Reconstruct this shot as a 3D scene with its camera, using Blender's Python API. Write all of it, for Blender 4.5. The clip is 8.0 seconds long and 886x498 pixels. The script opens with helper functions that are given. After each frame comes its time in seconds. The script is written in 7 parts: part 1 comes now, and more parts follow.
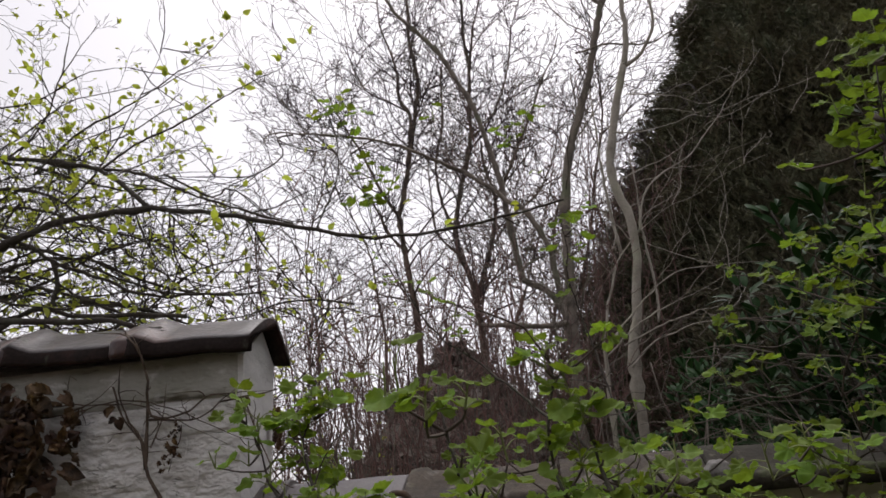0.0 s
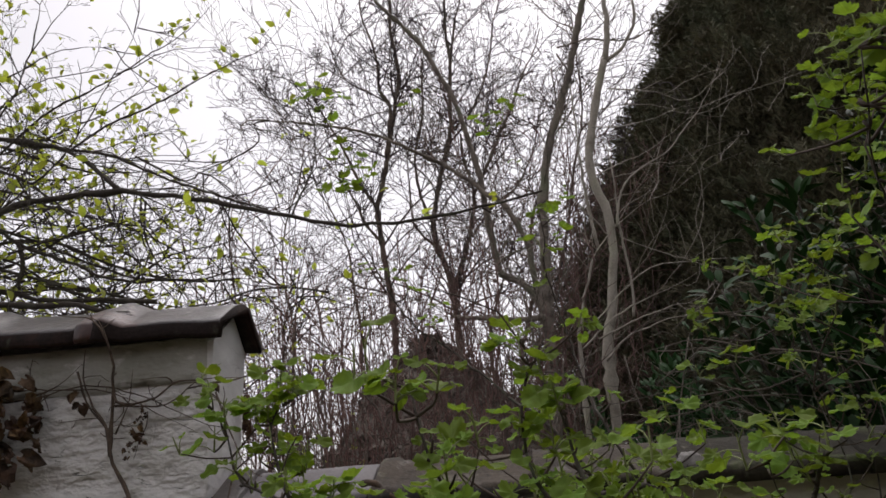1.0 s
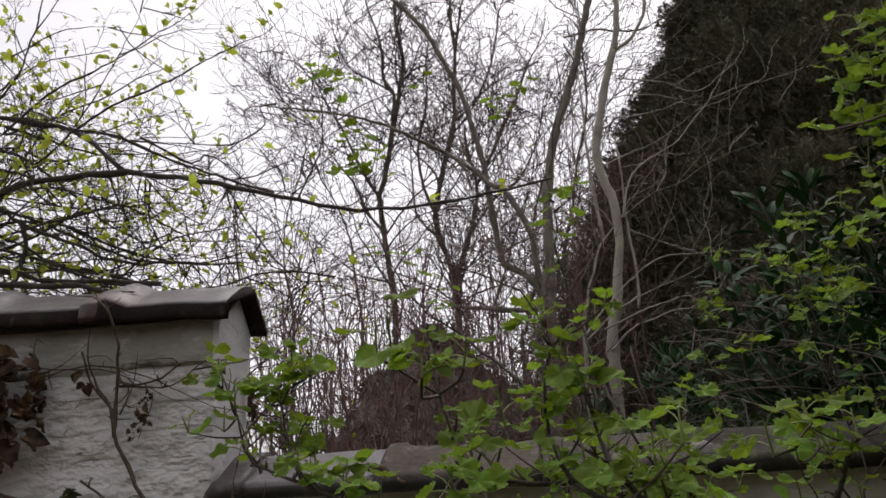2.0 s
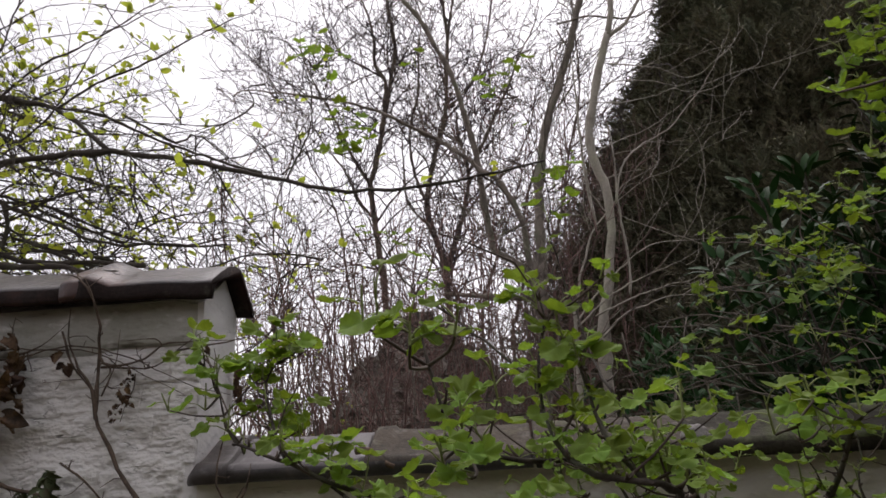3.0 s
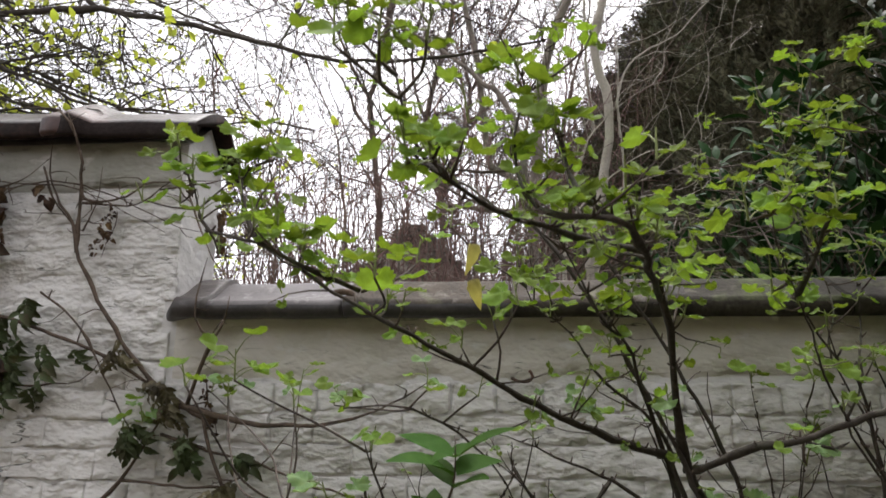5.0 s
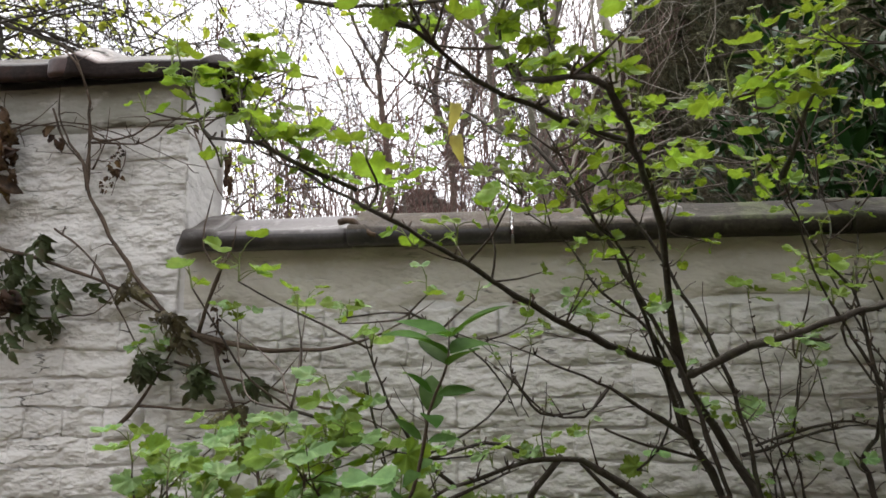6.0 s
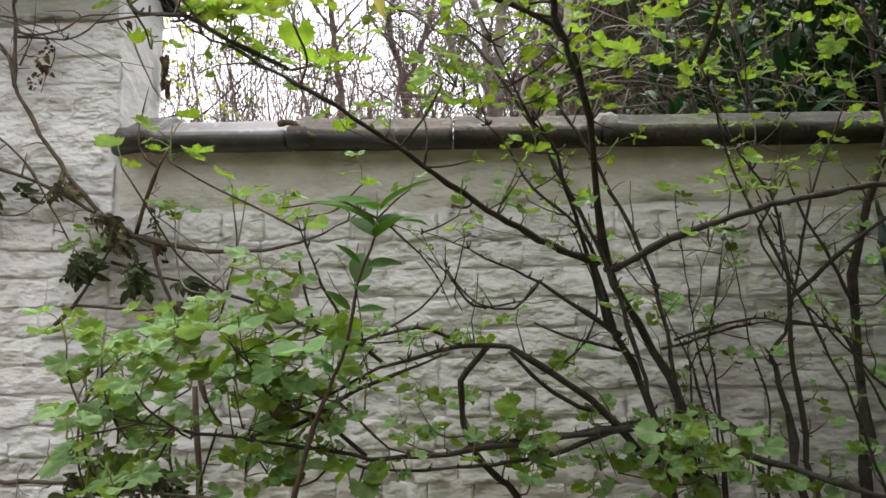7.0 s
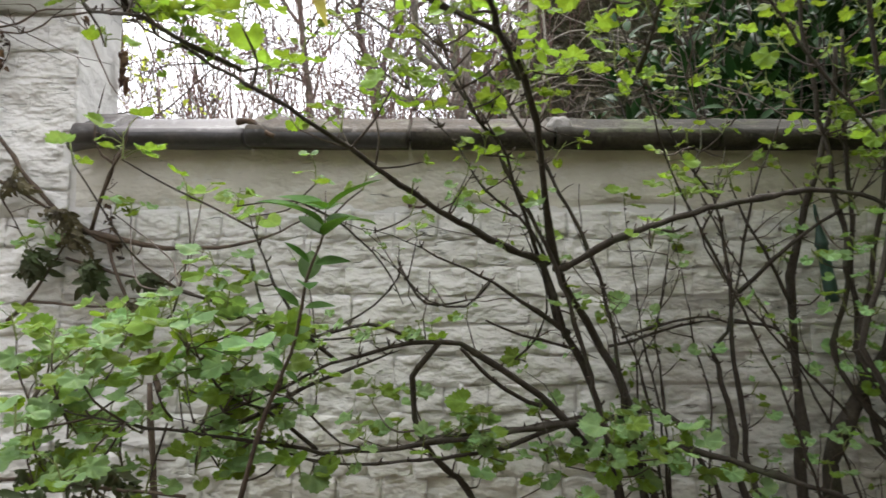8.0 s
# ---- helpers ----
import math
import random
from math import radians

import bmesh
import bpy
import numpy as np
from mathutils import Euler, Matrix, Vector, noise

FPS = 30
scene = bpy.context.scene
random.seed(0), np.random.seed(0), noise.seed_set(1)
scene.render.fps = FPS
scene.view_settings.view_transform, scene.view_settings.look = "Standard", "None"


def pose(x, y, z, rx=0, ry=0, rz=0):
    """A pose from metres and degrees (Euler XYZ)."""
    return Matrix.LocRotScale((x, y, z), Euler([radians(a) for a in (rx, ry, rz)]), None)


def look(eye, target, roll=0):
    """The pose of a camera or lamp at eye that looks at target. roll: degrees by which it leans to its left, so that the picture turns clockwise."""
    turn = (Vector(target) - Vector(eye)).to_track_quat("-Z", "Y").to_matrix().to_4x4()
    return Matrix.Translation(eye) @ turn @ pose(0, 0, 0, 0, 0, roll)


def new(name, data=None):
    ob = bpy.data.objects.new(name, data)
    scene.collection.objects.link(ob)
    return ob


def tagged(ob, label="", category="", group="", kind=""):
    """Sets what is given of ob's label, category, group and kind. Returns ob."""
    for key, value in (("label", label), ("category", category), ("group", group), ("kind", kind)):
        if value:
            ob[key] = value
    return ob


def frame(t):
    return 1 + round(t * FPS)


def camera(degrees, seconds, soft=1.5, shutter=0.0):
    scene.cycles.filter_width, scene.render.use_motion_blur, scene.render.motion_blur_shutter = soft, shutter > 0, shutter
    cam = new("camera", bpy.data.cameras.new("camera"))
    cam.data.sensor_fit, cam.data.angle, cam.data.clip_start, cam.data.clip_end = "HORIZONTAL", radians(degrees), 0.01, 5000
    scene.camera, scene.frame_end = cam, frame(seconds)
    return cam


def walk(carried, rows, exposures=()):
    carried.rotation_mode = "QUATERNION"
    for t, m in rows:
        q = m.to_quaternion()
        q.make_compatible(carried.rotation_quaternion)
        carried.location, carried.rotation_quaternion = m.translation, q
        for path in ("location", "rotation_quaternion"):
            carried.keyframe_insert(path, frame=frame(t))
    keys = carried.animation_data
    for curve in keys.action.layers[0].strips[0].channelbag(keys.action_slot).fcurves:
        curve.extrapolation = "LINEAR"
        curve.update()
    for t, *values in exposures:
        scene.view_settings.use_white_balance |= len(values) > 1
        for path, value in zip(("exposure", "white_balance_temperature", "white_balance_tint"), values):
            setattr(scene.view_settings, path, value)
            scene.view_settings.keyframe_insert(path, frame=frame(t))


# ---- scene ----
cam = camera(65.8, 8.0, soft=1.6, shutter=0.3)
PATH = [
    (0, (0.905, -1.918, 1.728), (0.645, -0.078, 2.469), -4.4),
    (0.5, (0.906, -1.899, 1.725), (0.68, -0.049, 2.452), -4.2),
    (1, (0.904, -1.888, 1.722), (0.706, -0.032, 2.441), -4.0),
    (1.5, (0.884, -1.879, 1.719), (0.678, -0.02, 2.425), -3.2),
    (3, (0.864, -1.812, 1.701), (0.687, 0.065, 2.368), -2.9),
    (3.5, (0.865, -1.795, 1.689), (0.712, 0.096, 2.321), -2.8),
    (4, (0.872, -1.767, 1.63), (0.724, 0.148, 2.188), -2.6),
    (4.5, (0.878, -1.744, 1.561), (0.677, 0.189, 2.034), -1.5),
    (4.7, (0.876, -1.739, 1.54), (0.707, 0.191, 2.035), 0.1),
    (5.8, (0.898, -1.716, 1.4), (0.717, 0.234, 1.807), 0.5),
    (6, (0.907, -1.731, 1.38), (0.692, 0.215, 1.787), -0.4),
    (6.5, (0.93, -1.743, 1.311), (0.815, 0.232, 1.604), 0.5),
    (7, (0.944, -1.74, 1.285), (0.859, 0.245, 1.519), -0.2),
    (7.5, (0.947, -1.753, 1.283), (0.852, 0.231, 1.515), 0.3),
    (8, (0.979, -1.772, 1.281), (0.983, 0.214, 1.512), 0.0),
]
walk(cam, [(t, look(eye, target, roll)) for t, eye, target, roll in PATH],
     exposures=[(0, 0.25, 6550, 17), (1.5, 0.22, 6550, 17), (3, 0.45, 6550, 18), (3.5, 0.55, 6550, 18), (4, 0.78, 6550, 18), (4.5, 1.09, 6520, 15), (6, 1.52, 6560, 12), (7, 1.78, 6530, 10), (8, 1.95, 6470, 10)])

# ---- overcast daylight ----
world = bpy.data.worlds.new("overcast_sky")
scene.world = world
world.use_nodes = True
wn, wl = world.node_tree.nodes, world.node_tree.links
sky = wn.new("ShaderNodeTexSky")
sky.sky_type, sky.sun_disc = "NISHITA", False
sky.sun_elevation, sky.sun_rotation = radians(67), radians(0)
sky.air_density, sky.dust_density, sky.ozone_density = 1.0, 3.0, 1.0
grey = wn.new("ShaderNodeHueSaturation")
grey.inputs["Saturation"].default_value = 0.12
wl.new(sky.outputs["Color"], grey.inputs["Color"])
wl.new(grey.outputs["Color"], wn["Background"].inputs["Color"])
wn["Background"].inputs["Strength"].default_value = 0.15
sun = new("sun", bpy.data.lights.new("sun", "SUN"))
sun.data.energy, sun.data.angle, sun.data.color = 0.8, radians(80), (1.0, 0.97, 0.93)
sun.matrix_world = look((0.6, 2.5, 11.6), (0.6, 0, 1.6))

# ---- materials ----
def material(name, base, rough=0.8, spots=(), grain=0.0, grain_size=60.0, bump=0.0, bump_size=30.0, vary=0.0, island=False, veins=0.0, through_light=0.0, coat=0.0, spec=0.5):
    """A surface: base colour, blotches of other colours (colour, size, from, to), fine grain, relief, and a piece-to-piece change of tone."""
    m = bpy.data.materials.new(name)
    m.use_nodes = True
    n, l = m.node_tree.nodes, m.node_tree.links
    bsdf = n["Principled BSDF"]
    where = n.new("ShaderNodeNewGeometry").outputs["Position"]
    rgb = n.new("ShaderNodeRGB")
    rgb.outputs[0].default_value = (*base, 1)
    col = rgb.outputs[0]
    for k, (other, size, lo, hi) in enumerate(spots):
        tex = n.new("ShaderNodeTexNoise")
        tex.inputs["Scale"].default_value, tex.inputs["Detail"].default_value, tex.inputs["Roughness"].default_value = size, 6, 0.62
        tex.inputs["Distortion"].default_value = 0.3 * k
        l.new(where, tex.inputs["Vector"])
        ramp = n.new("ShaderNodeMapRange")
        ramp.inputs["From Min"].default_value, ramp.inputs["From Max"].default_value = lo, hi
        l.new(tex.outputs["Fac"], ramp.inputs["Value"])
        mix = n.new("ShaderNodeMixRGB")
        mix.inputs["Color2"].default_value = (*other, 1)
        l.new(ramp.outputs["Result"], mix.inputs["Fac"])
        l.new(col, mix.inputs["Color1"])
        col = mix.outputs["Color"]
    bright = n.new("ShaderNodeHueSaturation")
    l.new(col, bright.inputs["Color"])
    if vary:
        if island:
            rnd = n.new("ShaderNodeNewGeometry").outputs["Random Per Island"]
        else:
            rnd = n.new("ShaderNodeObjectInfo").outputs["Random"]
        v = n.new("ShaderNodeMapRange")
        v.inputs["To Min"].default_value, v.inputs["To Max"].default_value = 1 - vary, 1 + vary
        l.new(rnd, v.inputs["Value"])
        l.new(v.outputs["Result"], bright.inputs["Value"])
        h = n.new("ShaderNodeMapRange")
        h.inputs["To Min"].default_value, h.inputs["To Max"].default_value = 0.5 - 0.04 * vary, 0.5 + 0.04 * vary
        l.new(rnd, h.inputs["Value"])
        l.new(h.outputs["Result"], bright.inputs["Hue"])
    col = bright.outputs["Color"]
    if grain:
        g = n.new("ShaderNodeTexNoise")
        g.inputs["Scale"].default_value, g.inputs["Detail"].default_value = grain_size, 8
        l.new(where, g.inputs["Vector"])
        gr = n.new("ShaderNodeMapRange")
        gr.inputs["From Min"].default_value, gr.inputs["From Max"].default_value = 0.3, 0.7
        gr.inputs["To Min"].default_value, gr.inputs["To Max"].default_value = 1 - grain, 1 + grain
        l.new(g.outputs["Fac"], gr.inputs["Value"])
        mul = n.new("ShaderNodeHueSaturation")
        l.new(gr.outputs["Result"], mul.inputs["Value"])
        l.new(col, mul.inputs["Color"])
        col = mul.outputs["Color"]
    if veins:
        # pale ribs that run out from the stalk into each lobe, and a slightly darker blade between them
        own = n.new("ShaderNodeSeparateXYZ")
        l.new(n.new("ShaderNodeTexCoord").outputs["Object"], own.inputs[0])

        def calc(op, a, b=0.0):
            r = n.new("ShaderNodeMath")
            r.operation = op
            for k, v in enumerate((a, b)):
                if isinstance(v, (int, float)):
                    r.inputs[k].default_value = v
                else:
                    l.new(v, r.inputs[k])
            return r.outputs[0]

        out = calc("SQRT", calc("ADD", calc("POWER", own.outputs[0], 2.0), calc("POWER", own.outputs[1], 2.0)))
        turn = calc("ARCTAN2", own.outputs[0], own.outputs[1])
        off = calc("MULTIPLY", calc("ABSOLUTE", calc("SINE", calc("MULTIPLY", turn, 2.9))), out)
        rib = n.new("ShaderNodeMapRange")
        rib.inputs["From Min"].default_value, rib.inputs["From Max"].default_value = 0.012, 0.05
        rib.inputs["To Min"].default_value, rib.inputs["To Max"].default_value = 1 + veins, 1 - 0.35 * veins
        l.new(off, rib.inputs["Value"])
        tone = n.new("ShaderNodeHueSaturation")
        l.new(rib.outputs["Result"], tone.inputs["Value"])
        l.new(col, tone.inputs["Color"])
        col = tone.outputs["Color"]
    l.new(col, bsdf.inputs["Base Color"])
    bsdf.inputs["Roughness"].default_value = rough
    bsdf.inputs["Specular IOR Level"].default_value = spec
    bsdf.inputs["Coat Weight"].default_value = coat
    bsdf.inputs["Coat Roughness"].default_value = 0.22
    if bump:
        b = n.new("ShaderNodeTexNoise")
        b.inputs["Scale"].default_value, b.inputs["Detail"].default_value, b.inputs["Roughness"].default_value = bump_size, 7, 0.6
        l.new(where, b.inputs["Vector"])
        bn = n.new("ShaderNodeBump")
        bn.inputs["Strength"].default_value, bn.inputs["Distance"].default_value = 1.0, bump
        l.new(b.outputs["Fac"], bn.inputs["Height"])
        l.new(bn.outputs["Normal"], bsdf.inputs["Normal"])
    if through_light:
        tr = n.new("ShaderNodeBsdfTranslucent")
        warm = n.new("ShaderNodeMixRGB")
        warm.blend_type, warm.inputs["Fac"].default_value = "MULTIPLY", 1.0
        warm.inputs["Color2"].default_value = (1.2, 1.15, 0.55, 1)
        l.new(col, warm.inputs["Color1"])
        l.new(warm.outputs["Color"], tr.inputs["Color"])
        mx = n.new("ShaderNodeMixShader")
        mx.inputs["Fac"].default_value = through_light
        l.new(bsdf.outputs["BSDF"], mx.inputs[1])
        l.new(tr.outputs["BSDF"], mx.inputs[2])
        l.new(mx.outputs["Shader"], n["Material Output"].inputs["Surface"])
    return m


def paint_material(name, base, dull, crack, relief, vary=0.0):
    """Thick old whitewash: hacked, lying-stretched relief, hairline cracks with dirt, patches of grey and green."""
    m = bpy.data.materials.new(name)
    m.use_nodes = True
    n, l = m.node_tree.nodes, m.node_tree.links
    bsdf = n["Principled BSDF"]
    where = n.new("ShaderNodeNewGeometry").outputs["Position"]

    def cloud(size, stretch, detail=6, rough=0.6, twist=0.0):
        mp = n.new("ShaderNodeMapping")
        mp.inputs["Scale"].default_value = stretch
        l.new(where, mp.inputs["Vector"])
        t = n.new("ShaderNodeTexNoise")
        t.inputs["Scale"].default_value, t.inputs["Detail"].default_value, t.inputs["Roughness"].default_value, t.inputs["Distortion"].default_value = size, detail, rough, twist
        l.new(mp.outputs["Vector"], t.inputs["Vector"])
        return t.outputs["Fac"]

    def span(v, lo, hi, to_lo=0.0, to_hi=1.0):
        r = n.new("ShaderNodeMapRange")
        for key, value in (("From Min", lo), ("From Max", hi), ("To Min", to_lo), ("To Max", to_hi)):
            r.inputs[key].default_value = value
        l.new(v, r.inputs["Value"])
        return r.outputs["Result"]

    def calc(op, a, b):
        r = n.new("ShaderNodeMath")
        r.operation = op
        for k, v in enumerate((a, b)):
            if isinstance(v, (int, float)):
                r.inputs[k].default_value = v
            else:
                l.new(v, r.inputs[k])
        return r.outputs[0]

    def blend(col, other, fac):
        x = n.new("ShaderNodeMixRGB")
        x.inputs["Color2"].default_value = (*other, 1)
        l.new(fac, x.inputs["Fac"])
        l.new(col, x.inputs["Color1"])
        return x.outputs["Color"]

    rgb = n.new("ShaderNodeRGB")
    rgb.outputs[0].default_value = (*base, 1)
    col = blend(rgb.outputs[0], dull, span(cloud(2.3, (1, 1, 1)), 0.42, 0.72))
    col = blend(col, (0.40, 0.415, 0.35), span(cloud(4.1, (0.6, 1, 1.6)), 0.58, 0.82, 0, 0.8))
    col = blend(col, (0.78, 0.775, 0.76), span(cloud(19, (0.7, 1, 1.3)), 0.56, 0.70, 0, 0.7))
    line = span(calc("ABSOLUTE", calc("SUBTRACT", cloud(4.5, (0.6, 1, 3.4), 4, 0.55, 0.15), 0.5), 0.0), 0.0, 0.010, 1.0, 0.0)
    line = calc("MULTIPLY", line, span(cloud(7, (1, 1, 1), 3), 0.54, 0.64))
    col = blend(col, (0.15, 0.14, 0.125), calc("MULTIPLY", line, crack))
    col = blend(col, (0.27, 0.27, 0.245), span(cloud(13, (0.8, 1, 1.6), 8, 0.7), 0.64, 0.78, 0, 0.75))
    if vary:
        hs = n.new("ShaderNodeHueSaturation")
        l.new(span(n.new("ShaderNodeObjectInfo").outputs["Random"], 0, 1, 1 - vary, 1 + vary), hs.inputs["Value"])
        l.new(col, hs.inputs["Color"])
        col = hs.outputs["Color"]
    l.new(col, bsdf.inputs["Base Color"])
    bsdf.inputs["Roughness"].default_value = 0.82
    bsdf.inputs["Specular IOR Level"].default_value = 0.3
    high = calc("MULTIPLY", cloud(11, (0.8, 1, 1.35), 3, 0.5, 0.0), 0.85)
    high = calc("ADD", high, calc("MULTIPLY", cloud(38, (0.8, 1, 1.2), 4, 0.55), 0.17))
    # hacked flakes: each with its own height, so that their lower edges make small ledges
    mp = n.new("ShaderNodeMapping")
    mp.inputs["Scale"].default_value = (7.5, 7.5, 17)
    l.new(where, mp.inputs["Vector"])
    bend = n.new("ShaderNodeTexNoise")
    bend.inputs["Scale"].default_value, bend.inputs["Detail"].default_value = 9, 5
    l.new(where, bend.inputs["Vector"])
    moved = n.new("ShaderNodeMixRGB")
    moved.blend_type, moved.inputs["Fac"].default_value = "ADD", 0.9
    l.new(mp.outputs["Vector"], moved.inputs["Color1"])
    l.new(bend.outputs["Color"], moved.inputs["Color2"])
    cell = n.new("ShaderNodeTexVoronoi")
    cell.inputs["Scale"].default_value = 1.0
    l.new(moved.outputs["Color"], cell.inputs["Vector"])
    flake = n.new("ShaderNodeSeparateXYZ")
    l.new(cell.outputs["Color"], flake.inputs[0])
    high = calc("ADD", high, calc("MULTIPLY", flake.outputs[0], 0.07))
    high = calc("SUBTRACT", high, calc("MULTIPLY", line, 0.10))
    bump = n.new("ShaderNodeBump")
    bump.inputs["Strength"].default_value, bump.inputs["Distance"].default_value = 1.0, relief
    l.new(high, bump.inputs["Height"])
    l.new(bump.outputs["Normal"], bsdf.inputs["Normal"])
    return m


PAINT = paint_material("whitewashed_brick", (0.80, 0.785, 0.755), (0.68, 0.665, 0.635), 1.0, 0.055, 0.03)
PAINT_CORE = paint_material("whitewashed_mortar", (0.76, 0.75, 0.735), (0.66, 0.645, 0.62), 0.5, 0.018)
# olive stains plus a darker base that stands for the ridge tiles' shade
RENDER_TALL = paint_material("stained_shaded_whitewashed_render", (0.46, 0.45, 0.40), (0.25, 0.25, 0.195), 0.7, 0.035)
RENDER = paint_material("whitewashed_render", (0.72, 0.69, 0.62), (0.52, 0.49, 0.42), 1.0, 0.034)
COPING = material("weathered_coping_clay", (0.084, 0.069, 0.054), 0.8, [((0.045, 0.039, 0.034), 9.0, 0.46, 0.66), ((0.175, 0.16, 0.14), 22.0, 0.54, 0.68), ((0.15, 0.16, 0.09), 6.0, 0.56, 0.74), ((0.045, 0.04, 0.036), 38.0, 0.60, 0.70)], 0.2, 120, 0.004, 60, 0.15, spec=0.2)
# olive mossy clay, darkened further to stand for the shade of the bushes
COPING_MOSSY_SHADED = material("mossy_shaded_coping_clay", (0.036, 0.032, 0.025), 0.85, [((0.035, 0.032, 0.026), 9.0, 0.44, 0.64), ((0.11, 0.10, 0.08), 24.0, 0.58, 0.70), ((0.085, 0.10, 0.045), 7.0, 0.52, 0.70)], 0.2, 120, 0.004, 60, 0.15, spec=0.2)
# lip colours, glazed and mossy, with the shade of the underside put in
COPING_ROLL = material("shaded_glazed_coping_roll", (0.040, 0.036, 0.035), 0.42, [((0.075, 0.066, 0.06), 12.0, 0.5, 0.7), ((0.14, 0.13, 0.12), 30.0, 0.62, 0.72)], 0.2, 120, 0.002, 60)
COPING_ROLL_MOSSY = material("shaded_mossy_coping_roll", (0.056, 0.049, 0.037), 0.8, [((0.022, 0.020, 0.017), 10.0, 0.45, 0.65), ((0.09, 0.085, 0.06), 26.0, 0.58, 0.70)], 0.2, 120, 0.004, 60, spec=0.15)
COPING_GLAZED = material("salt_glazed_coping_clay", (0.135, 0.125, 0.125), 0.55, [((0.10, 0.09, 0.09), 8.0, 0.42, 0.7), ((0.30, 0.29, 0.29), 16.0, 0.55, 0.72)], 0.1, 120, 0.0015, 40, coat=0.04, spec=0.3)
RIDGE = material("brown_glazed_ridge_tile", (0.026, 0.015, 0.013), 0.40, [((0.014, 0.010, 0.010), 7.0, 0.44, 0.6), ((0.060, 0.026, 0.020), 5.0, 0.54, 0.66), ((0.15, 0.12, 0.115), 12.0, 0.60, 0.72), ((0.06, 0.065, 0.04), 9.0, 0.64, 0.76)], 0.2, 90, 0.0050, 22, 0.35, coat=0.25, spec=0.35)
# darker copy of the tile colour for the faces that lie in shade
RIDGE_LIP = material("shaded_ridge_tile_lip", (0.020, 0.013, 0.011), 0.6, [((0.045, 0.022, 0.017), 6.0, 0.52, 0.66), ((0.055, 0.055, 0.038), 14.0, 0.6, 0.72)], 0.25, 90, 0.004, 40, spec=0.12)
RIDGE_RED = material("red_brown_ridge_collar", (0.060, 0.024, 0.018), 0.4, [((0.03, 0.015, 0.013), 12.0, 0.45, 0.65), ((0.12, 0.085, 0.075), 24.0, 0.64, 0.74)], 0.2, 90, 0.003, 30, coat=0.08)
COPING_DARK = material("dark_end_tile_clay", (0.060, 0.050, 0.046), 0.5, [((0.032, 0.027, 0.026), 9.0, 0.42, 0.7), ((0.16, 0.155, 0.15), 20.0, 0.58, 0.75)], 0.12, 110, 0.003, 40)
CEMENT = material("pale_cement", (0.27, 0.255, 0.245), 0.9, [((0.28, 0.28, 0.26), 14.0, 0.45, 0.7)], 0.15, 90, 0.006, 60)
CLAY_BROWN = material("broken_brown_clay", (0.105, 0.068, 0.043), 0.85, [((0.05, 0.035, 0.026), 30.0, 0.42, 0.62)], 0.2, 150, 0.003, 90)
RUST = material("rusted_iron", (0.12, 0.065, 0.04), 0.8, [((0.06, 0.04, 0.03), 60.0, 0.4, 0.6)], 0.2, 200, 0.001, 200)
BARK_DARK = material("dark_shrub_bark", (0.049, 0.040, 0.032), 0.95, [((0.088, 0.075, 0.060), 18.0, 0.5, 0.7), ((0.075, 0.085, 0.05), 7.0, 0.55, 0.75)], 0.25, 160, 0.003, 120)
BARK_TWIG = material("brown_twig_bark", (0.085, 0.062, 0.047), 0.8, [((0.035, 0.025, 0.02), 12.0, 0.45, 0.65)], 0.2, 150)
BARK_RED = material("reddish_twig_bark", (0.165, 0.092, 0.076), 0.8, [((0.105, 0.068, 0.060), 3.0, 0.42, 0.65)], 0.15, 60)
BARK_PURPLE = material("purple_brown_twig_bark", (0.070, 0.052, 0.054), 0.85, [((0.042, 0.032, 0.036), 2.0, 0.42, 0.65)], 0.15, 60)
BARK_BROWN = material("brown_coppice_bark", (0.160, 0.122, 0.092), 0.9, [((0.080, 0.062, 0.050), 3.0, 0.42, 0.62), ((0.15, 0.16, 0.10), 1.5, 0.55, 0.75)], 0.2, 40, 0.008, 25)
BARK_GREY = material("grey_trunk_bark", (0.190, 0.160, 0.132), 0.85, [((0.090, 0.075, 0.063), 6.0, 0.45, 0.65), ((0.15, 0.16, 0.10), 3.0, 0.52, 0.72)], 0.2, 90, 0.004, 50)
BARK_PALE = material("pale_trunk_bark", (0.33, 0.30, 0.25), 0.8, [((0.20, 0.175, 0.14), 7.0, 0.48, 0.68), ((0.33, 0.34, 0.23), 3.0, 0.55, 0.75)], 0.15, 80, 0.003, 45)
BARK_VINE = material("brown_vine_bark", (0.115, 0.082, 0.058), 0.85, [((0.055, 0.040, 0.030), 25.0, 0.45, 0.65)], 0.25, 180, 0.003, 150)
DEAD_TWIG = material("bleached_dead_twig", (0.155, 0.132, 0.108), 0.85, [((0.09, 0.075, 0.06), 8.0, 0.42, 0.65)], 0.2, 100)
STALK = material("green_leaf_stalk", (0.20, 0.24, 0.075), 0.6)
LEAF = material("young_currant_leaf", (0.172, 0.262, 0.038), 0.55, [((0.22, 0.345, 0.085), 25.0, 0.45, 0.7)], 0.1, 120, 0.0006, 160, 0.30, veins=0.14, through_light=0.46, spec=0.12)
LEAF_SMALL = material("small_currant_leaf", (0.172, 0.262, 0.038), 0.55, [((0.22, 0.345, 0.085), 25.0, 0.45, 0.7)], 0.1, 120, vary=0.3, island=True, through_light=0.44, spec=0.12)
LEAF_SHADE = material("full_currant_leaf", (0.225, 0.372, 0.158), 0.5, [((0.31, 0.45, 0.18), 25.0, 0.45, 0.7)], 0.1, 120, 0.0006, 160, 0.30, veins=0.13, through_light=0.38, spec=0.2)
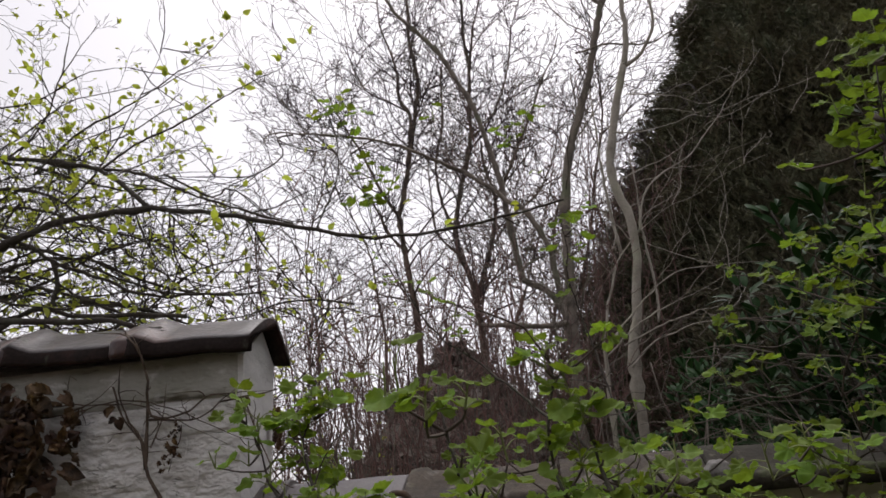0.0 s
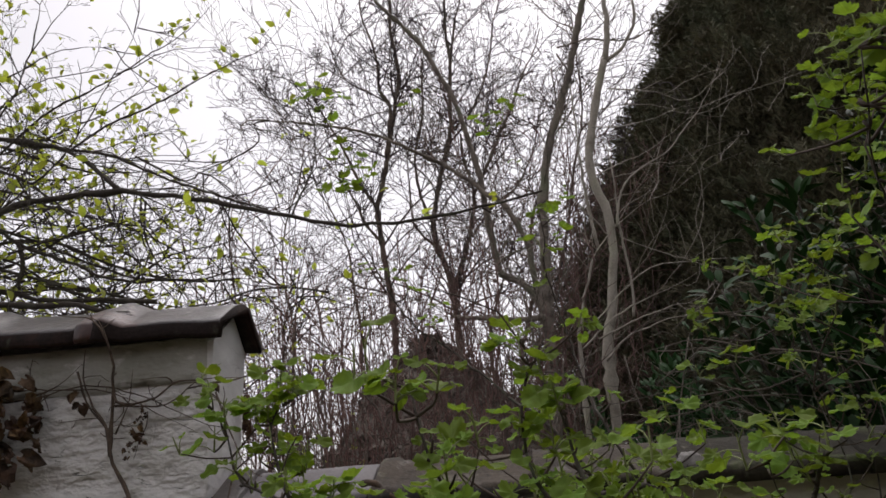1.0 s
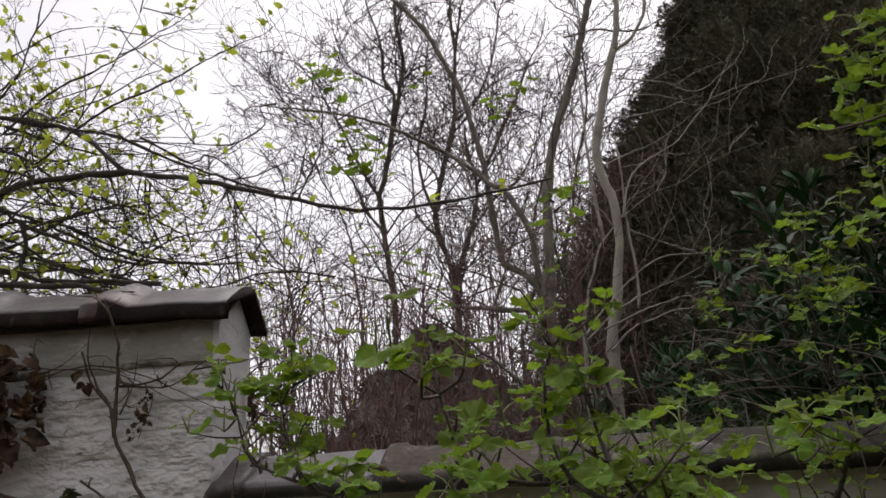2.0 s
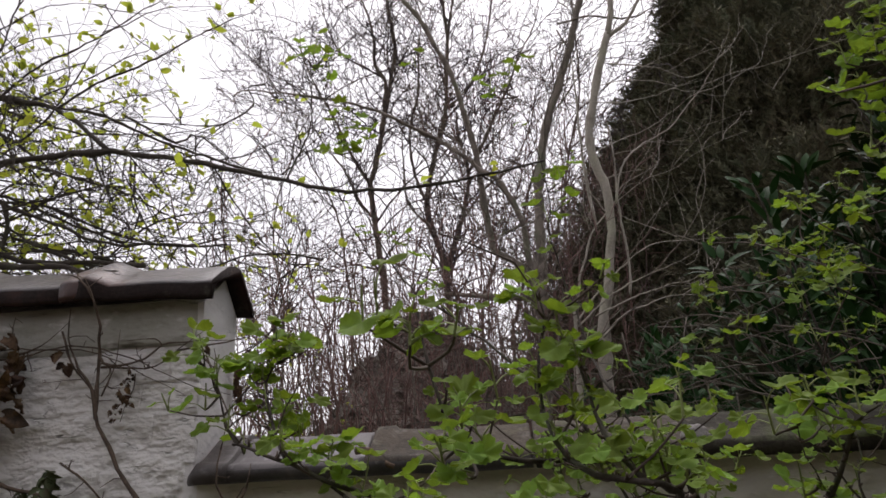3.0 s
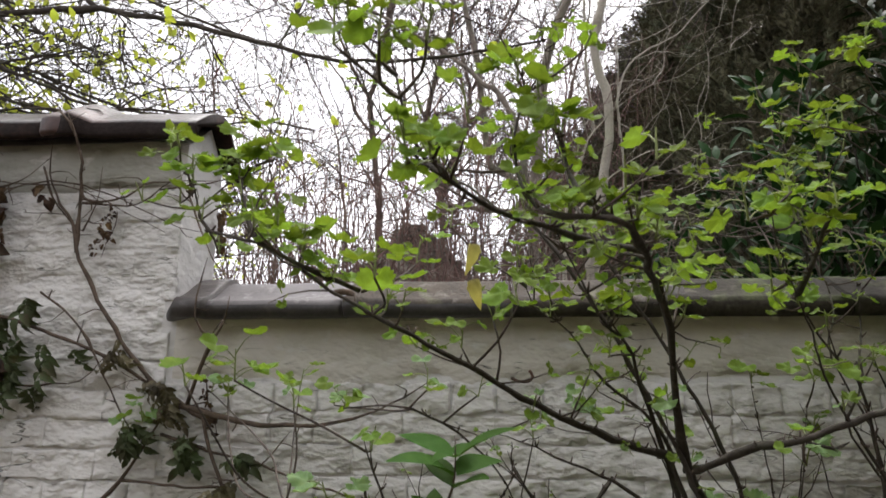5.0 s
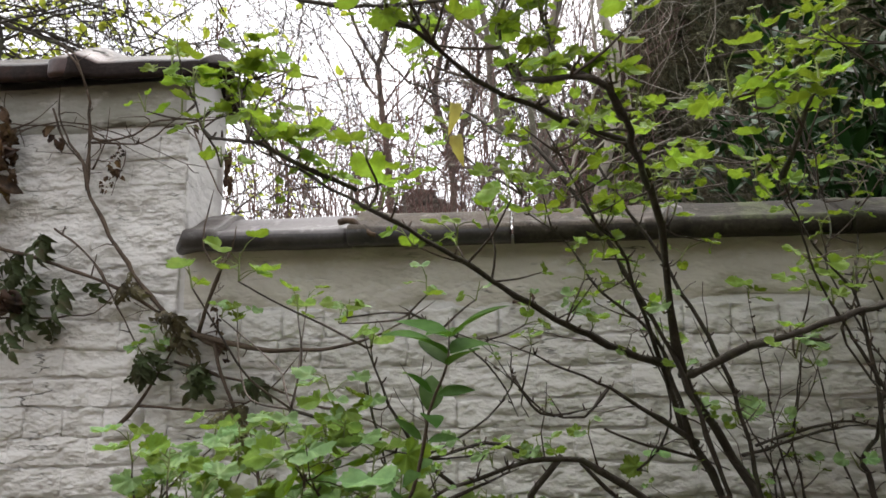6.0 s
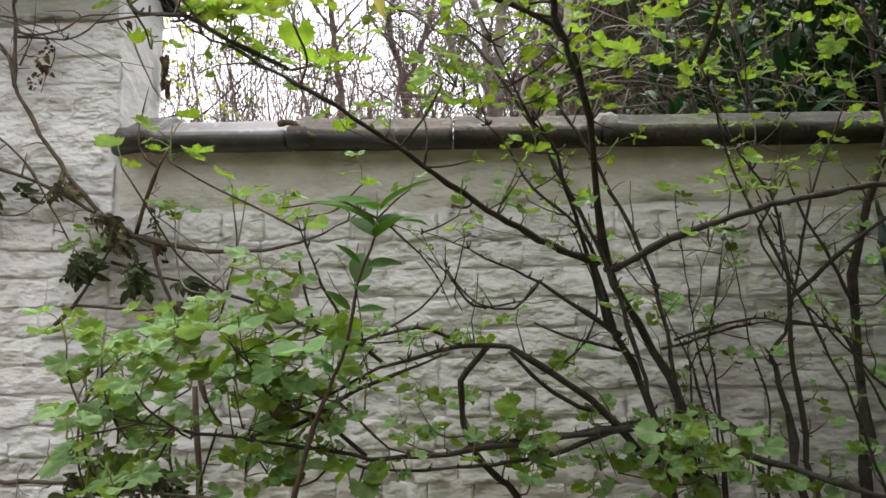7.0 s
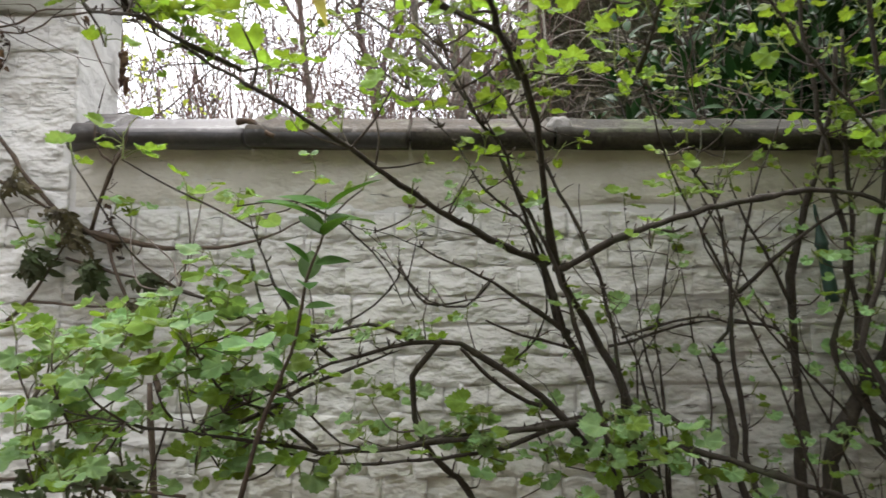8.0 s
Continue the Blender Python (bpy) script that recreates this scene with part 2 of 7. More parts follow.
LEAF_YELLOW = material("yellowed_leaf", (0.52, 0.49, 0.22), 0.6, [((0.40, 0.35, 0.13), 40.0, 0.45, 0.7)], through_light=0.4)
LEAF_SPRING = material("yellow_green_spring_leaf", (0.40, 0.47, 0.09), 0.55, vary=0.3, through_light=0.5, island=True)
LEAF_GLOSSY = material("dark_glossy_laurel_leaf", (0.015, 0.036, 0.011), 0.42, [((0.024, 0.050, 0.015), 6.0, 0.45, 0.7)], vary=0.4, through_light=0.06, spec=0.07)
LEAF_PRIVET = material("privet_leaf", (0.055, 0.130, 0.022), 0.65, [((0.085, 0.18, 0.04), 30.0, 0.45, 0.7)], vary=0.3, through_light=0.35, spec=0.1)
LEAF_DRY = material("dead_brown_leaf", (0.115, 0.066, 0.038), 0.8, [((0.045, 0.03, 0.022), 22.0, 0.44, 0.62), ((0.24, 0.135, 0.06), 14.0, 0.56, 0.72)], 0.25, 120, 0.003, 90, 0.5, through_light=0.15)
LEAF_OLIVE = material("withered_olive_leaf", (0.170, 0.148, 0.092), 0.85, [((0.085, 0.074, 0.050), 24.0, 0.45, 0.65)], 0.2, 120, vary=0.35, through_light=0.15)
LEAF_DARK = material("dark_divided_leaf", (0.080, 0.108, 0.048), 0.85, [((0.11, 0.090, 0.055), 20.0, 0.5, 0.7)], vary=0.35, through_light=0.15)
NEEDLE = material("brown_green_cypress_spray", (0.126, 0.122, 0.075), 0.9, [((0.140, 0.112, 0.072), 0.8, 0.45, 0.65), ((0.080, 0.100, 0.055), 1.8, 0.5, 0.7)], vary=0.5, island=True)
GREEN_PLASTIC = material("faded_green_plastic", (0.035, 0.085, 0.065), 0.4, [((0.06, 0.12, 0.10), 25.0, 0.45, 0.7)], 0.15, 90, through_light=0.15)
SOIL = material("garden_soil", (0.075, 0.055, 0.04), 0.95, [((0.05, 0.075, 0.025), 1.6, 0.45, 0.62), ((0.11, 0.085, 0.06), 8.0, 0.5, 0.7)], 0.3, 60, 0.03, 14)
LITTER = material("rotting_leaf_litter", (0.180, 0.152, 0.132), 0.95, [((0.095, 0.079, 0.068), 3.0, 0.44, 0.62), ((0.17, 0.125, 0.09), 30.0, 0.56, 0.70)], 0.3, 90, 0.03, 28)
GARDEN_BRICK = material("dark_old_garden_brick", (0.15, 0.095, 0.07), 0.9, [((0.09, 0.065, 0.05), 4.0, 0.42, 0.65), ((0.10, 0.11, 0.06), 1.6, 0.5, 0.7)], 0.2, 40, 0.008, 20)


# ---- mesh helpers ----
UP = Vector((0, 0, 1))
rng = random.Random(7)


def link_mesh(name, verts, faces, mat, parent=None, label="", smooth=True):
    me = bpy.data.meshes.new(name)
    me.from_pydata([tuple(v) for v in verts], [], faces)
    if smooth:
        me.polygons.foreach_set("use_smooth", [True] * len(me.polygons))
    me.materials.append(mat)
    me.update()
    ob = new(name, me)
    if parent:
        ob.parent = parent
    if label:
        ob["label"] = label
    return ob


def part(name, bm, mat, parent=None, label="", smooth=False):
    me = bpy.data.meshes.new(name)
    bm.to_mesh(me)
    bm.free()
    if smooth:
        me.polygons.foreach_set("use_smooth", [True] * len(me.polygons))
    me.materials.append(mat)
    ob = new(name, me)
    if parent:
        ob.parent = parent
    if label:
        ob["label"] = label
    return ob


def thing(name, place, label, category, group="", kind=""):
    ob = new(name)
    ob.location = place
    ob.empty_display_size = 0.1
    return tagged(ob, label, category, group, kind)


def place_under(ob, parent):
    """Parent ob, whose mesh is in world metres, under a thing that stands elsewhere."""
    ob.parent = parent
    ob.matrix_parent_inverse = Matrix.Translation(parent.location).inverted()
    return ob


def curve_through(points, step=0.05, wobble=0.0, seed=0):
    """A smooth line through the points, with a slight natural crookedness."""
    p = [Vector(q) for q in points]
    p = [2 * p[0] - p[1]] + p + [2 * p[-1] - p[-2]]
    out = []
    for i in range(1, len(p) - 2):
        a, b, c, d = p[i - 1], p[i], p[i + 1], p[i + 2]
        n = max(2, int((c - b).length / step))
        for k in range(n):
            t = k / n
            out.append(0.5 * ((2 * b) + (c - a) * t + (2 * a - 5 * b + 4 * c - d) * t * t + (3 * b - a - 3 * c + d) * t ** 3))
    out.append(p[-2])
    if wobble:
        for i, q in enumerate(out):
            out[i] = q + wobble * noise.noise_vector(q * 9 + Vector((seed * 3.7, 0, 0)))
    return out


class Wood:
    """Tapered round branches gathered into one mesh."""

    def __init__(self):
        self.v, self.f = [], []

    def tube(self, line, r0, r1, sides=5, knots=0.0, cap=True):
        base = len(self.v)
        count = len(line)
        side = None
        for i, q in enumerate(line):
            ahead = (line[min(i + 1, count - 1)] - line[max(i - 1, 0)])
            if ahead.length < 1e-9:
                ahead = Vector((0, 0, 1))
            ahead.normalize()
            if side is None:
                side = ahead.orthogonal().normalized()
            else:
                side = (side - ahead * side.dot(ahead))
                side = side.normalized() if side.length > 1e-6 else ahead.orthogonal().normalized()
            other = ahead.cross(side)
            r = r0 + (r1 - r0) * i / max(1, count - 1)
            if knots:
                r *= 1 + knots * (0.5 + noise.noise(q * 60)) ** 3 + 0.25 * knots * noise.noise(q * 170)
            for k in range(sides):
                a = 2 * math.pi * k / sides
                self.v.append(q + r * (math.cos(a) * side + math.sin(a) * other))
        for i in range(count - 1):
            for k in range(sides):
                a, b = base + i * sides + k, base + i * sides + (k + 1) % sides
                self.f.append((a, b, b + sides, a + sides))
        if cap and sides > 2:
            self.f.append(tuple(base + (count - 1) * sides + k for k in range(sides)))
            self.f.append(tuple(base + k for k in reversed(range(sides))))

    def link(self, name, mat, parent=None, label=""):
        ob = link_mesh(name, self.v, self.f, mat, None, label)
        if parent:
            place_under(ob, parent)
        return ob


def sprout(wood, start, way, length, r, levels, r_=None, droop=0.0, kids=5, spread=0.9, sides=4, crook=0.25, tips=None, shrink=0.55, rise=0.0, thin=0.0009):
    """A branch that forks into finer ones; the ends and nodes are added to tips."""
    way = way.normalized()
    steps = max(3, int(length / 0.06)) if levels < 2 else max(4, int(length / 0.10))
    steps = min(steps, 12 if levels else 6)
    line, q, d = [start.copy()], start.copy(), way.copy()
    for i in range(steps):
        d = d + crook * Vector((rng.uniform(-1, 1), rng.uniform(-1, 1), rng.uniform(-1, 1))) / steps ** 0.5 + Vector((0, 0, (rise - droop) / steps))
        d.normalize()
        q = q + d * length / steps
        line.append(q.copy())
    end = max(thin, r * 0.35)
    wood.tube(line, r, end, sides if levels > 0 else 3, cap=False)
    if tips is not None and levels == 0:
        for i in range(2, len(line), 2):
            tips.append((line[i], (line[i] - line[i - 1]).normalized()))
        tips.append((line[-1], d.copy()))
    if levels > 0:
        for k in range(kids):
            t = 0.22 + 0.78 * (k + rng.random() * 0.8) / kids
            i = min(int(t * steps), steps - 1)
            here = line[i].lerp(line[i + 1], t * steps - i if t * steps - i < 1 else 0.9)
            along = (line[i + 1] - line[i]).normalized()
            out = Vector((rng.uniform(-1, 1), rng.uniform(-1, 1), rng.uniform(-1, 1)))
            out = (out - along * out.dot(along))
            if out.length < 1e-3:
                continue
            out.normalize()
            ang = spread * rng.uniform(0.6, 1.2)
            sprout(wood, here, along * math.cos(ang) + out * math.sin(ang), length * shrink * rng.uniform(0.6, 1.15) * (1.15 - 0.5 * t), max(thin, (r + (end - r) * t) * 0.62), levels - 1, None, droop, max(2, kids - 1), spread, max(3, sides - 1), crook, tips, shrink, rise, thin)


def lobed_leaf(seed, lobes=5, depth=0.34, cup=0.22, teeth=True):
    """A palmate leaf of unit width: stalk at the origin, tip along +y, face up +z."""
    r = random.Random(seed)
    verts, faces = [(0, 0, 0)], []
    count = 30 if teeth else 20
    span = radians(310)
    ring = []
    for i in range(count + 1):
        a = -span / 2 + span * i / count
        lobe = abs(math.cos(a * lobes * 0.5 * (360 / 310)))
        length = 0.5 * (1 - depth + depth * lobe ** 0.8) * (0.74 + 0.26 * math.cos(a * 0.5) ** 2) * r.uniform(0.95, 1.05)
        if teeth:
            length *= 1.07 if i % 2 else 0.94
        ring.append((math.sin(a) * length * 1.05, 0.10 + math.cos(a) * length))
    twist = r.uniform(-0.15, 0.15)
    inner = len(verts)
    for x, y in ring:
        h = math.hypot(x, y - 0.1)
        verts.append((x * 0.52, 0.05 + (y - 0.05) * 0.52, 0.075 * math.cos(lobes * math.atan2(x, y - 0.1)) + cup * 0.20 * h))
    outer = len(verts)
    for x, y in ring:
        h = math.hypot(x, y - 0.1)
        verts.append((x, y, cup * (h * h) * 1.6 - 0.16 * max(0, y) ** 2 + twist * x * 0.6 + 0.05 * math.cos(lobes * math.atan2(x, y - 0.1)) + r.uniform(-0.015, 0.015)))
    for i in range(count):
        faces.append((0, inner + i + 1, inner + i))
        faces.append((inner + i, inner + i + 1, outer + i + 1, outer + i))
    return verts, faces


def lance_leaf(seed, width=0.36, fold=0.25, bend=0.25, toothed=False, rows=9):
    """A long pointed leaf of unit length along +y, face up +z, folded along its midrib."""
    r = random.Random(seed)
    verts, faces = [], []
    turn = r.uniform(-0.25, 0.25)
    for i in range(rows + 1):
        t = i / rows
        w = width * 0.5 * math.sin(math.pi * t ** 0.8) ** 0.85 if 0 < t < 1 else 0.004
        if toothed and i % 2:
            w *= 0.86
        z = -bend * t * t
        x0 = turn * t * t * 0.4
        verts += [(x0 - w, t, z + fold * w), (x0, t, z), (x0 + w, t, z + fold * w)]
    for i in range(rows):
        a = 3 * i
        faces += [(a, a + 1, a + 4, a + 3), (a + 1, a + 2, a + 5, a + 4)]
    return verts, faces


def leaf_data(name, shape, mat):
    verts, faces = shape
    me = bpy.data.meshes.new(name)
    me.from_pydata(verts, [], faces)
    me.polygons.foreach_set("use_smooth", [True] * len(me.polygons))
    me.materials.append(mat)
    return me


def leaf_pose(place, tip, face, size):
    """The pose of a leaf at place whose tip points along tip and whose upper side faces face."""
    y = tip.normalized()
    z = (face - y * face.dot(y))
    z = z.normalized() if z.length > 1e-4 else y.orthogonal().normalized()
    x = y.cross(z)
    m = Matrix((x, y, z)).transposed().to_4x4()
    return Matrix.Translation(place) @ m @ Matrix.Scale(size, 4)


def scatter_into(bag, shape, m):
    verts, faces = shape
    base = len(bag[0])
    bag[0].extend([m @ Vector(v) for v in verts])
    bag[1].extend([tuple(base + i for i in f) for f in faces])


# ---- ground ----
def ground_height(x, y):
    return 0.03 * noise.noise(Vector((x * 0.8, y * 0.8, 0)))


bm = bmesh.new()
xs = [-600, -120, -40, -15] + [-8 + 0.5 * i for i in range(37)] + [18, 40, 120, 600]
ys = [-600, -120, -40, -15] + [-6 + 0.5 * i for i in range(37)] + [20, 45, 120, 600]
grid = [[bm.verts.new((x, y, ground_height(x, y) if abs(x) < 12 and -7 < y < 14 else 0)) for x in xs] for y in ys]
for j in range(len(ys) - 1):
    for i in range(len(xs) - 1):
        bm.faces.new((grid[j][i], grid[j][i + 1], grid[j + 1][i + 1], grid[j + 1][i]))
tagged(part("ground", bm, SOIL, smooth=True), "bare garden soil with patches of low green weeds", "ground", kind="structure")


# ---- the two garden walls ----
COURSE, BRICK, HALF_BRICK, JOINT = 0.075, 0.215, 0.1025, 0.010
LOW_TOP, TALL_TOP = 1.755, 2.245


def block(name, profile, x0, x1, mat, parent=None):
    """A straight solid with the given (y, z) profile, from x0 to x1."""
    bm = bmesh.new()
    a = [bm.verts.new((x0, y, z)) for y, z in profile]
    b = [bm.verts.new((x1, y, z)) for y, z in profile]
    bm.faces.new(list(reversed(a)))
    bm.faces.new(b)
    n = len(profile)
    for i in range(n):
        bm.faces.new((a[i], a[(i + 1) % n], b[(i + 1) % n], b[i]))
    bmesh.ops.recalc_face_normals(bm, faces=bm.faces)
    return part(name, bm, mat, parent)


wall_tall = tagged(block("wall_tall", [(0.004, -0.1), (0.004, TALL_TOP), (0.135, TALL_TOP + 0.105), (0.235, TALL_TOP + 0.01), (0.235, -0.1)], -3.2, 0.0, PAINT_CORE), "tall garden wall of old bricks under thick flaking white paint", "wall", kind="structure")
wall_low = tagged(block("wall_low", [(0.004, -0.1), (0.004, LOW_TOP + 0.02), (0.20, LOW_TOP + 0.02), (0.20, -0.1)], 0.0, 4.6, PAINT_CORE), "lower garden wall of uneven white-painted old bricks", "wall", kind="structure")


def sheet(name, x0, x1, z0, z1, depth, seed, parent, mat):
    """A skim of painted render with a wavy face and a ragged lower edge."""
    bm = bmesh.new()
    nx, nz = int((x1 - x0) / 0.03), max(3, int((z1 - z0) / 0.025))
    rows = []
    for j in range(nz + 1):
        row = []
        for i in range(nx + 1):
            x, z = x0 + (x1 - x0) * i / nx, z0 + (z1 - z0) * j / nz
            if j == 0:
                z += 0.075 * noise.noise(Vector((x * 3.1, seed, 0))) + 0.040 * noise.noise(Vector((x * 11, seed, 3)))
            d = 0.004 * noise.noise(Vector((x * 5, z * 5, seed))) + 0.002 * noise.noise(Vector((x * 19, z * 19, seed)))
            row.append(bm.verts.new((x, -depth + d + (0.012 if j == 0 or i in (0, nx) else 0), z)))
        rows.append(row)
    for j in range(nz):
        for i in range(nx):
            bm.faces.new((rows[j][i], rows[j][i + 1], rows[j + 1][i + 1], rows[j + 1][i]))
    return part(name, bm, mat, parent, smooth=True)


sheet("render_band", 0.0, 4.5, 1.585, LOW_TOP + 0.01, 0.002, 3, wall_low, RENDER)
# darker band below the ridge tiles: stains and overhang shade in its colour
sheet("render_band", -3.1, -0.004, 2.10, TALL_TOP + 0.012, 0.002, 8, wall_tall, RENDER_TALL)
# thick old paint that fills the joints of the upper courses
sheet("paint_coat", -2.0, -0.006, 1.66, 2.11, 0.0014, 13, wall_tall, PAINT)


def brick_mesh(length, height, seed):
    """One worn brick under paint: slightly rounded arrises and an uneven, hacked face (length along x, face towards -y)."""
    r = random.Random(seed)
    us = (0, 0.035, 0.27, 0.5, 0.74, 0.965, 1) if length > 0.15 else (0, 0.07, 0.37, 0.66, 0.93, 1)
    ws = (0, 0.10, 0.45, 0.88, 1)
    nx, nz = len(us) - 1, len(ws) - 1
    verts, faces = [], []
    tilt, roll = r.uniform(-0.0015, 0.0015), r.uniform(-0.002, 0.003)
    for j, w in enumerate(ws):
        for i, u in enumerate(us):
            x, z = (u - 0.5) * length, (w - 0.5) * height
            edge = min(i, nx - i, j, nz - j)
            d = -0.001 + tilt * (u - 0.5) * 2 + roll * (w - 0.5) * 2 + r.uniform(-0.0055, 0.0045)
            if 0 < i < nx and 0 < j < nz:
                x += r.uniform(-0.008, 0.008) if 1 < i < nx - 1 else 0
                z += r.uniform(-0.008, 0.008) if 1 < j < nz - 1 else r.uniform(-0.004, 0.004)
            if edge == 0:
                # the long edges wear back unevenly, so that dark crevices open between the courses
                d += r.choice((-0.003, -0.001, 0.0, 0.001, 0.002, 0.008)) if j == 0 else r.uniform(-0.001, 0.002)
                z += r.uniform(-0.006, 0.006) if j in (0, nz) else 0.0
            if i in (0, nx) and j in (0, nz):
                d += 0.002
                x *= 0.985
                z *= 0.95
            verts.append((x, d, z))
    back = len(verts)
    border = [(i, 0) for i in range(nx)] + [(nx, j) for j in range(nz)] + [(i, nz) for i in range(nx, 0, -1)] + [(0, j) for j in range(nz, 0, -1)]
    for i, j in border:
        x, y, z = verts[j * (nx + 1) + i]
        verts.append((x, 0.03, z))
    for j in range(nz):
        for i in range(nx):
            a = j * (nx + 1) + i
            faces.append((a, a + 1, a + nx + 2, a + nx + 1))
    n = len(border)
    for k in range(n):
        i, j = border[k]
        i2, j2 = border[(k + 1) % n]
        faces.append((j * (nx + 1) + i, back + k, back + (k + 1) % n, j2 * (nx + 1) + i2))
    me = bpy.data.meshes.new("brick")
    me.from_pydata(verts, [], faces)
    me.polygons.foreach_set("use_smooth", [True] * len(me.polygons))
    me.materials.append(PAINT)
    return me


STRETCHERS = [brick_mesh(BRICK, COURSE - 0.006, 100 + k) for k in range(12)]
HEADERS = [brick_mesh(HALF_BRICK, COURSE - 0.006, 200 + k) for k in range(8)]


def lay_bricks(wall, x0, x1, z0, z1, near_z, seed, lift=0.0):
    """Courses of bricks on the face of a wall: single bricks above near_z, those below it joined into one mesh."""
    r = random.Random(seed)
    far = ([], [])
    for c in range(int(z0 / COURSE), int(z1 / COURSE)):
        z = (c + 0.5) * COURSE + lift
        x = x0 - r.uniform(0, BRICK)
        row_header = r.random() < 0.25
        while x < x1:
            long = not row_header and r.random() > 0.14
            length = BRICK if long else HALF_BRICK
            a, b = max(x, x0), min(x + length, x1)
            if b - a > 0.03:
                me = r.choice(STRETCHERS if long else HEADERS)
                at = ((a + b) / 2, -0.002 + 0.005 * noise.noise(Vector((x * 2.6, z * 3.4, seed))) + r.uniform(-0.0015, 0.0012), z + 0.007 * noise.noise(Vector((x * 3, c * 0.7, seed))))
                turn = Euler((r.uniform(-0.02, 0.02), r.uniform(-0.02, 0.02), r.uniform(-0.006, 0.006)))
                m = Matrix.LocRotScale(at, turn, ((b - a) / length * r.uniform(1.04, 1.08), 0.40 if z > 1.66 else 0.8, r.uniform(0.99, 1.07)))
                if z > near_z:
                    ob = new("brick", me)
                    ob.matrix_world = m
                    ob.parent = wall
                else:
                    base = len(far[0])
                    far[0].extend([m @ v.co for v in me.vertices])
                    far[1].extend([tuple(base + i for i in p.vertices) for p in me.polygons])
            x += length + JOINT
    if far[0]:
        tagged(link_mesh("lower_bricks", far[0], far[1], PAINT, wall), kind="stuff")


# ---- coping of the low wall: overlapping clay saddle tiles ----
def saddle(name, x0, x1, profile, mat, parent, collar=0.0, seed=0, shear=0.0, swell=None, label="", roll=None, rough=0.0035):
    """A coping tile of the given closed (y, z) profile; its first end is widened to a collar over its neighbour."""
    bm = bmesh.new()
    cy = sum(p[0] for p in profile) / len(profile)
    cz = min(p[1] for p in profile)
    stations = [0, 0.004, 0.045, 0.055, 0.10] if collar else [0, 0.004, 0.05]
    stations += [s for s in (0.12, 0.15, 0.18, 0.21, 0.24, 0.27, 0.30, 0.33, 0.36) if s < x1 - x0 - 0.03] + [x1 - x0 - 0.006, x1 - x0]
    rings = []
    for s in stations:
        grow = 1.0
        if collar and s <= 0.046:
            grow = 1 + collar * (0.8 if s == 0 else 1.0)
        elif collar and s <= 0.056:
            grow = 1 + collar * 0.3
        if not collar and s == 0:
            grow = 0.985
        if s == x1 - x0:
            grow = 0.985
        if swell:
            grow *= swell(s / (x1 - x0))
        ring = []
        for y, z in profile:
            yy, zz = cy + (y - cy) * grow, cz + (z - cz) * grow
            w = noise.noise(Vector(((x0 + s) * 8, y * 9, z * 9 + seed)))
            ring.append(bm.verts.new((x0 + s, yy + rough * w, zz + rough * w + shear * (x0 + s + 0.4))))
        rings.append(ring)
    n = len(profile)
    for a, b in zip(rings, rings[1:]):
        for i in range(n):
            bm.faces.new((a[i], a[(i + 1) % n], b[(i + 1) % n], b[i]))
    bm.faces.new(list(reversed(rings[0])))
    bm.faces.new(rings[-1])
    bmesh.ops.recalc_face_normals(bm, faces=bm.faces)
    ob = part(name, bm, mat, parent, label, smooth=True)
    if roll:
        # the lower half of the thick lip is coloured darker, as its shaded underside
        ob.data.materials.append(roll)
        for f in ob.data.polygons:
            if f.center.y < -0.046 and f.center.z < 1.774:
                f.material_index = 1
    return ob


LOW = [(0.012, 1.752), (-0.040, 1.746)] + [(-0.060 + 0.025 * math.cos(a), 1.768 + 0.025 * math.sin(a)) for a in (radians(-112 - 28 * k) for k in range(7))] + \
      [(-0.050, 1.796), (-0.034, 1.803), (-0.010, 1.817), (0.016, 1.836), (0.048, 1.857), (0.082, 1.870), (0.105, 1.873), (0.130, 1.869), (0.170, 1.845), (0.215, 1.805), (0.255, 1.785), (0.268, 1.765), (0.255, 1.750), (0.20, 1.752)]
LOW = [(y, z if z < 1.79 else 1.79 + (z - 1.79) * 0.90) for y, z in LOW]
edges = [0.110, 0.495, 0.912, 1.285, 1.705, 2.12, 2.54, 2.96, 3.38, 3.80, 4.22, 4.6]
for k in range(len(edges) - 1):
    glazed = k == 0
    # tiles from the fourth on: moss, and plant shade put into the colour
    saddle("coping_tile", edges[k] - (0.012 if k else 0), edges[k + 1] - 0.020, LOW, COPING_GLAZED if glazed else COPING if k < 3 else COPING_MOSSY_SHADED, wall_low, (0.0, 0.12, 0.035, 0.05, 0.03, 0.03)[min(k, 5)], k, label="grey salt-glazed coping tile" if glazed else "mossy brown coping tile, its colour darkened for shade" if k > 2 else "", roll=COPING_ROLL if k < 2 else COPING_ROLL_MOSSY)
saddle("coping_end_tile", 0.004, 0.130, [(y - 0.012, z) for y, z in LOW], COPING_DARK, wall_low, 0.0, 20, swell=lambda t: 0.45 + 0.70 * min(1, t * 2.2) ** 0.6 if t < 0.5 else 1.15 - 0.08 * (t - 0.5), label="dark rounded end tile of the coping")


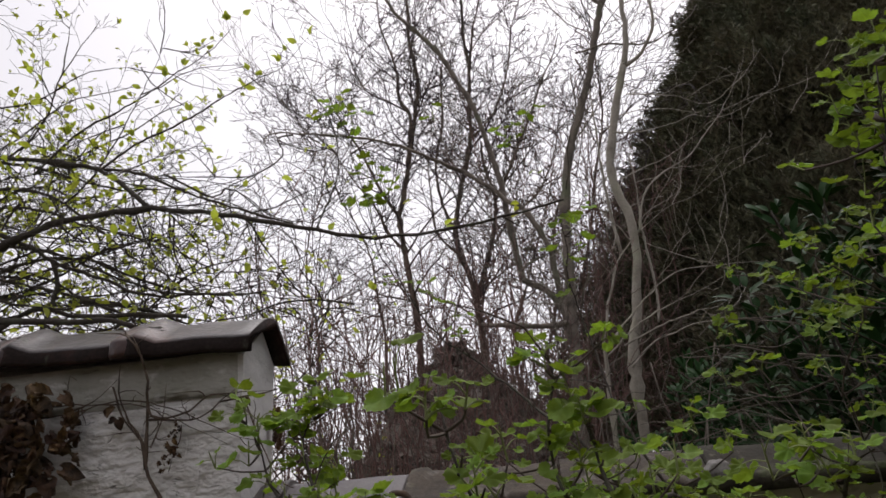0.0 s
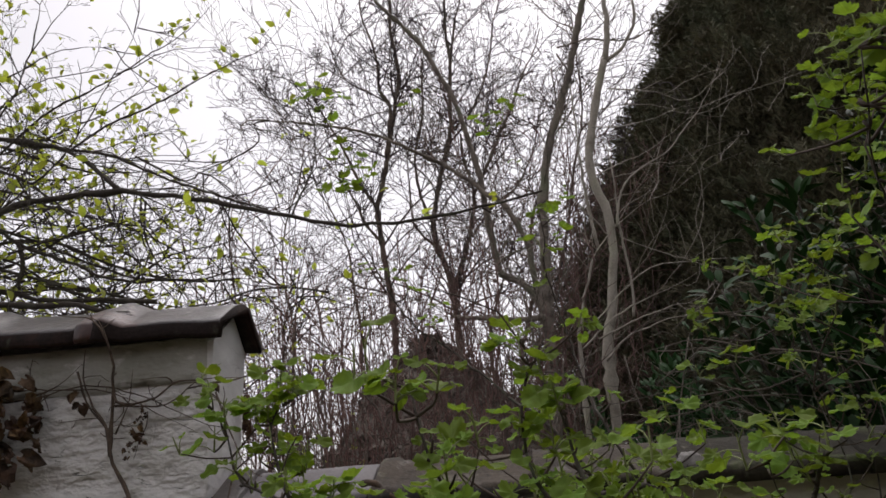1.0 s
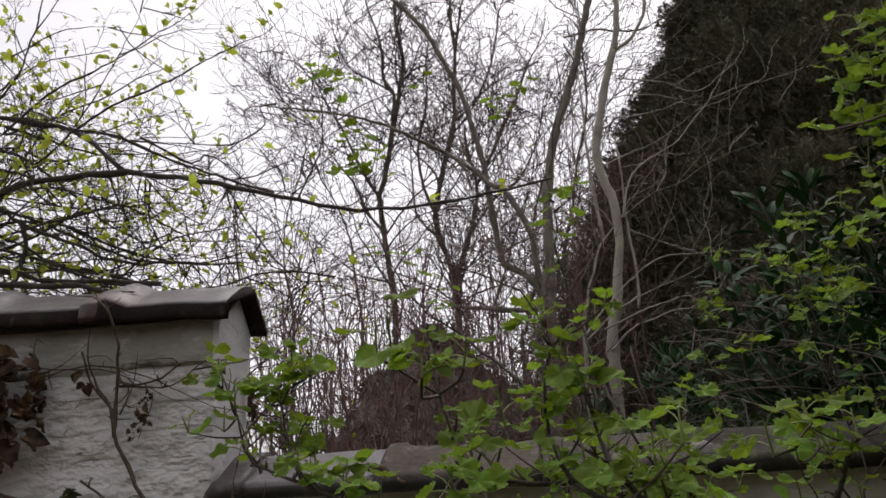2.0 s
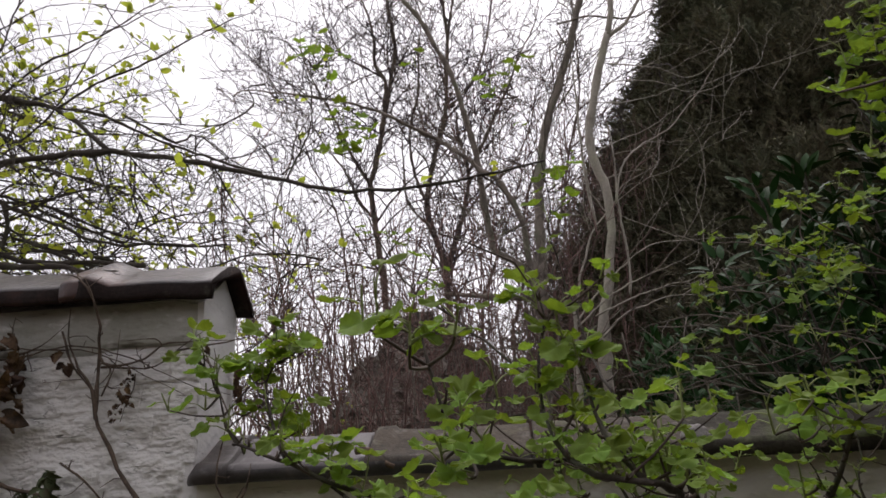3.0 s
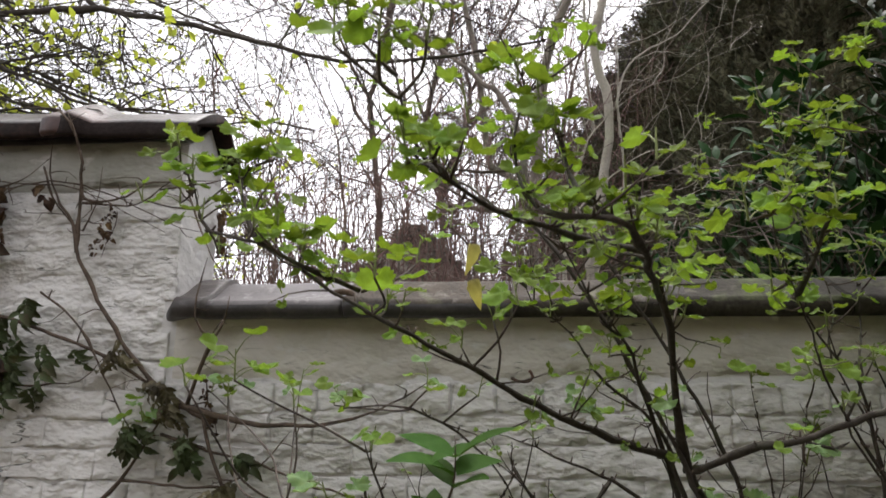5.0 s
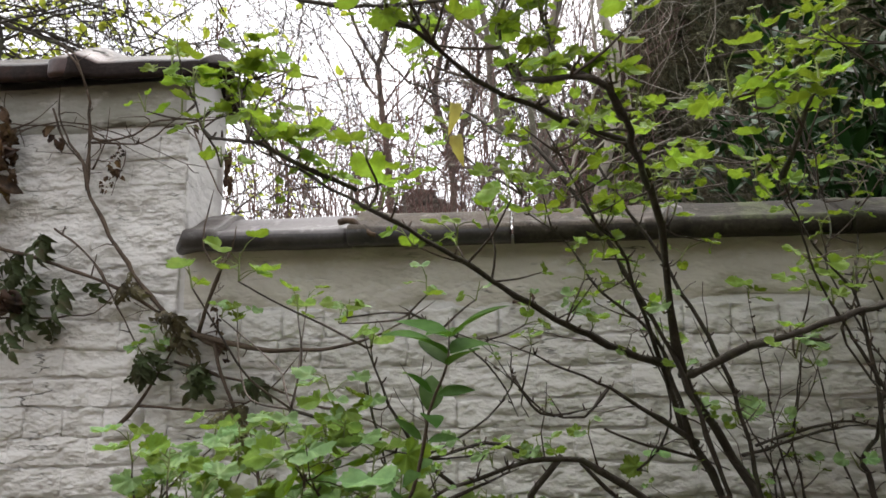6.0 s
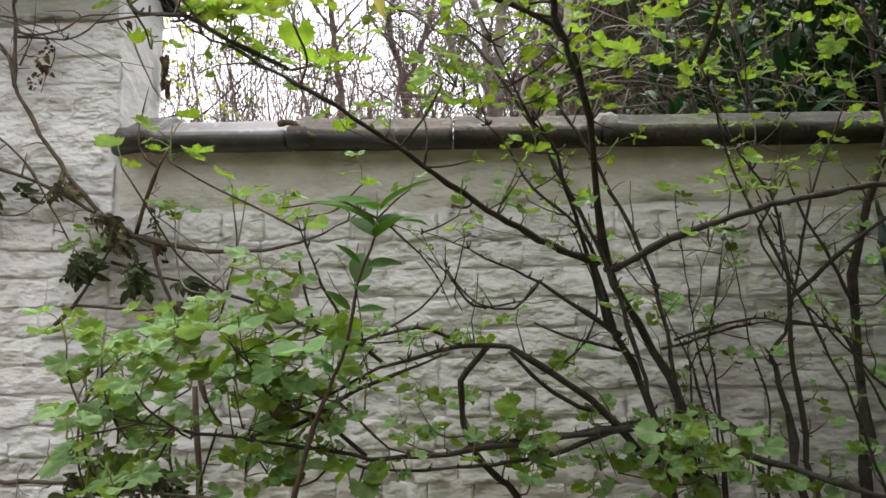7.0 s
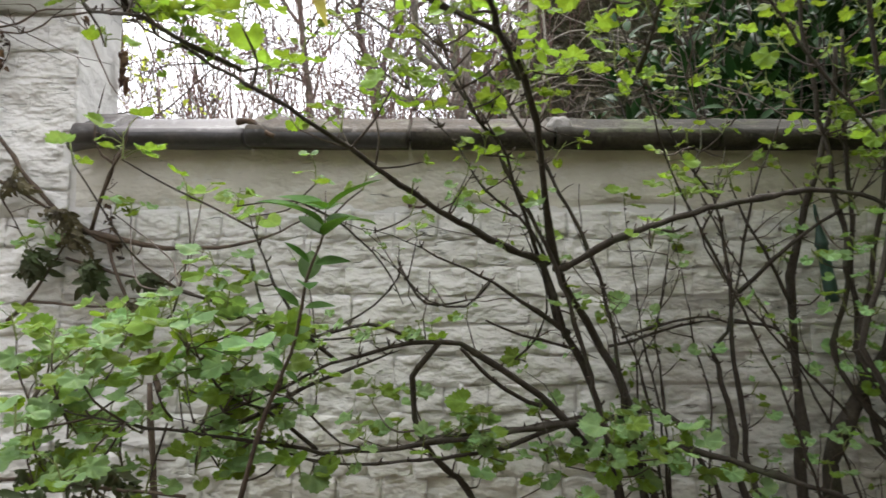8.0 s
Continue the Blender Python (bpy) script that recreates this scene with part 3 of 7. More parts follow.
def lump(name, place, size, mat, parent, seed, label=""):
    bm = bmesh.new()
    bmesh.ops.create_icosphere(bm, subdivisions=3, radius=1.0)
    for v in bm.verts:
        w = 1 + 0.35 * noise.noise(v.co * 1.7 + Vector((seed, 0, 0))) + 0.15 * noise.noise(v.co * 5 + Vector((0, seed, 0)))
        v.co = Vector((v.co.x * size[0] * w, v.co.y * size[1] * w, v.co.z * size[2] * w)) + Vector(place)
    return part(name, bm, mat, parent, label, smooth=True)


lump("mortar_fillet", (1.285, -0.052, 1.800), (0.032, 0.016, 0.026), CEMENT, wall_low, 5, "pinkish-grey mortar patch")

# ---- coping of the tall wall: brown ridge tiles ----
RIDGE_PROFILE = [(-0.058, 2.222), (-0.066, 2.230), (-0.067, 2.236), (-0.067, 2.266), (-0.064, 2.273), (-0.055, 2.281), (-0.030, 2.299), (0.0, 2.319), (0.03, 2.337), (0.065, 2.354), (0.10, 2.366), (0.138, 2.369), (0.160, 2.360), (0.195, 2.327), (0.228, 2.293), (0.266, 2.258), (0.264, 2.243), (0.250, 2.242),
                 (0.212, 2.276), (0.178, 2.306), (0.148, 2.336), (0.125, 2.338), (0.08, 2.320), (0.02, 2.296), (-0.025, 2.276), (-0.043, 2.255), (-0.046, 2.226)]
ends = [0.048, -0.375, -0.80, -1.22, -1.64, -2.06, -2.48, -2.9]
for k in range(len(ends) - 1):
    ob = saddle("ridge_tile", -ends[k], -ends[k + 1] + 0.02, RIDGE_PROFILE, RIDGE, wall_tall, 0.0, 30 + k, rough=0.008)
    me = ob.data
    for v in me.vertices:
        s = -v.co.x
        near_joint = max(0.0, 1 - abs(s - (ends[k + 1] + 0.045)) / 0.055)
        swell = 0.021 * min(1.0, near_joint * 4.0)
        v.co = Vector((s, v.co.y - swell * (1 if v.co.y < 0.13 else -1), v.co.z + swell * (1.0 if v.co.z > 2.24 else 0.2) - 0.035 * (s + 0.40) + 0.030))
    me.flip_normals()
    # front lip and hollow underside: duller than the weathered top, with shade painted in
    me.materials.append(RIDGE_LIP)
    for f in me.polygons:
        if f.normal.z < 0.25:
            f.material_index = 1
for k, s in enumerate(ends[1:]):
    # the socket of the next tile, a thick collar over the joint
    collar = saddle("ridge_collar", -s - 0.062, -s + 0.018, RIDGE_PROFILE, RIDGE_RED, wall_tall, 0.0, 60 + k, swell=lambda t: 1.0 + 0.10 * math.sin(math.pi * (0.12 + 0.76 * t)) ** 0.5, label="red-brown collar of a ridge tile")
    for v in collar.data.vertices:
        v.co = Vector((-v.co.x, v.co.y - 0.006, v.co.z - 0.035 * (-v.co.x + 0.40) + 0.033))
    collar.data.flip_normals()
lump("mortar_bed", (-0.30, 0.045, 2.352), (0.045, 0.07, 0.016), CEMENT, wall_tall, 9, "grey mortar lump on the ridge tiles")
lump("mortar_bed", (-0.76, 0.06, 2.376), (0.04, 0.07, 0.014), CEMENT, wall_tall, 11, "grey mortar lump on the ridge tiles")

chip = Wood()
chip.tube(curve_through([(0.456, -0.066, 1.806), (0.478, -0.074, 1.808), (0.500, -0.078, 1.802), (0.514, -0.083, 1.788), (0.532, -0.086, 1.773), (0.556, -0.086, 1.764)], 0.006), 0.0085, 0.0060, 8, 0.4)
chip.link("coping_chip", CLAY_BROWN, wall_low, "broken brown edge at the joint of two coping tiles")

# ---- unseen plain walls behind and beside the viewer, added to block light ----
tagged(block("unseen_wall_back", [(-5.25, -0.1), (-5.25, 3.4), (-5.0, 3.4), (-5.0, -0.1)], -5.0, 5.0, GARDEN_BRICK), "plain dark brick wall added unseen behind the viewer", "wall", kind="structure")
tagged(block("unseen_wall_side", [(-5.0, -0.1), (-5.0, 3.4), (-0.12, 3.4), (-0.12, -0.1)], 2.90, 3.15, GARDEN_BRICK), "plain dark brick wall added unseen to shade the right side", "wall", kind="structure")

# ---- iron hook in the low wall ----
hook = Wood()
hook.tube(curve_through([(0.896, 0.03, 1.600), (0.896, -0.03, 1.598), (0.910, -0.046, 1.590), (0.934, -0.046, 1.590), (0.944, -0.042, 1.603), (0.936, -0.040, 1.616)], 0.008), 0.0042, 0.0035, 7)
tagged(hook.link("iron_hook", RUST), "short rusted iron hook set in the white wall", "hook")

# ---- heap of garden waste behind the low wall ----
def heap_height(x, y):
    r = math.hypot((x + 0.20) * (2.1 if x < -0.20 else 1.35), (y - 6.0) * 0.86)
    r = math.sqrt(r * r + 0.10) - 0.22
    lump = 0.24 * noise.noise(Vector((x * 1.3, y * 1.3, 4))) + 0.10 * noise.noise(Vector((x * 4, y * 4, 9))) + 0.03 * noise.noise(Vector((x * 14, y * 14, 2)))
    return 3.78 - 0.88 * r - 0.15 * min(r, 0.5) + 1.5 * lump * min(1.0, 0.3 + r)


bm = bmesh.new()
rings = [[bm.verts.new((-0.20, 6.0, heap_height(-0.20, 6.0)))]]
for j in range(1, 45):
    ring = []
    for i in range(96):
        a = 2 * math.pi * i / 96
        x, y = -0.20 + 0.105 * j * math.cos(a), max(0.30, 6.0 + 0.118 * j * math.sin(a))
        ring.append(bm.verts.new((x, y, max(-0.05, heap_height(x, y)))))
    rings.append(ring)
for i in range(96):
    bm.faces.new((rings[0][0], rings[1][i], rings[1][(i + 1) % 96]))
for a, b in zip(rings[1:], rings[2:]):
    for i in range(96):
        bm.faces.new((a[i], b[i], b[(i + 1) % 96], a[(i + 1) % 96]))
bmesh.ops.remove_doubles(bm, verts=bm.verts, dist=0.0005)
bmesh.ops.recalc_face_normals(bm, faces=bm.faces)
heap = thing("waste_heap", (-0.20, 6.0, 0), "tall steep heap of rotting brown twigs and dead leaves", "heap")
place_under(part("core", bm, LITTER, None, smooth=True), heap)


# ---- plants: kinds and growing ----
CURRANT_SHAPES = [lobed_leaf(11 + k, 5 if k % 3 else 3, 0.12 + 0.05 * (k % 3), 0.12 + 0.11 * (k % 4)) for k in range(7)]
CURRANT_YOUNG = [leaf_data("leaf", s, LEAF) for s in CURRANT_SHAPES]
CURRANT_FULL = [leaf_data("leaf", s, LEAF_SHADE) for s in CURRANT_SHAPES]
YELLOWED = [leaf_data("leaf", lance_leaf(45 + k, 0.60, 1.6, 0.9, True), LEAF_YELLOW) for k in range(2)]
LANCE_SHAPES = [lance_leaf(51 + k, 0.42 + 0.03 * (k % 3), 0.3, 0.12 + 0.12 * (k % 3)) for k in range(5)]


class Plant:
    def __init__(self, name, place, label, category, bark, group=""):
        self.top = thing(name, place, label, category, group)
        self.bark, self.lines, self.leaves, self.extra = bark, [], [], []
        self.twigs, self.stalks = Wood(), Wood()


def stem(plant, points, r0, r1, leafy=0):
    """One branch of a plant as a part of its own; leafy: leaf clusters for each metre of it."""
    k = len(plant.lines)
    line = curve_through(points, 0.03 if r0 < 0.012 else 0.08)
    sway, kink = min(0.012, r0), 0.005 if r0 < 0.02 else 0.01
    for i, q in enumerate(line):
        hold = min(1.0, i / 4, (len(line) - 1 - i) / 4)
        line[i] = q + hold * (sway * noise.noise_vector(q * 9 + Vector((k * 3.7, 0, 0))) + kink * noise.noise_vector(q * 26 + Vector((k, 0, 0))))
    wood = Wood()
    sides = 7 if r0 > 0.006 else 5
    if r1 < 0.004:
        # the last stretch runs out into a fine tip
        n = max(2, int(len(line) * 0.8))
        wood.tube(line[:n], r0, r1, sides, 0.55)
        wood.tube(line[n - 1:], r1, 0.0007, sides, 0.4)
    else:
        wood.tube(line, r0, r1, sides, 0.55)
    wood.link("stem" if r0 > 0.0065 else "branch", plant.bark, plant.top)
    plant.lines.append((line, r0, r1, leafy))


def cluster(plant, place, count, size, up=None):
    """A tuft of leaves on stalks at a bud."""
    plant.leaves.append((Vector(place), up or Vector((0, 0, 1)), count, size))


def grow_clusters(plant):
    """Tufts along the leafy stems, on short side spurs, and opening buds on the twigs."""
    buds = []
    for n, (place, up, count, size) in enumerate(plant.leaves):
        near = min((q for line, _, _, _ in plant.lines for q in line[::2]), key=lambda q: (q - place).length + 0.5 * max(0.0, q.z - place.z))
        if 0.01 < (near - place).length < 0.6:
            bend = near.lerp(place, 0.5) + Vector((rng.uniform(-0.12, 0.12), rng.uniform(-0.12, 0.12), rng.uniform(-0.16, 0.05))) * (near - place).length
            plant.twigs.tube(curve_through([near, bend, place], 0.02, 0.004, n), 0.0024, 0.0015, 5)
    for line, r0, r1, leafy in plant.lines:
        length = sum((b - a).length for a, b in zip(line, line[1:]))
        count = int(length * leafy * 1.6)
        for k in range(count):
            t = 1 - (k + rng.random() * 0.7) / count * 0.85
            i = min(int(t * (len(line) - 1)), len(line) - 2)
            q = line[i]
            if q.z < 1.55 and q.x > 1.05 and rng.random() < 0.6:
                # the lower stems are nearly bare
                continue
            out = Vector((rng.uniform(-1, 1), rng.uniform(-1, 0.8), rng.uniform(-0.1, 1))).normalized()
            far = rng.choice((0.01, 0.03, 0.06, 0.09))
            end = q + out * far
            if far > 0.02:
                plant.twigs.tube(curve_through([q, q + out * far * 0.5 + Vector((0, 0, -0.004)), end], 0.015, 0.003, k), 0.0022, 0.0013, 4)
            plant.leaves.append((end, out + UP, rng.choice((2, 3, 3, 4)), rng.uniform(0.027, 0.048)))
        for k in range(int(length * 32)):
            # knobbly buds and short spurs, and now and then a thin side twig
            i = rng.randrange(1, len(line) - 1)
            if line[i].z < 0.7:
                continue
            if k % 10:
                side = Vector((rng.uniform(-1, 1), rng.uniform(-1, 0.6), rng.uniform(-0.4, 1))).normalized()
                reach = rng.uniform(0.003, 0.011) + 0.8 * r0
                plant.twigs.tube([line[i], line[i] + side * reach * 0.6, line[i] + side * reach + UP * 0.003], 0.0024, 0.0016, 4)
                continue
            out = Vector((rng.uniform(-1, 1), rng.uniform(-1, 0.6), rng.uniform(-0.5, 1)))
            along = (line[i + 1] - line[i]).normalized()
            sprout(plant.twigs, line[i], along * 0.7 + out.normalized(), rng.choice((0.03, 0.05, 0.09, 0.13, 0.18)) * rng.uniform(0.8, 1.2), 0.0019, rng.choice((0, 0, 1)), kids=3, crook=0.75, thin=0.0009, tips=buds)

    for q, d in buds:
        if rng.random() < 0.22:
            plant.leaves.append((q, d, 2, rng.uniform(0.010, 0.020)))


def leaf_out(plant, young, full, limit=300):
    """Turn the plant's tufts into single leaves, and the many smallest into one mesh."""
    made = 0
    high, low = ([], []), ([], [])
    tufts = sorted(plant.leaves, key=lambda c: -c[3])
    for place, up, count, size in tufts:
        spin = rng.uniform(0, 6.28)
        up = up.normalized()
        a = up.orthogonal().normalized()
        b = up.cross(a)
        shoot = (up + Vector((rng.uniform(-0.4, 0.4), rng.uniform(-0.4, 0.4), 0.4))).normalized()
        if size > 0.03:
            plant.stalks.tube([place, place + shoot * size * 0.9], 0.0019, 0.0011, 4, cap=False)
        for k in range(count):
            ang = spin + 6.28 * k / count + rng.uniform(-0.5, 0.5)
            side = a * math.cos(ang) + b * math.sin(ang)
            stalk = size * rng.uniform(0.30, 0.85)
            node = place + shoot * (size * 0.9 * k / count)
            base = node + (side * 0.9 + up * rng.uniform(-0.1, 0.9)).normalized() * stalk
            plant.stalks.tube(curve_through([node, node.lerp(base, 0.5) + up * stalk * 0.12, base], 0.02), 0.0012, 0.0008, 3, cap=False)
            tip = side + UP * rng.uniform(-0.75, 0.25) + Vector((rng.uniform(-0.2, 0.2), rng.uniform(-0.5, 0.1), 0))
            face = UP * rng.uniform(0.6, 1.1) + Vector((rng.uniform(-0.4, 0.4), rng.uniform(-0.95, 0.1), 0))
            scale = size * rng.choice((0.5, 0.72, 0.88, 1.0, 1.12)) * rng.uniform(0.9, 1.1)
            if place.z > 1.55:
                scale = min(scale, 0.054)
            m = leaf_pose(base, tip, face, scale)
            pick = rng.randrange(len(CURRANT_SHAPES))
            if made < limit:
                kind = (young[pick] if (place.z > 1.55 or rng.random() < 0.35) else full[pick])
                ob = new("leaf", kind)
                ob.matrix_world = m
                place_under(ob, plant.top)
                made += 1
            else:
                scatter_into(high if place.z > 1.55 or k % 3 == 0 else low, CURRANT_SHAPES[pick], m)
    for bag, mat in ((high, LEAF_SMALL), (low, LEAF_SHADE)):
        if bag[0]:
            ob = link_mesh("small_leaves", bag[0], bag[1], mat, None)
            tagged(place_under(ob, plant.top), kind="stuff")
    if plant.stalks.v:
        tagged(plant.stalks.link("leaf_stalks", STALK, plant.top), kind="stuff")
    if plant.twigs.v:
        tagged(plant.twigs.link("twigs", BARK_TWIG if plant.bark == BARK_DARK else plant.bark, plant.top), kind="stuff")


currant = Plant("currant_bush", (1.5, -0.12, 0), "spreading currant bush with dark stems and fresh lobed green leaves", "bush", BARK_DARK)
currant_two = Plant("currant_bush", (2.1, -0.10, 0), "upright currant bush against the wall with fresh green leaves", "bush", BARK_DARK)
currant_three = Plant("currant_bush", (2.75, -0.3, 0), "dense currant bush with many stems and green leaves by the wall", "bush", BARK_DARK)
privet = Plant("privet_shoot", (0.5, -0.6, 0), "single upright privet shoot with long pointed green leaves", "shrub", BARK_VINE)
climber = Plant("wall_climber", (0.25, -0.03, 0), "leafless brown climber with dry leaf tufts on the white wall", "climber", BARK_VINE)
spring_tree = Plant("spring_tree", (-3.0, 1.2, 0), "tree leaning over the wall with small yellow-green spring leaves", "tree", BARK_DARK)
grey_tree = Plant("grey_trunk_tree", (0.9, 4.4, 0), "slender leafless tree with brownish grey trunk", "tree", BARK_GREY)
pale_tree = Plant("pale_trunk_tree", (1.35, 2.30, 0), "young leafless tree with pale forking trunk", "tree", BARK_PALE)
bare_tree = Plant("bare_tree", (-0.4, 8.8, 0), "leafless many-stemmed tree with brown stems and fine purple-brown twigs", "tree", BARK_BROWN)


# the flowering currant in the middle: main stems
stem(currant, [(1.52, -0.12, 0.00), (1.50, -0.12, 0.50), (1.46, -0.12, 0.89), (1.42, -0.13, 1.10), (1.36, -0.13, 1.24), (1.28, -0.22, 1.35), (1.22, -0.32, 1.41), (1.19, -0.42, 1.53), (1.15, -0.57, 1.65), (1.11, -0.68, 1.71), (1.07, -0.75, 1.74), (0.97, -0.87, 1.73), (0.89, -0.96, 1.73), (0.84, -1.05, 1.73), (0.81, -1.10, 1.74), (0.77, -1.08, 1.83), (0.76, -1.04, 1.90)], 0.0145, 0.003, leafy=6)
stem(currant, [(1.48, -0.12, 0.00), (1.46, -0.12, 0.45), (1.40, -0.12, 0.89), (1.35, -0.12, 1.10), (1.31, -0.14, 1.20), (1.25, -0.18, 1.31), (1.21, -0.22, 1.41), (1.13, -0.40, 1.57), (1.08, -0.50, 1.64), (1.03, -0.58, 1.68), (1.00, -0.60, 1.74), (0.96, -0.62, 1.82)], 0.0135, 0.0026, leafy=7)
stem(currant, [(1.22, -0.24, 1.43), (1.10, -0.33, 1.46), (0.97, -0.48, 1.51), (0.90, -0.57, 1.54), (0.81, -0.68, 1.59), (0.72, -0.76, 1.63), (0.60, -0.76, 1.70), (0.49, -0.70, 1.77), (0.43, -0.66, 1.84)], 0.0076, 0.0021, leafy=7)
stem(currant, [(1.27, -0.20, 1.27), (1.17, -0.24, 1.33), (1.09, -0.28, 1.38), (0.97, -0.33, 1.43), (0.88, -0.38, 1.47), (0.82, -0.42, 1.48)], 0.0059, 0.0017, leafy=4)
stem(currant, [(1.09, -0.26, 1.39), (1.03, -0.30, 1.33), (0.95, -0.34, 1.34), (0.89, -0.38, 1.40), (0.84, -0.42, 1.44)], 0.0034, 0.0015, leafy=2)
stem(currant, [(1.26, -0.20, 1.26), (1.19, -0.28, 1.47), (1.07, -0.34, 1.57), (1.00, -0.42, 1.66), (0.93, -0.50, 1.70), (0.91, -0.52, 1.77)], 0.0059, 0.0017, leafy=6)
stem(currant, [(1.54, -0.16, 0.00), (1.53, -0.16, 0.50), (1.47, -0.15, 0.90), (1.32, -0.17, 1.01), (1.20, -0.24, 1.13), (1.10, -0.30, 1.20), (1.01, -0.36, 1.25), (0.95, -0.38, 1.26), (0.88, -0.45, 1.24), (0.79, -0.52, 1.22), (0.73, -0.58, 1.19), (0.66, -0.62, 1.16), (0.58, -0.62, 1.13)], 0.0135, 0.0034, leafy=4)
stem(currant, [(1.42, -0.15, 0.00), (1.30, -0.17, 0.45), (1.06, -0.22, 0.89), (0.99, -0.26, 0.98), (0.93, -0.30, 1.07), (0.92, -0.33, 1.16), (0.93, -0.36, 1.20), (0.98, -0.37, 1.26)], 0.0076, 0.0059)
stem(currant, [(0.92, -0.38, 1.26), (0.84, -0.46, 1.29), (0.75, -0.52, 1.27), (0.67, -0.58, 1.29), (0.61, -0.60, 1.32)], 0.0042, 0.0017, leafy=4)
stem(currant, [(1.39, -0.16, 1.08), (1.25, -0.22, 1.07), (1.12, -0.28, 1.06), (0.95, -0.36, 1.05), (0.79, -0.46, 1.05), (0.68, -0.54, 1.08), (0.55, -0.60, 1.11), (0.42, -0.60, 1.13), (0.26, -0.55, 1.15)], 0.0076, 0.0025, leafy=4)
stem(currant, [(1.25, -0.22, 1.07), (1.07, -0.28, 1.02), (0.91, -0.38, 1.02), (0.75, -0.48, 1.04), (0.63, -0.56, 1.10), (0.52, -0.58, 1.13)], 0.0059, 0.0017, leafy=4)
stem(currant, [(0.75, -0.48, 1.06), (0.67, -0.55, 1.14), (0.62, -0.60, 1.17), (0.59, -0.66, 1.23), (0.57, -0.70, 1.27)], 0.0042, 0.0017, leafy=7)
stem(currant, [(0.79, -0.50, 1.22), (0.74, -0.55, 1.27), (0.71, -0.60, 1.33), (0.67, -0.62, 1.42), (0.65, -0.62, 1.48)], 0.0038, 0.0015, leafy=5)
stem(currant, [(1.22, -0.31, 1.41), (1.24, -0.33, 1.41), (1.27, -0.36, 1.43), (1.32, -0.42, 1.46), (1.37, -0.50, 1.47), (1.49, -0.48, 1.51), (1.62, -0.42, 1.54), (1.77, -0.36, 1.57), (1.91, -0.32, 1.56), (2.03, -0.30, 1.50)], 0.0067, 0.0042, leafy=1)
stem(currant, [(1.37, -0.50, 1.47), (1.41, -0.52, 1.46), (1.43, -0.53, 1.47)], 0.0025, 0.0013)
stem(currant, [(1.58, -0.15, 0.00), (1.60, -0.15, 0.50), (1.62, -0.15, 0.84), (1.57, -0.14, 1.00), (1.49, -0.14, 1.09), (1.38, -0.17, 1.08)], 0.0084, 0.0042, leafy=3)
stem(currant, [(1.49, -0.14, 1.02), (1.62, -0.20, 0.99), (1.75, -0.22, 0.95), (1.87, -0.22, 0.91)], 0.0076, 0.005, leafy=3)
stem(currant, [(0.72, -0.40, 1.26), (0.78, -0.38, 1.29), (0.84, -0.36, 1.33), (0.89, -0.33, 1.39), (0.88, -0.30, 1.44)], 0.0029, 0.0017, leafy=2)
stem(currant, [(0.89, -0.30, 1.41), (0.93, -0.30, 1.35), (0.97, -0.30, 1.33), (1.07, -0.28, 1.35)], 0.0034, 0.0025, leafy=2)
stem(currant, [(0.50, -0.52, 1.35), (0.59, -0.50, 1.32), (0.66, -0.48, 1.28), (0.74, -0.45, 1.26), (0.86, -0.42, 1.27)], 0.0034, 0.0021, leafy=2)
stem(currant, [(0.70, -0.50, 1.16), (0.74, -0.48, 1.12), (0.79, -0.46, 1.07), (0.86, -0.42, 1.05)], 0.0025, 0.0017, leafy=2)
stem(currant, [(0.55, -0.55, 1.10), (0.63, -0.53, 1.12), (0.70, -0.50, 1.16), (0.79, -0.46, 1.20), (0.90, -0.40, 1.24)], 0.005, 0.0034, leafy=3)
stem(currant, [(0.71, -0.50, 1.52), (0.79, -0.45, 1.48), (0.86, -0.40, 1.41), (0.90, -0.36, 1.33)], 0.0025, 0.0017, leafy=2)
stem(currant, [(0.65, -0.60, 1.41), (0.66, -0.58, 1.34), (0.68, -0.55, 1.26), (0.70, -0.52, 1.17)], 0.0025, 0.0017, leafy=2)
stem(currant, [(1.02, -0.30, 1.24), (1.09, -0.26, 1.17), (1.17, -0.22, 1.12), (1.24, -0.20, 1.10)], 0.0042, 0.005, leafy=1)
stem(currant, [(0.94, -0.30, 1.05), (1.09, -0.26, 1.06), (1.24, -0.20, 1.07), (1.35, -0.16, 1.09)], 0.0059, 0.0067, leafy=2)
stem(currant, [(1.38, -0.12, 1.24), (1.44, -0.10, 1.25), (1.53, -0.09, 1.28), (1.62, -0.08, 1.30), (1.70, -0.08, 1.30)], 0.0034, 0.0025)
stem(currant, [(1.08, -0.20, 1.30), (1.15, -0.18, 1.27), (1.27, -0.15, 1.24), (1.35, -0.13, 1.21)], 0.0025, 0.0034)
stem(currant, [(1.15, -0.15, 1.21), (1.20, -0.16, 1.26), (1.22, -0.20, 1.36), (1.18, -0.25, 1.46), (1.15, -0.28, 1.51)], 0.0025, 0.0017, leafy=2)

# thin upright shoots
stem(currant, [(1.53, -0.14, 0.45), (1.50, -0.10, 1.08), (1.47, -0.09, 1.26), (1.45, -0.08, 1.44), (1.43, -0.10, 1.61)], 0.0045, 0.0018, leafy=3)
stem(currant, [(1.53, -0.14, 0.45), (1.47, -0.12, 1.10), (1.40, -0.11, 1.31), (1.34, -0.10, 1.45), (1.30, -0.12, 1.54)], 0.0045, 0.0018, leafy=3)
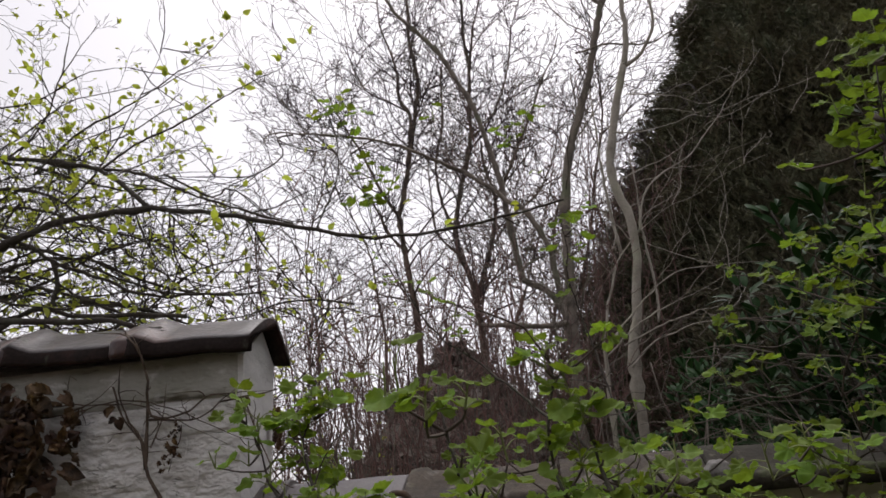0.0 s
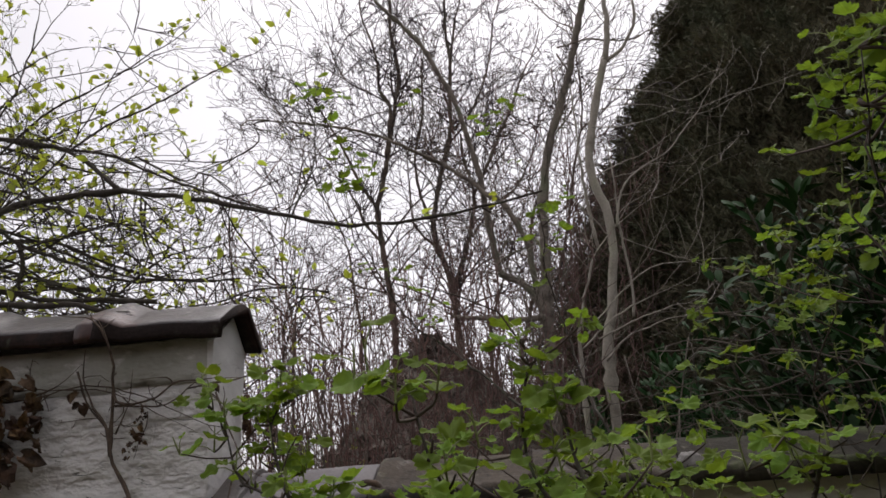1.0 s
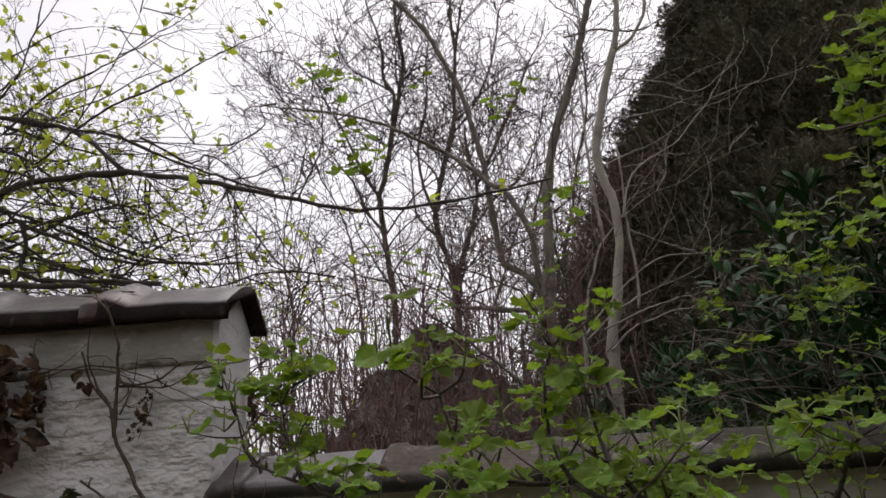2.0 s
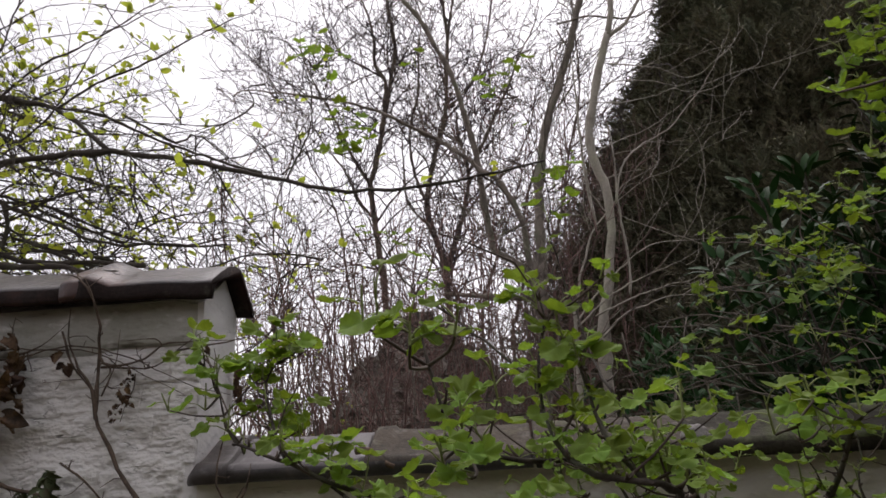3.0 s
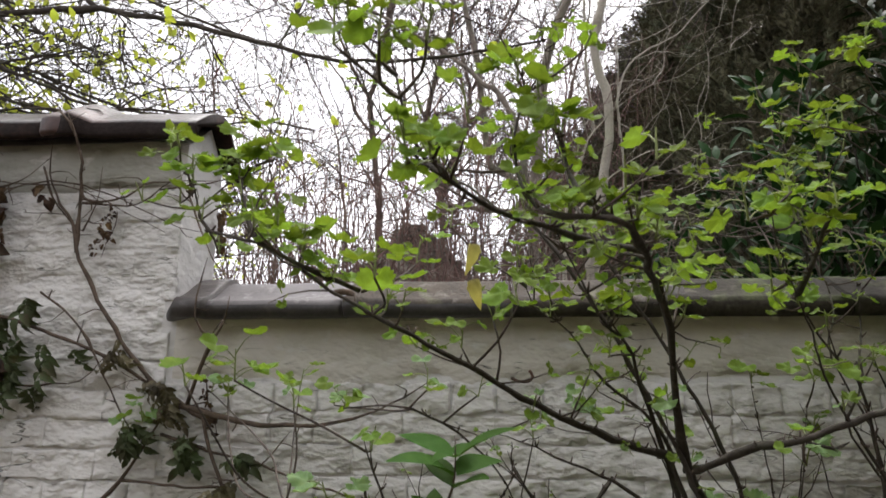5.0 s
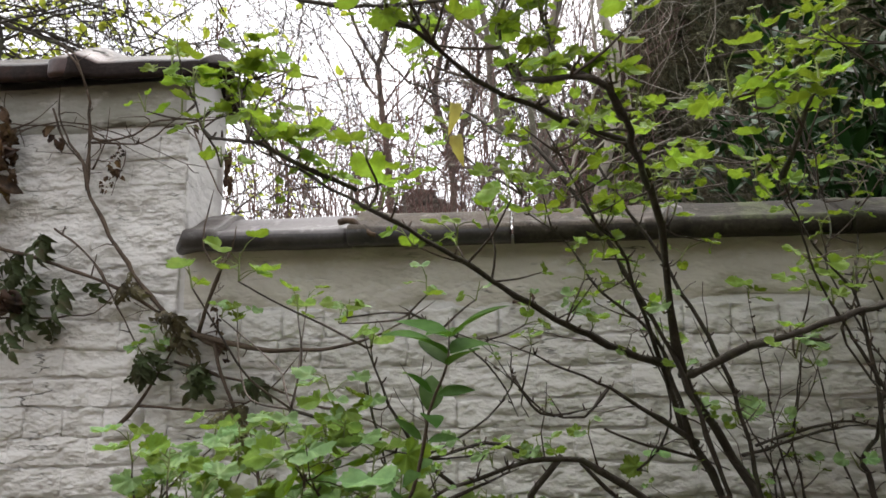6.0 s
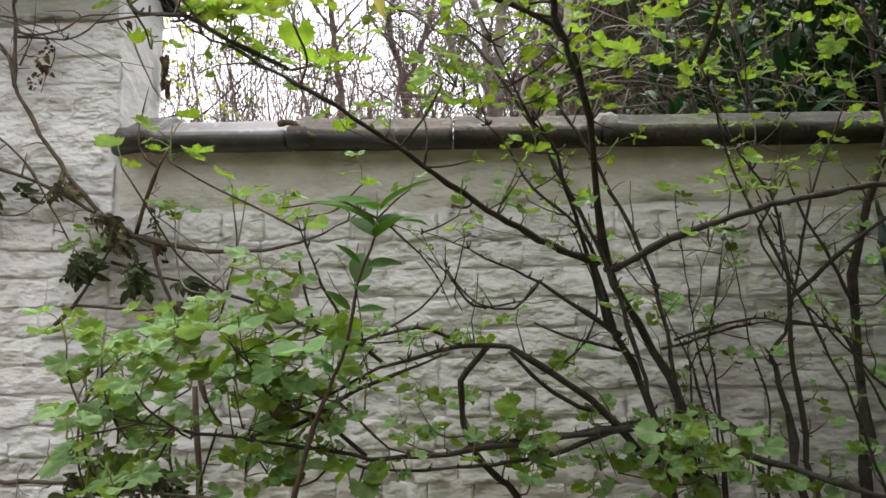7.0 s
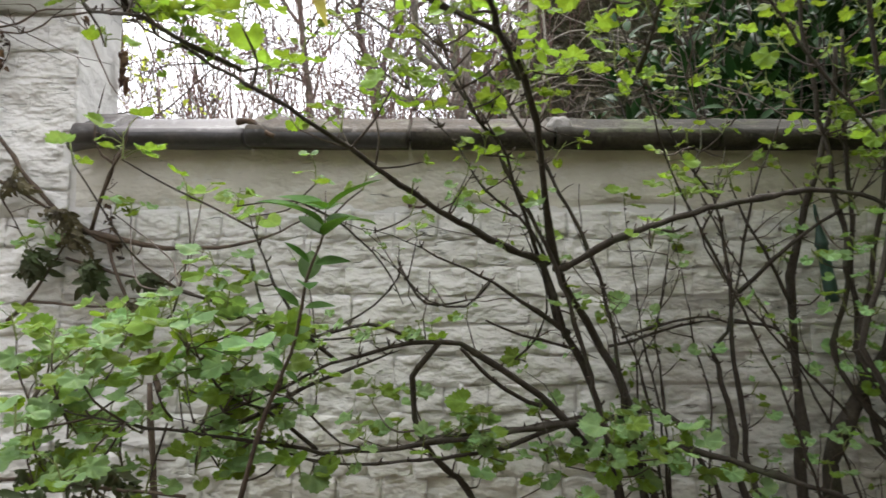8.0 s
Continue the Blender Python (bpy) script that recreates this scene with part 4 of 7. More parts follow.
stem(currant, [(1.53, -0.14, 0.45), (1.52, -0.08, 1.07), (1.51, -0.07, 1.26), (1.54, -0.06, 1.42), (1.58, -0.08, 1.51)], 0.0045, 0.0018, leafy=3)
stem(currant, [(1.53, -0.14, 0.45), (1.63, -0.09, 1.04), (1.60, -0.07, 1.26), (1.58, -0.06, 1.44), (1.54, -0.08, 1.54)], 0.0045, 0.0018, leafy=3)
stem(currant, [(1.53, -0.14, 0.45), (1.45, -0.09, 1.12), (1.50, -0.08, 1.26), (1.53, -0.07, 1.37), (1.55, -0.09, 1.53)], 0.0045, 0.0018, leafy=3)

# branches that reach towards the viewer and above the wall
stem(currant, [(1.10, -0.74, 1.67), (1.03, -0.98, 1.69), (0.99, -1.05, 1.70), (0.94, -1.03, 1.71), (0.90, -0.98, 1.75), (0.89, -0.95, 1.83), (0.91, -0.92, 1.91), (0.90, -0.90, 1.96)], 0.005, 0.0021, leafy=5)
stem(currant, [(0.99, -1.05, 1.70), (0.96, -1.00, 1.75), (0.95, -0.96, 1.81), (0.94, -0.94, 1.86)], 0.0034, 0.0017, leafy=4)
stem(currant, [(0.66, -0.72, 1.69), (0.58, -0.76, 1.72), (0.52, -0.78, 1.75), (0.42, -0.72, 1.79), (0.37, -0.68, 1.84), (0.34, -0.66, 1.91), (0.30, -0.65, 1.95)], 0.0042, 0.0017, leafy=5)
stem(currant, [(0.52, -0.78, 1.75), (0.47, -0.72, 1.82), (0.44, -0.67, 1.89), (0.45, -0.64, 1.93)], 0.0034, 0.0017, leafy=9)
stem(currant, [(1.38, -0.20, 0.90), (1.22, -0.35, 1.40), (0.98, -0.40, 1.83), (0.86, -0.25, 1.97), (0.72, -0.10, 2.12), (0.58, 0.00, 2.26), (0.48, 0.06, 2.45), (0.40, 0.10, 2.63), (0.36, 0.10, 2.80), (0.32, 0.08, 2.96), (0.29, 0.06, 3.09)], 0.005, 0.0017, leafy=3)
stem(currant, [(1.42, -0.15, 0.95), (1.32, -0.28, 1.40), (1.09, -0.35, 1.82), (1.05, -0.20, 1.98), (1.02, -0.10, 2.16), (0.99, -0.05, 2.34), (1.00, -0.03, 2.48), (0.97, -0.02, 2.67), (0.92, 0.00, 2.87)], 0.005, 0.0017, leafy=3)
cluster(currant, (0.29, -0.50, 1.21), 7, 0.063)
cluster(currant, (0.24, -0.50, 1.17), 7, 0.057)
cluster(currant, (0.38, -0.50, 1.22), 8, 0.060)
cluster(currant, (0.44, -0.52, 1.18), 8, 0.061)
cluster(currant, (0.58, -0.68, 1.24), 8, 0.077)
cluster(currant, (0.63, -0.66, 1.30), 7, 0.061)
cluster(currant, (0.61, -0.64, 1.36), 6, 0.057)
cluster(currant, (0.68, -0.68, 1.23), 8, 0.077)
cluster(currant, (0.56, -0.62, 1.18), 7, 0.061)
cluster(currant, (0.40, -0.50, 1.27), 6, 0.057)
cluster(currant, (0.21, -0.52, 1.26), 6, 0.061)
cluster(currant, (0.67, -0.55, 1.10), 7, 0.051)
cluster(currant, (0.57, -0.60, 1.04), 7, 0.066)
cluster(currant, (0.49, -0.60, 1.01), 5, 0.051)
cluster(currant, (0.71, -0.60, 1.21), 6, 0.061)
cluster(currant, (0.36, -0.55, 1.15), 6, 0.057)
cluster(currant, (0.82, -0.16, 1.11), 6, 0.067)
cluster(currant, (0.92, -0.16, 1.10), 5, 0.062)
cluster(currant, (0.79, -0.20, 1.04), 5, 0.056)
cluster(currant, (0.88, -0.20, 1.03), 4, 0.056)
cluster(currant, (1.07, -0.14, 0.94), 5, 0.078)
cluster(currant, (1.18, -0.10, 1.20), 4, 0.062)
cluster(currant, (1.36, -0.20, 1.06), 7, 0.062)
cluster(currant, (1.43, -0.20, 1.06), 6, 0.062)
cluster(currant, (1.43, -0.24, 0.98), 8, 0.067)
cluster(currant, (1.33, -0.20, 0.97), 7, 0.062)
cluster(currant, (1.49, -0.22, 1.01), 6, 0.062)
cluster(currant, (1.52, -0.22, 0.96), 6, 0.067)
cluster(currant, (1.26, -0.18, 0.97), 5, 0.062)
cluster(currant, (1.35, -0.22, 1.31), 5, 0.056)
cluster(currant, (1.27, -0.24, 1.31), 4, 0.056)
cluster(currant, (1.37, -0.50, 1.43), 4, 0.050)
cluster(currant, (1.51, -0.24, 1.58), 6, 0.056)
cluster(currant, (1.18, -0.40, 1.52), 4, 0.056)
cluster(currant, (0.74, -0.50, 1.55), 5, 0.045)
cluster(currant, (0.58, -0.45, 1.52), 5, 0.039)
cluster(currant, (0.45, -0.66, 1.56), 6, 0.055)
cluster(currant, (0.50, -0.50, 1.52), 4, 0.040)
cluster(currant, (0.37, -0.66, 1.55), 2, 0.050)
cluster(currant, (0.83, -0.50, 1.54), 2, 0.040)
cluster(currant, (1.03, -0.45, 1.58), 4, 0.040)
cluster(currant, (0.89, -0.40, 1.26), 4, 0.035)
cluster(currant, (0.80, -0.40, 1.26), 3, 0.035)
cluster(currant, (0.71, -1.12, 1.87), 2, 0.047)
cluster(currant, (0.77, -1.19, 1.83), 10, 0.035)
cluster(currant, (0.81, -1.17, 1.84), 6, 0.035)
cluster(currant, (0.80, -1.20, 1.71), 8, 0.035)
cluster(currant, (0.82, -1.20, 1.71), 5, 0.028)
cluster(currant, (0.90, -0.93, 1.92), 8, 0.046)
cluster(currant, (0.93, -0.93, 1.88), 7, 0.046)
cluster(currant, (0.95, -0.95, 1.84), 5, 0.042)
cluster(currant, (0.89, -0.96, 1.81), 5, 0.039)
cluster(currant, (0.93, -0.96, 1.78), 7, 0.040)
cluster(currant, (0.91, -0.98, 1.74), 5, 0.039)
cluster(currant, (0.95, -1.02, 1.71), 7, 0.039)
cluster(currant, (0.99, -1.03, 1.72), 5, 0.035)
cluster(currant, (1.02, -1.02, 1.71), 8, 0.035)
cluster(currant, (1.05, -0.96, 1.70), 7, 0.035)
cluster(currant, (1.02, -0.90, 1.70), 5, 0.035)
cluster(currant, (0.53, -0.77, 1.75), 4, 0.045)
cluster(currant, (0.58, -0.76, 1.74), 4, 0.050)
cluster(currant, (0.72, -0.92, 1.67), 5, 0.055)
cluster(currant, (0.43, -0.66, 1.90), 7, 0.052)
cluster(currant, (0.47, -0.64, 1.94), 4, 0.045)
cluster(currant, (0.30, -0.65, 1.95), 4, 0.058)
cluster(currant, (0.34, -0.66, 1.91), 3, 0.045)
cluster(currant, (0.34, -0.68, 1.85), 3, 0.050)
cluster(currant, (0.39, -0.70, 1.81), 4, 0.050)
cluster(currant, (0.38, -0.60, 1.78), 3, 0.045)
cluster(currant, (0.90, -0.70, 1.67), 4, 0.050)
cluster(currant, (1.11, -0.74, 1.68), 4, 0.045)
cluster(currant, (0.29, 0.06, 3.08), 5, 0.085)
cluster(currant, (0.34, 0.08, 3.03), 4, 0.075)
cluster(currant, (0.38, 0.10, 2.80), 6, 0.085)
cluster(currant, (0.44, 0.10, 2.73), 4, 0.075)
cluster(currant, (0.34, 0.10, 2.74), 3, 0.060)
cluster(currant, (0.63, 0.05, 2.99), 2, 0.060)
cluster(currant, (0.92, 0.00, 2.86), 5, 0.085)
cluster(currant, (0.86, 0.00, 2.83), 3, 0.070)
cluster(currant, (1.02, -0.03, 2.48), 4, 0.070)
cluster(currant, (0.99, -0.05, 2.38), 4, 0.070)
cluster(currant, (1.04, -0.03, 2.51), 3, 0.060)
cluster(currant, (0.59, 0.00, 2.33), 3, 0.065)
cluster(currant, (0.66, -0.05, 2.26), 3, 0.060)
cluster(currant, (0.44, -0.62, 1.94), 6, 0.058)
cluster(currant, (0.40, -0.64, 1.90), 4, 0.055)
cluster(currant, (0.35, -0.66, 1.89), 5, 0.058)
cluster(currant, (0.48, -0.60, 1.96), 4, 0.050)
cluster(currant, (0.26, -0.50, 1.10), 5, 0.050)
cluster(currant, (0.35, -0.50, 1.08), 5, 0.050)
cluster(currant, (0.62, -0.55, 1.07), 5, 0.060)
cluster(currant, (0.73, -0.50, 1.00), 5, 0.060)
cluster(currant, (0.64, -0.55, 1.02), 6, 0.065)
cluster(currant, (0.52, -0.60, 1.30), 4, 0.060)
cluster(currant, (0.66, -0.60, 1.17), 5, 0.060)
cluster(currant, (0.75, -0.50, 1.16), 4, 0.050)
cluster(currant, (1.20, -0.20, 0.93), 5, 0.055)
cluster(currant, (1.40, -0.22, 0.93), 6, 0.060)
cluster(currant, (1.58, -0.20, 0.93), 5, 0.060)
cluster(currant, (1.67, -0.20, 0.91), 5, 0.060)
cluster(currant, (1.09, -0.60, 1.76), 5, 0.055)
cluster(currant, (1.00, -0.60, 1.77), 5, 0.055)
cluster(currant, (0.90, -0.60, 1.73), 5, 0.055)
cluster(currant, (0.86, -0.60, 1.66), 5, 0.055)
cluster(currant, (0.70, -0.72, 1.66), 5, 0.055)
cluster(currant, (0.73, -0.60, 1.76), 5, 0.050)
cluster(currant, (0.78, -0.50, 1.85), 5, 0.050)
cluster(currant, (0.92, -0.60, 1.83), 6, 0.060)
cluster(currant, (1.17, -0.50, 1.85), 6, 0.060)
cluster(currant, (1.25, -0.40, 1.82), 5, 0.055)
cluster(currant, (1.08, -0.55, 1.71), 5, 0.055)
cluster(currant, (0.96, -0.50, 1.68), 5, 0.055)
cluster(currant, (0.57, -0.72, 1.73), 6, 0.055)
cluster(currant, (0.62, -0.74, 1.70), 4, 0.050)
cluster(currant, (0.51, -0.68, 1.81), 5, 0.055)
cluster(currant, (0.81, -0.65, 1.61), 4, 0.050)
cluster(currant, (1.06, -0.50, 1.61), 4, 0.045)
cluster(currant, (1.19, -0.50, 1.73), 5, 0.050)
cluster(currant, (-0.01, -0.07, 1.49), 5, 0.050)
cluster(currant, (-0.06, -0.07, 1.47), 4, 0.045)
cluster(currant, (0.22, -0.12, 1.55), 5, 0.050)
cluster(currant, (0.18, -0.12, 1.56), 4, 0.045)
cluster(currant, (0.42, -0.20, 1.57), 4, 0.045)
cluster(currant, (0.51, -0.25, 1.53), 4, 0.040)

# currant leaves on the shoots further along the wall
stem(currant_two, [(2.02, -0.10, 0.00), (1.95, -0.09, 0.50), (1.70, -0.08, 0.88), (1.69, -0.07, 1.02), (1.67, -0.06, 1.15), (1.66, -0.06, 1.20), (1.65, -0.06, 1.23), (1.69, -0.07, 1.27), (1.70, -0.08, 1.34), (1.71, -0.12, 1.49), (1.74, -0.18, 1.66), (1.76, -0.25, 1.77), (1.77, -0.28, 1.87)], 0.0125, 0.003, leafy=6)
stem(currant_two, [(2.05, -0.10, 0.00), (1.98, -0.09, 0.50), (1.74, -0.08, 0.88), (1.71, -0.08, 1.04), (1.69, -0.09, 1.20), (1.68, -0.12, 1.31), (1.65, -0.16, 1.47), (1.60, -0.22, 1.58), (1.51, -0.28, 1.67), (1.45, -0.32, 1.75), (1.41, -0.36, 1.84)], 0.012, 0.003, leafy=6)
stem(currant_two, [(2.08, -0.12, 0.00), (2.00, -0.11, 0.50), (1.83, -0.10, 0.86), (1.85, -0.10, 1.04), (1.83, -0.10, 1.31), (1.84, -0.12, 1.49), (1.86, -0.20, 1.65), (1.86, -0.28, 1.79), (1.85, -0.32, 1.90)], 0.017, 0.004, leafy=6)
stem(currant_two, [(2.14, -0.12, 0.00), (2.08, -0.12, 0.50), (1.89, -0.12, 0.87), (1.91, -0.14, 1.04), (1.96, -0.16, 1.14), (2.04, -0.20, 1.31), (2.07, -0.25, 1.49)], 0.024, 0.012, leafy=3)
stem(currant_two, [(1.82, -0.12, 1.34), (1.75, -0.14, 1.47), (1.69, -0.16, 1.57), (1.65, -0.20, 1.64)], 0.005, 0.0021, leafy=4)
stem(currant_two, [(1.69, -0.10, 1.30), (1.78, -0.12, 1.28), (1.83, -0.11, 1.20), (1.84, -0.10, 1.03)], 0.0042, 0.0025, leafy=2)
stem(currant_two, [(1.70, -0.08, 1.36), (1.80, -0.18, 1.48), (1.87, -0.24, 1.54), (1.96, -0.30, 1.63)], 0.0059, 0.0034, leafy=4)
stem(currant_two, [(1.41, -0.12, 1.26), (1.54, -0.10, 1.30), (1.63, -0.09, 1.31), (1.70, -0.08, 1.29)], 0.0034, 0.0025)
stem(currant_two, [(2.00, -0.14, 0.00), (1.88, -0.18, 0.70), (1.68, -0.34, 1.15), (1.44, -0.50, 1.52), (1.34, -0.66, 1.61), (1.28, -0.76, 1.67), (1.23, -0.84, 1.72), (1.22, -0.86, 1.76)], 0.005, 0.0021, leafy=4)
stem(currant_two, [(1.28, -0.76, 1.67), (1.29, -0.82, 1.72), (1.30, -0.84, 1.76), (1.33, -0.86, 1.78)], 0.0042, 0.0021, leafy=4)
stem(currant_two, [(2.15, -0.12, 0.00), (2.10, -0.15, 0.80), (1.63, -0.18, 1.41), (1.62, -0.20, 1.58), (1.74, 0.00, 1.82), (1.76, 0.10, 2.02), (1.75, 0.12, 2.18), (1.74, 0.12, 2.32)], 0.005, 0.0017, leafy=4)
stem(currant_two, [(2.10, -0.12, 0.00), (1.95, -0.13, 0.90), (1.62, -0.13, 1.58), (1.63, -0.10, 1.76), (1.64, 0.05, 2.01), (1.64, 0.10, 2.18), (1.64, 0.10, 2.30)], 0.0042, 0.0017, leafy=4)
stem(currant_two, [(2.30, -0.20, 0.00), (2.20, -0.30, 0.80), (1.95, -0.50, 1.40), (1.51, -0.70, 1.85), (1.42, -0.95, 2.01), (1.34, -1.10, 2.07), (1.30, -1.20, 2.10), (1.30, -1.22, 2.16)], 0.005, 0.0025, leafy=5)
cluster(currant_two, (1.19, -0.86, 1.75), 4, 0.056)
cluster(currant_two, (1.28, -0.83, 1.73), 5, 0.052)
cluster(currant_two, (1.25, -0.85, 1.79), 4, 0.040)
cluster(currant_two, (1.31, -0.84, 1.77), 4, 0.044)
cluster(currant_two, (1.24, -0.78, 1.67), 4, 0.045)
cluster(currant_two, (1.28, -0.76, 1.66), 4, 0.040)
cluster(currant_two, (1.54, 0.40, 2.43), 4, 0.048)
cluster(currant_two, (1.50, 0.40, 2.28), 4, 0.048)
cluster(currant_two, (1.64, 0.10, 2.28), 7, 0.052)
cluster(currant_two, (1.76, 0.10, 2.32), 6, 0.048)
cluster(currant_two, (1.70, 0.10, 2.18), 5, 0.048)
cluster(currant_two, (1.77, 0.10, 2.26), 5, 0.048)
cluster(currant_two, (1.51, -0.60, 2.13), 5, 0.048)
cluster(currant_two, (1.62, 0.00, 2.10), 5, 0.048)
cluster(currant_two, (1.33, -1.22, 2.15), 8, 0.037)
cluster(currant_two, (1.35, -1.20, 2.11), 8, 0.037)
cluster(currant_two, (1.38, -1.20, 2.19), 7, 0.037)
cluster(currant_two, (1.35, -1.15, 2.12), 5, 0.030)
cluster(currant_two, (1.38, -1.20, 2.22), 5, 0.030)
cluster(currant_two, (1.36, -1.20, 2.14), 7, 0.037)
cluster(currant_two, (1.35, -1.20, 2.08), 7, 0.037)
cluster(currant_two, (1.43, -1.00, 2.12), 6, 0.036)
cluster(currant_two, (1.48, -0.80, 2.05), 5, 0.039)
cluster(currant_two, (1.47, -0.90, 2.07), 5, 0.039)
cluster(currant_two, (1.65, 0.10, 2.24), 4, 0.052)
cluster(currant_two, (1.66, 0.10, 2.17), 4, 0.048)
cluster(currant_two, (1.48, 0.30, 2.18), 4, 0.052)
cluster(currant_two, (1.41, 0.20, 2.04), 4, 0.048)
cluster(currant_two, (1.76, 0.20, 2.45), 4, 0.048)
cluster(currant_two, (1.65, -0.20, 2.10), 5, 0.048)
cluster(currant_two, (1.88, -0.20, 1.01), 5, 0.048)
cluster(currant_two, (1.80, -0.18, 1.01), 4, 0.044)
cluster(currant_two, (1.88, -0.30, 1.44), 5, 0.044)
cluster(currant_two, (1.91, -0.30, 1.36), 4, 0.048)
cluster(currant_two, (1.84, -0.22, 1.36), 3, 0.044)
cluster(currant_two, (1.80, -0.15, 1.26), 3, 0.040)
cluster(currant_two, (1.85, -0.20, 0.95), 4, 0.048)
cluster(currant_two, (1.40, -0.20, 2.01), 4, 0.056)
cluster(currant_two, (1.55, -0.20, 1.98), 5, 0.048)
cluster(currant_two, (1.73, -0.10, 2.01), 5, 0.048)
cluster(currant_two, (1.84, -0.10, 2.00), 5, 0.048)
cluster(currant_two, (1.89, -0.30, 1.85), 5, 0.052)
cluster(currant_two, (1.65, -0.10, 1.89), 4, 0.048)
cluster(currant_two, (1.76, -0.10, 1.87), 4, 0.048)
cluster(currant_two, (1.86, -0.15, 1.75), 5, 0.048)
cluster(currant_two, (1.91, -0.25, 1.71), 4, 0.048)
cluster(currant_two, (1.80, -0.15, 1.66), 3, 0.040)
cluster(currant_two, (1.94, -0.30, 1.76), 4, 0.048)
# the climbing shoot high beside the viewer
stem(currant_two, [(2.30, -0.20, 0.00), (2.15, -0.40, 1.00), (1.85, -0.58, 1.75), (1.55, -0.62, 2.25), (1.59, -0.62, 2.37), (1.64, -0.62, 2.49), (1.68, -0.62, 2.61)], 0.006, 0.002)
cluster(currant_two, (1.66, -0.62, 2.59), 4, 0.056)
cluster(currant_two, (1.61, -0.62, 2.55), 4, 0.061)
cluster(currant_two, (1.67, -0.62, 2.52), 4, 0.058)
cluster(currant_two, (1.58, -0.62, 2.49), 4, 0.062)
cluster(currant_two, (1.60, -0.62, 2.45), 4, 0.062)
cluster(currant_two, (1.64, -0.62, 2.43), 4, 0.053)
cluster(currant_two, (1.54, -0.62, 2.43), 4, 0.052)
cluster(currant_two, (1.60, -0.62, 2.37), 4, 0.065)
cluster(currant_two, (1.56, -0.62, 2.36), 4, 0.056)
cluster(currant_two, (1.62, -0.62, 2.34), 4, 0.056)
cluster(currant_two, (1.70, -0.62, 2.58), 4, 0.068)
cluster(currant_two, (1.62, -0.62, 2.51), 4, 0.060)
cluster(currant_two, (1.59, -0.62, 2.28), 4, 0.065)
cluster(currant_two, (1.54, -0.62, 2.25), 4, 0.060)
cluster(currant_two, (1.60, -0.62, 2.23), 4, 0.062)

# the dense bush further right
stem(currant_three, [(2.50, -0.18, 0.00), (2.50, -0.18, 0.60), (1.93, -0.18, 1.13), (1.91, -0.21, 1.39), (1.87, -0.24, 1.64), (1.81, -0.28, 1.87), (1.77, -0.33, 2.08)], 0.01, 0.004, leafy=4)
stem(currant_three, [(2.55, -0.23, 0.00), (2.52, -0.23, 0.60), (1.96, -0.23, 1.13), (1.93, -0.26, 1.38), (1.96, -0.29, 1.63), (1.97, -0.33, 1.85), (1.98, -0.38, 2.06)], 0.013, 0.004, leafy=4)
stem(currant_three, [(2.60, -0.28, 0.00), (2.54, -0.28, 0.60), (1.98, -0.28, 1.14), (1.96, -0.31, 1.38), (1.94, -0.34, 1.62), (1.90, -0.38, 1.83), (1.86, -0.43, 2.03)], 0.016, 0.004, leafy=4)
stem(currant_three, [(2.75, -0.33, 0.00), (2.66, -0.33, 0.60), (2.01, -0.33, 1.14), (1.98, -0.36, 1.38), (2.01, -0.39, 1.61), (2.04, -0.43, 1.81), (2.04, -0.48, 2.00)], 0.01, 0.004, leafy=4)
stem(currant_three, [(2.80, -0.18, 0.00), (2.78, -0.18, 0.60), (2.19, -0.18, 1.13), (2.17, -0.21, 1.39), (2.13, -0.24, 1.64), (2.07, -0.28, 1.87), (2.02, -0.33, 2.08)], 0.013, 0.004, leafy=4)
stem(currant_three, [(2.70, -0.23, 0.00), (2.65, -0.23, 0.60), (2.05, -0.23, 1.13), (2.03, -0.26, 1.38), (2.06, -0.29, 1.63), (2.07, -0.33, 1.85), (2.07, -0.38, 2.06)], 0.016, 0.004, leafy=4)
stem(currant_three, [(2.90, -0.28, 0.00), (2.82, -0.28, 0.60), (2.19, -0.28, 1.14), (2.16, -0.31, 1.38), (2.15, -0.34, 1.62), (2.10, -0.38, 1.83), (2.06, -0.43, 2.03)], 0.01, 0.004, leafy=4)
stem(currant_three, [(2.65, -0.33, 0.00), (2.64, -0.33, 0.60), (1.91, -0.33, 1.14), (1.89, -0.36, 1.38), (1.92, -0.39, 1.61), (1.94, -0.43, 1.81), (1.95, -0.48, 2.00)], 0.013, 0.004, leafy=4)
cluster(currant_three, (1.92, -0.30, 1.63), 6, 0.048)
cluster(currant_three, (1.90, -0.28, 1.53), 5, 0.048)
cluster(currant_three, (1.92, -0.35, 1.83), 6, 0.048)
cluster(currant_three, (1.91, -0.25, 1.23), 5, 0.048)
cluster(currant_three, (1.93, -0.25, 1.14), 5, 0.048)
cluster(currant_three, (1.89, -0.30, 1.76), 5, 0.048)
cluster(currant_three, (1.93, -0.35, 1.96), 5, 0.048)
cluster(currant_three, (1.88, -0.25, 1.31), 4, 0.048)
cluster(currant_three, (1.93, -0.28, 1.43), 5, 0.048)

for k in range(9):
    x = 1.98 + 0.055 * k
    stem(currant_three, [(x + 0.4, -0.2 - 0.03 * k, 0), (x + 0.25, -0.22, 0.6), (x, -0.16 - 0.05 * (k % 3), 1.05), (x + 0.05 * (k % 3) - 0.05, -0.2 - 0.05 * (k % 2), 1.45), (x - 0.10 + 0.08 * (k % 4), -0.30, 1.95)], 0.010 + 0.003 * (k % 3), 0.004, leafy=5)
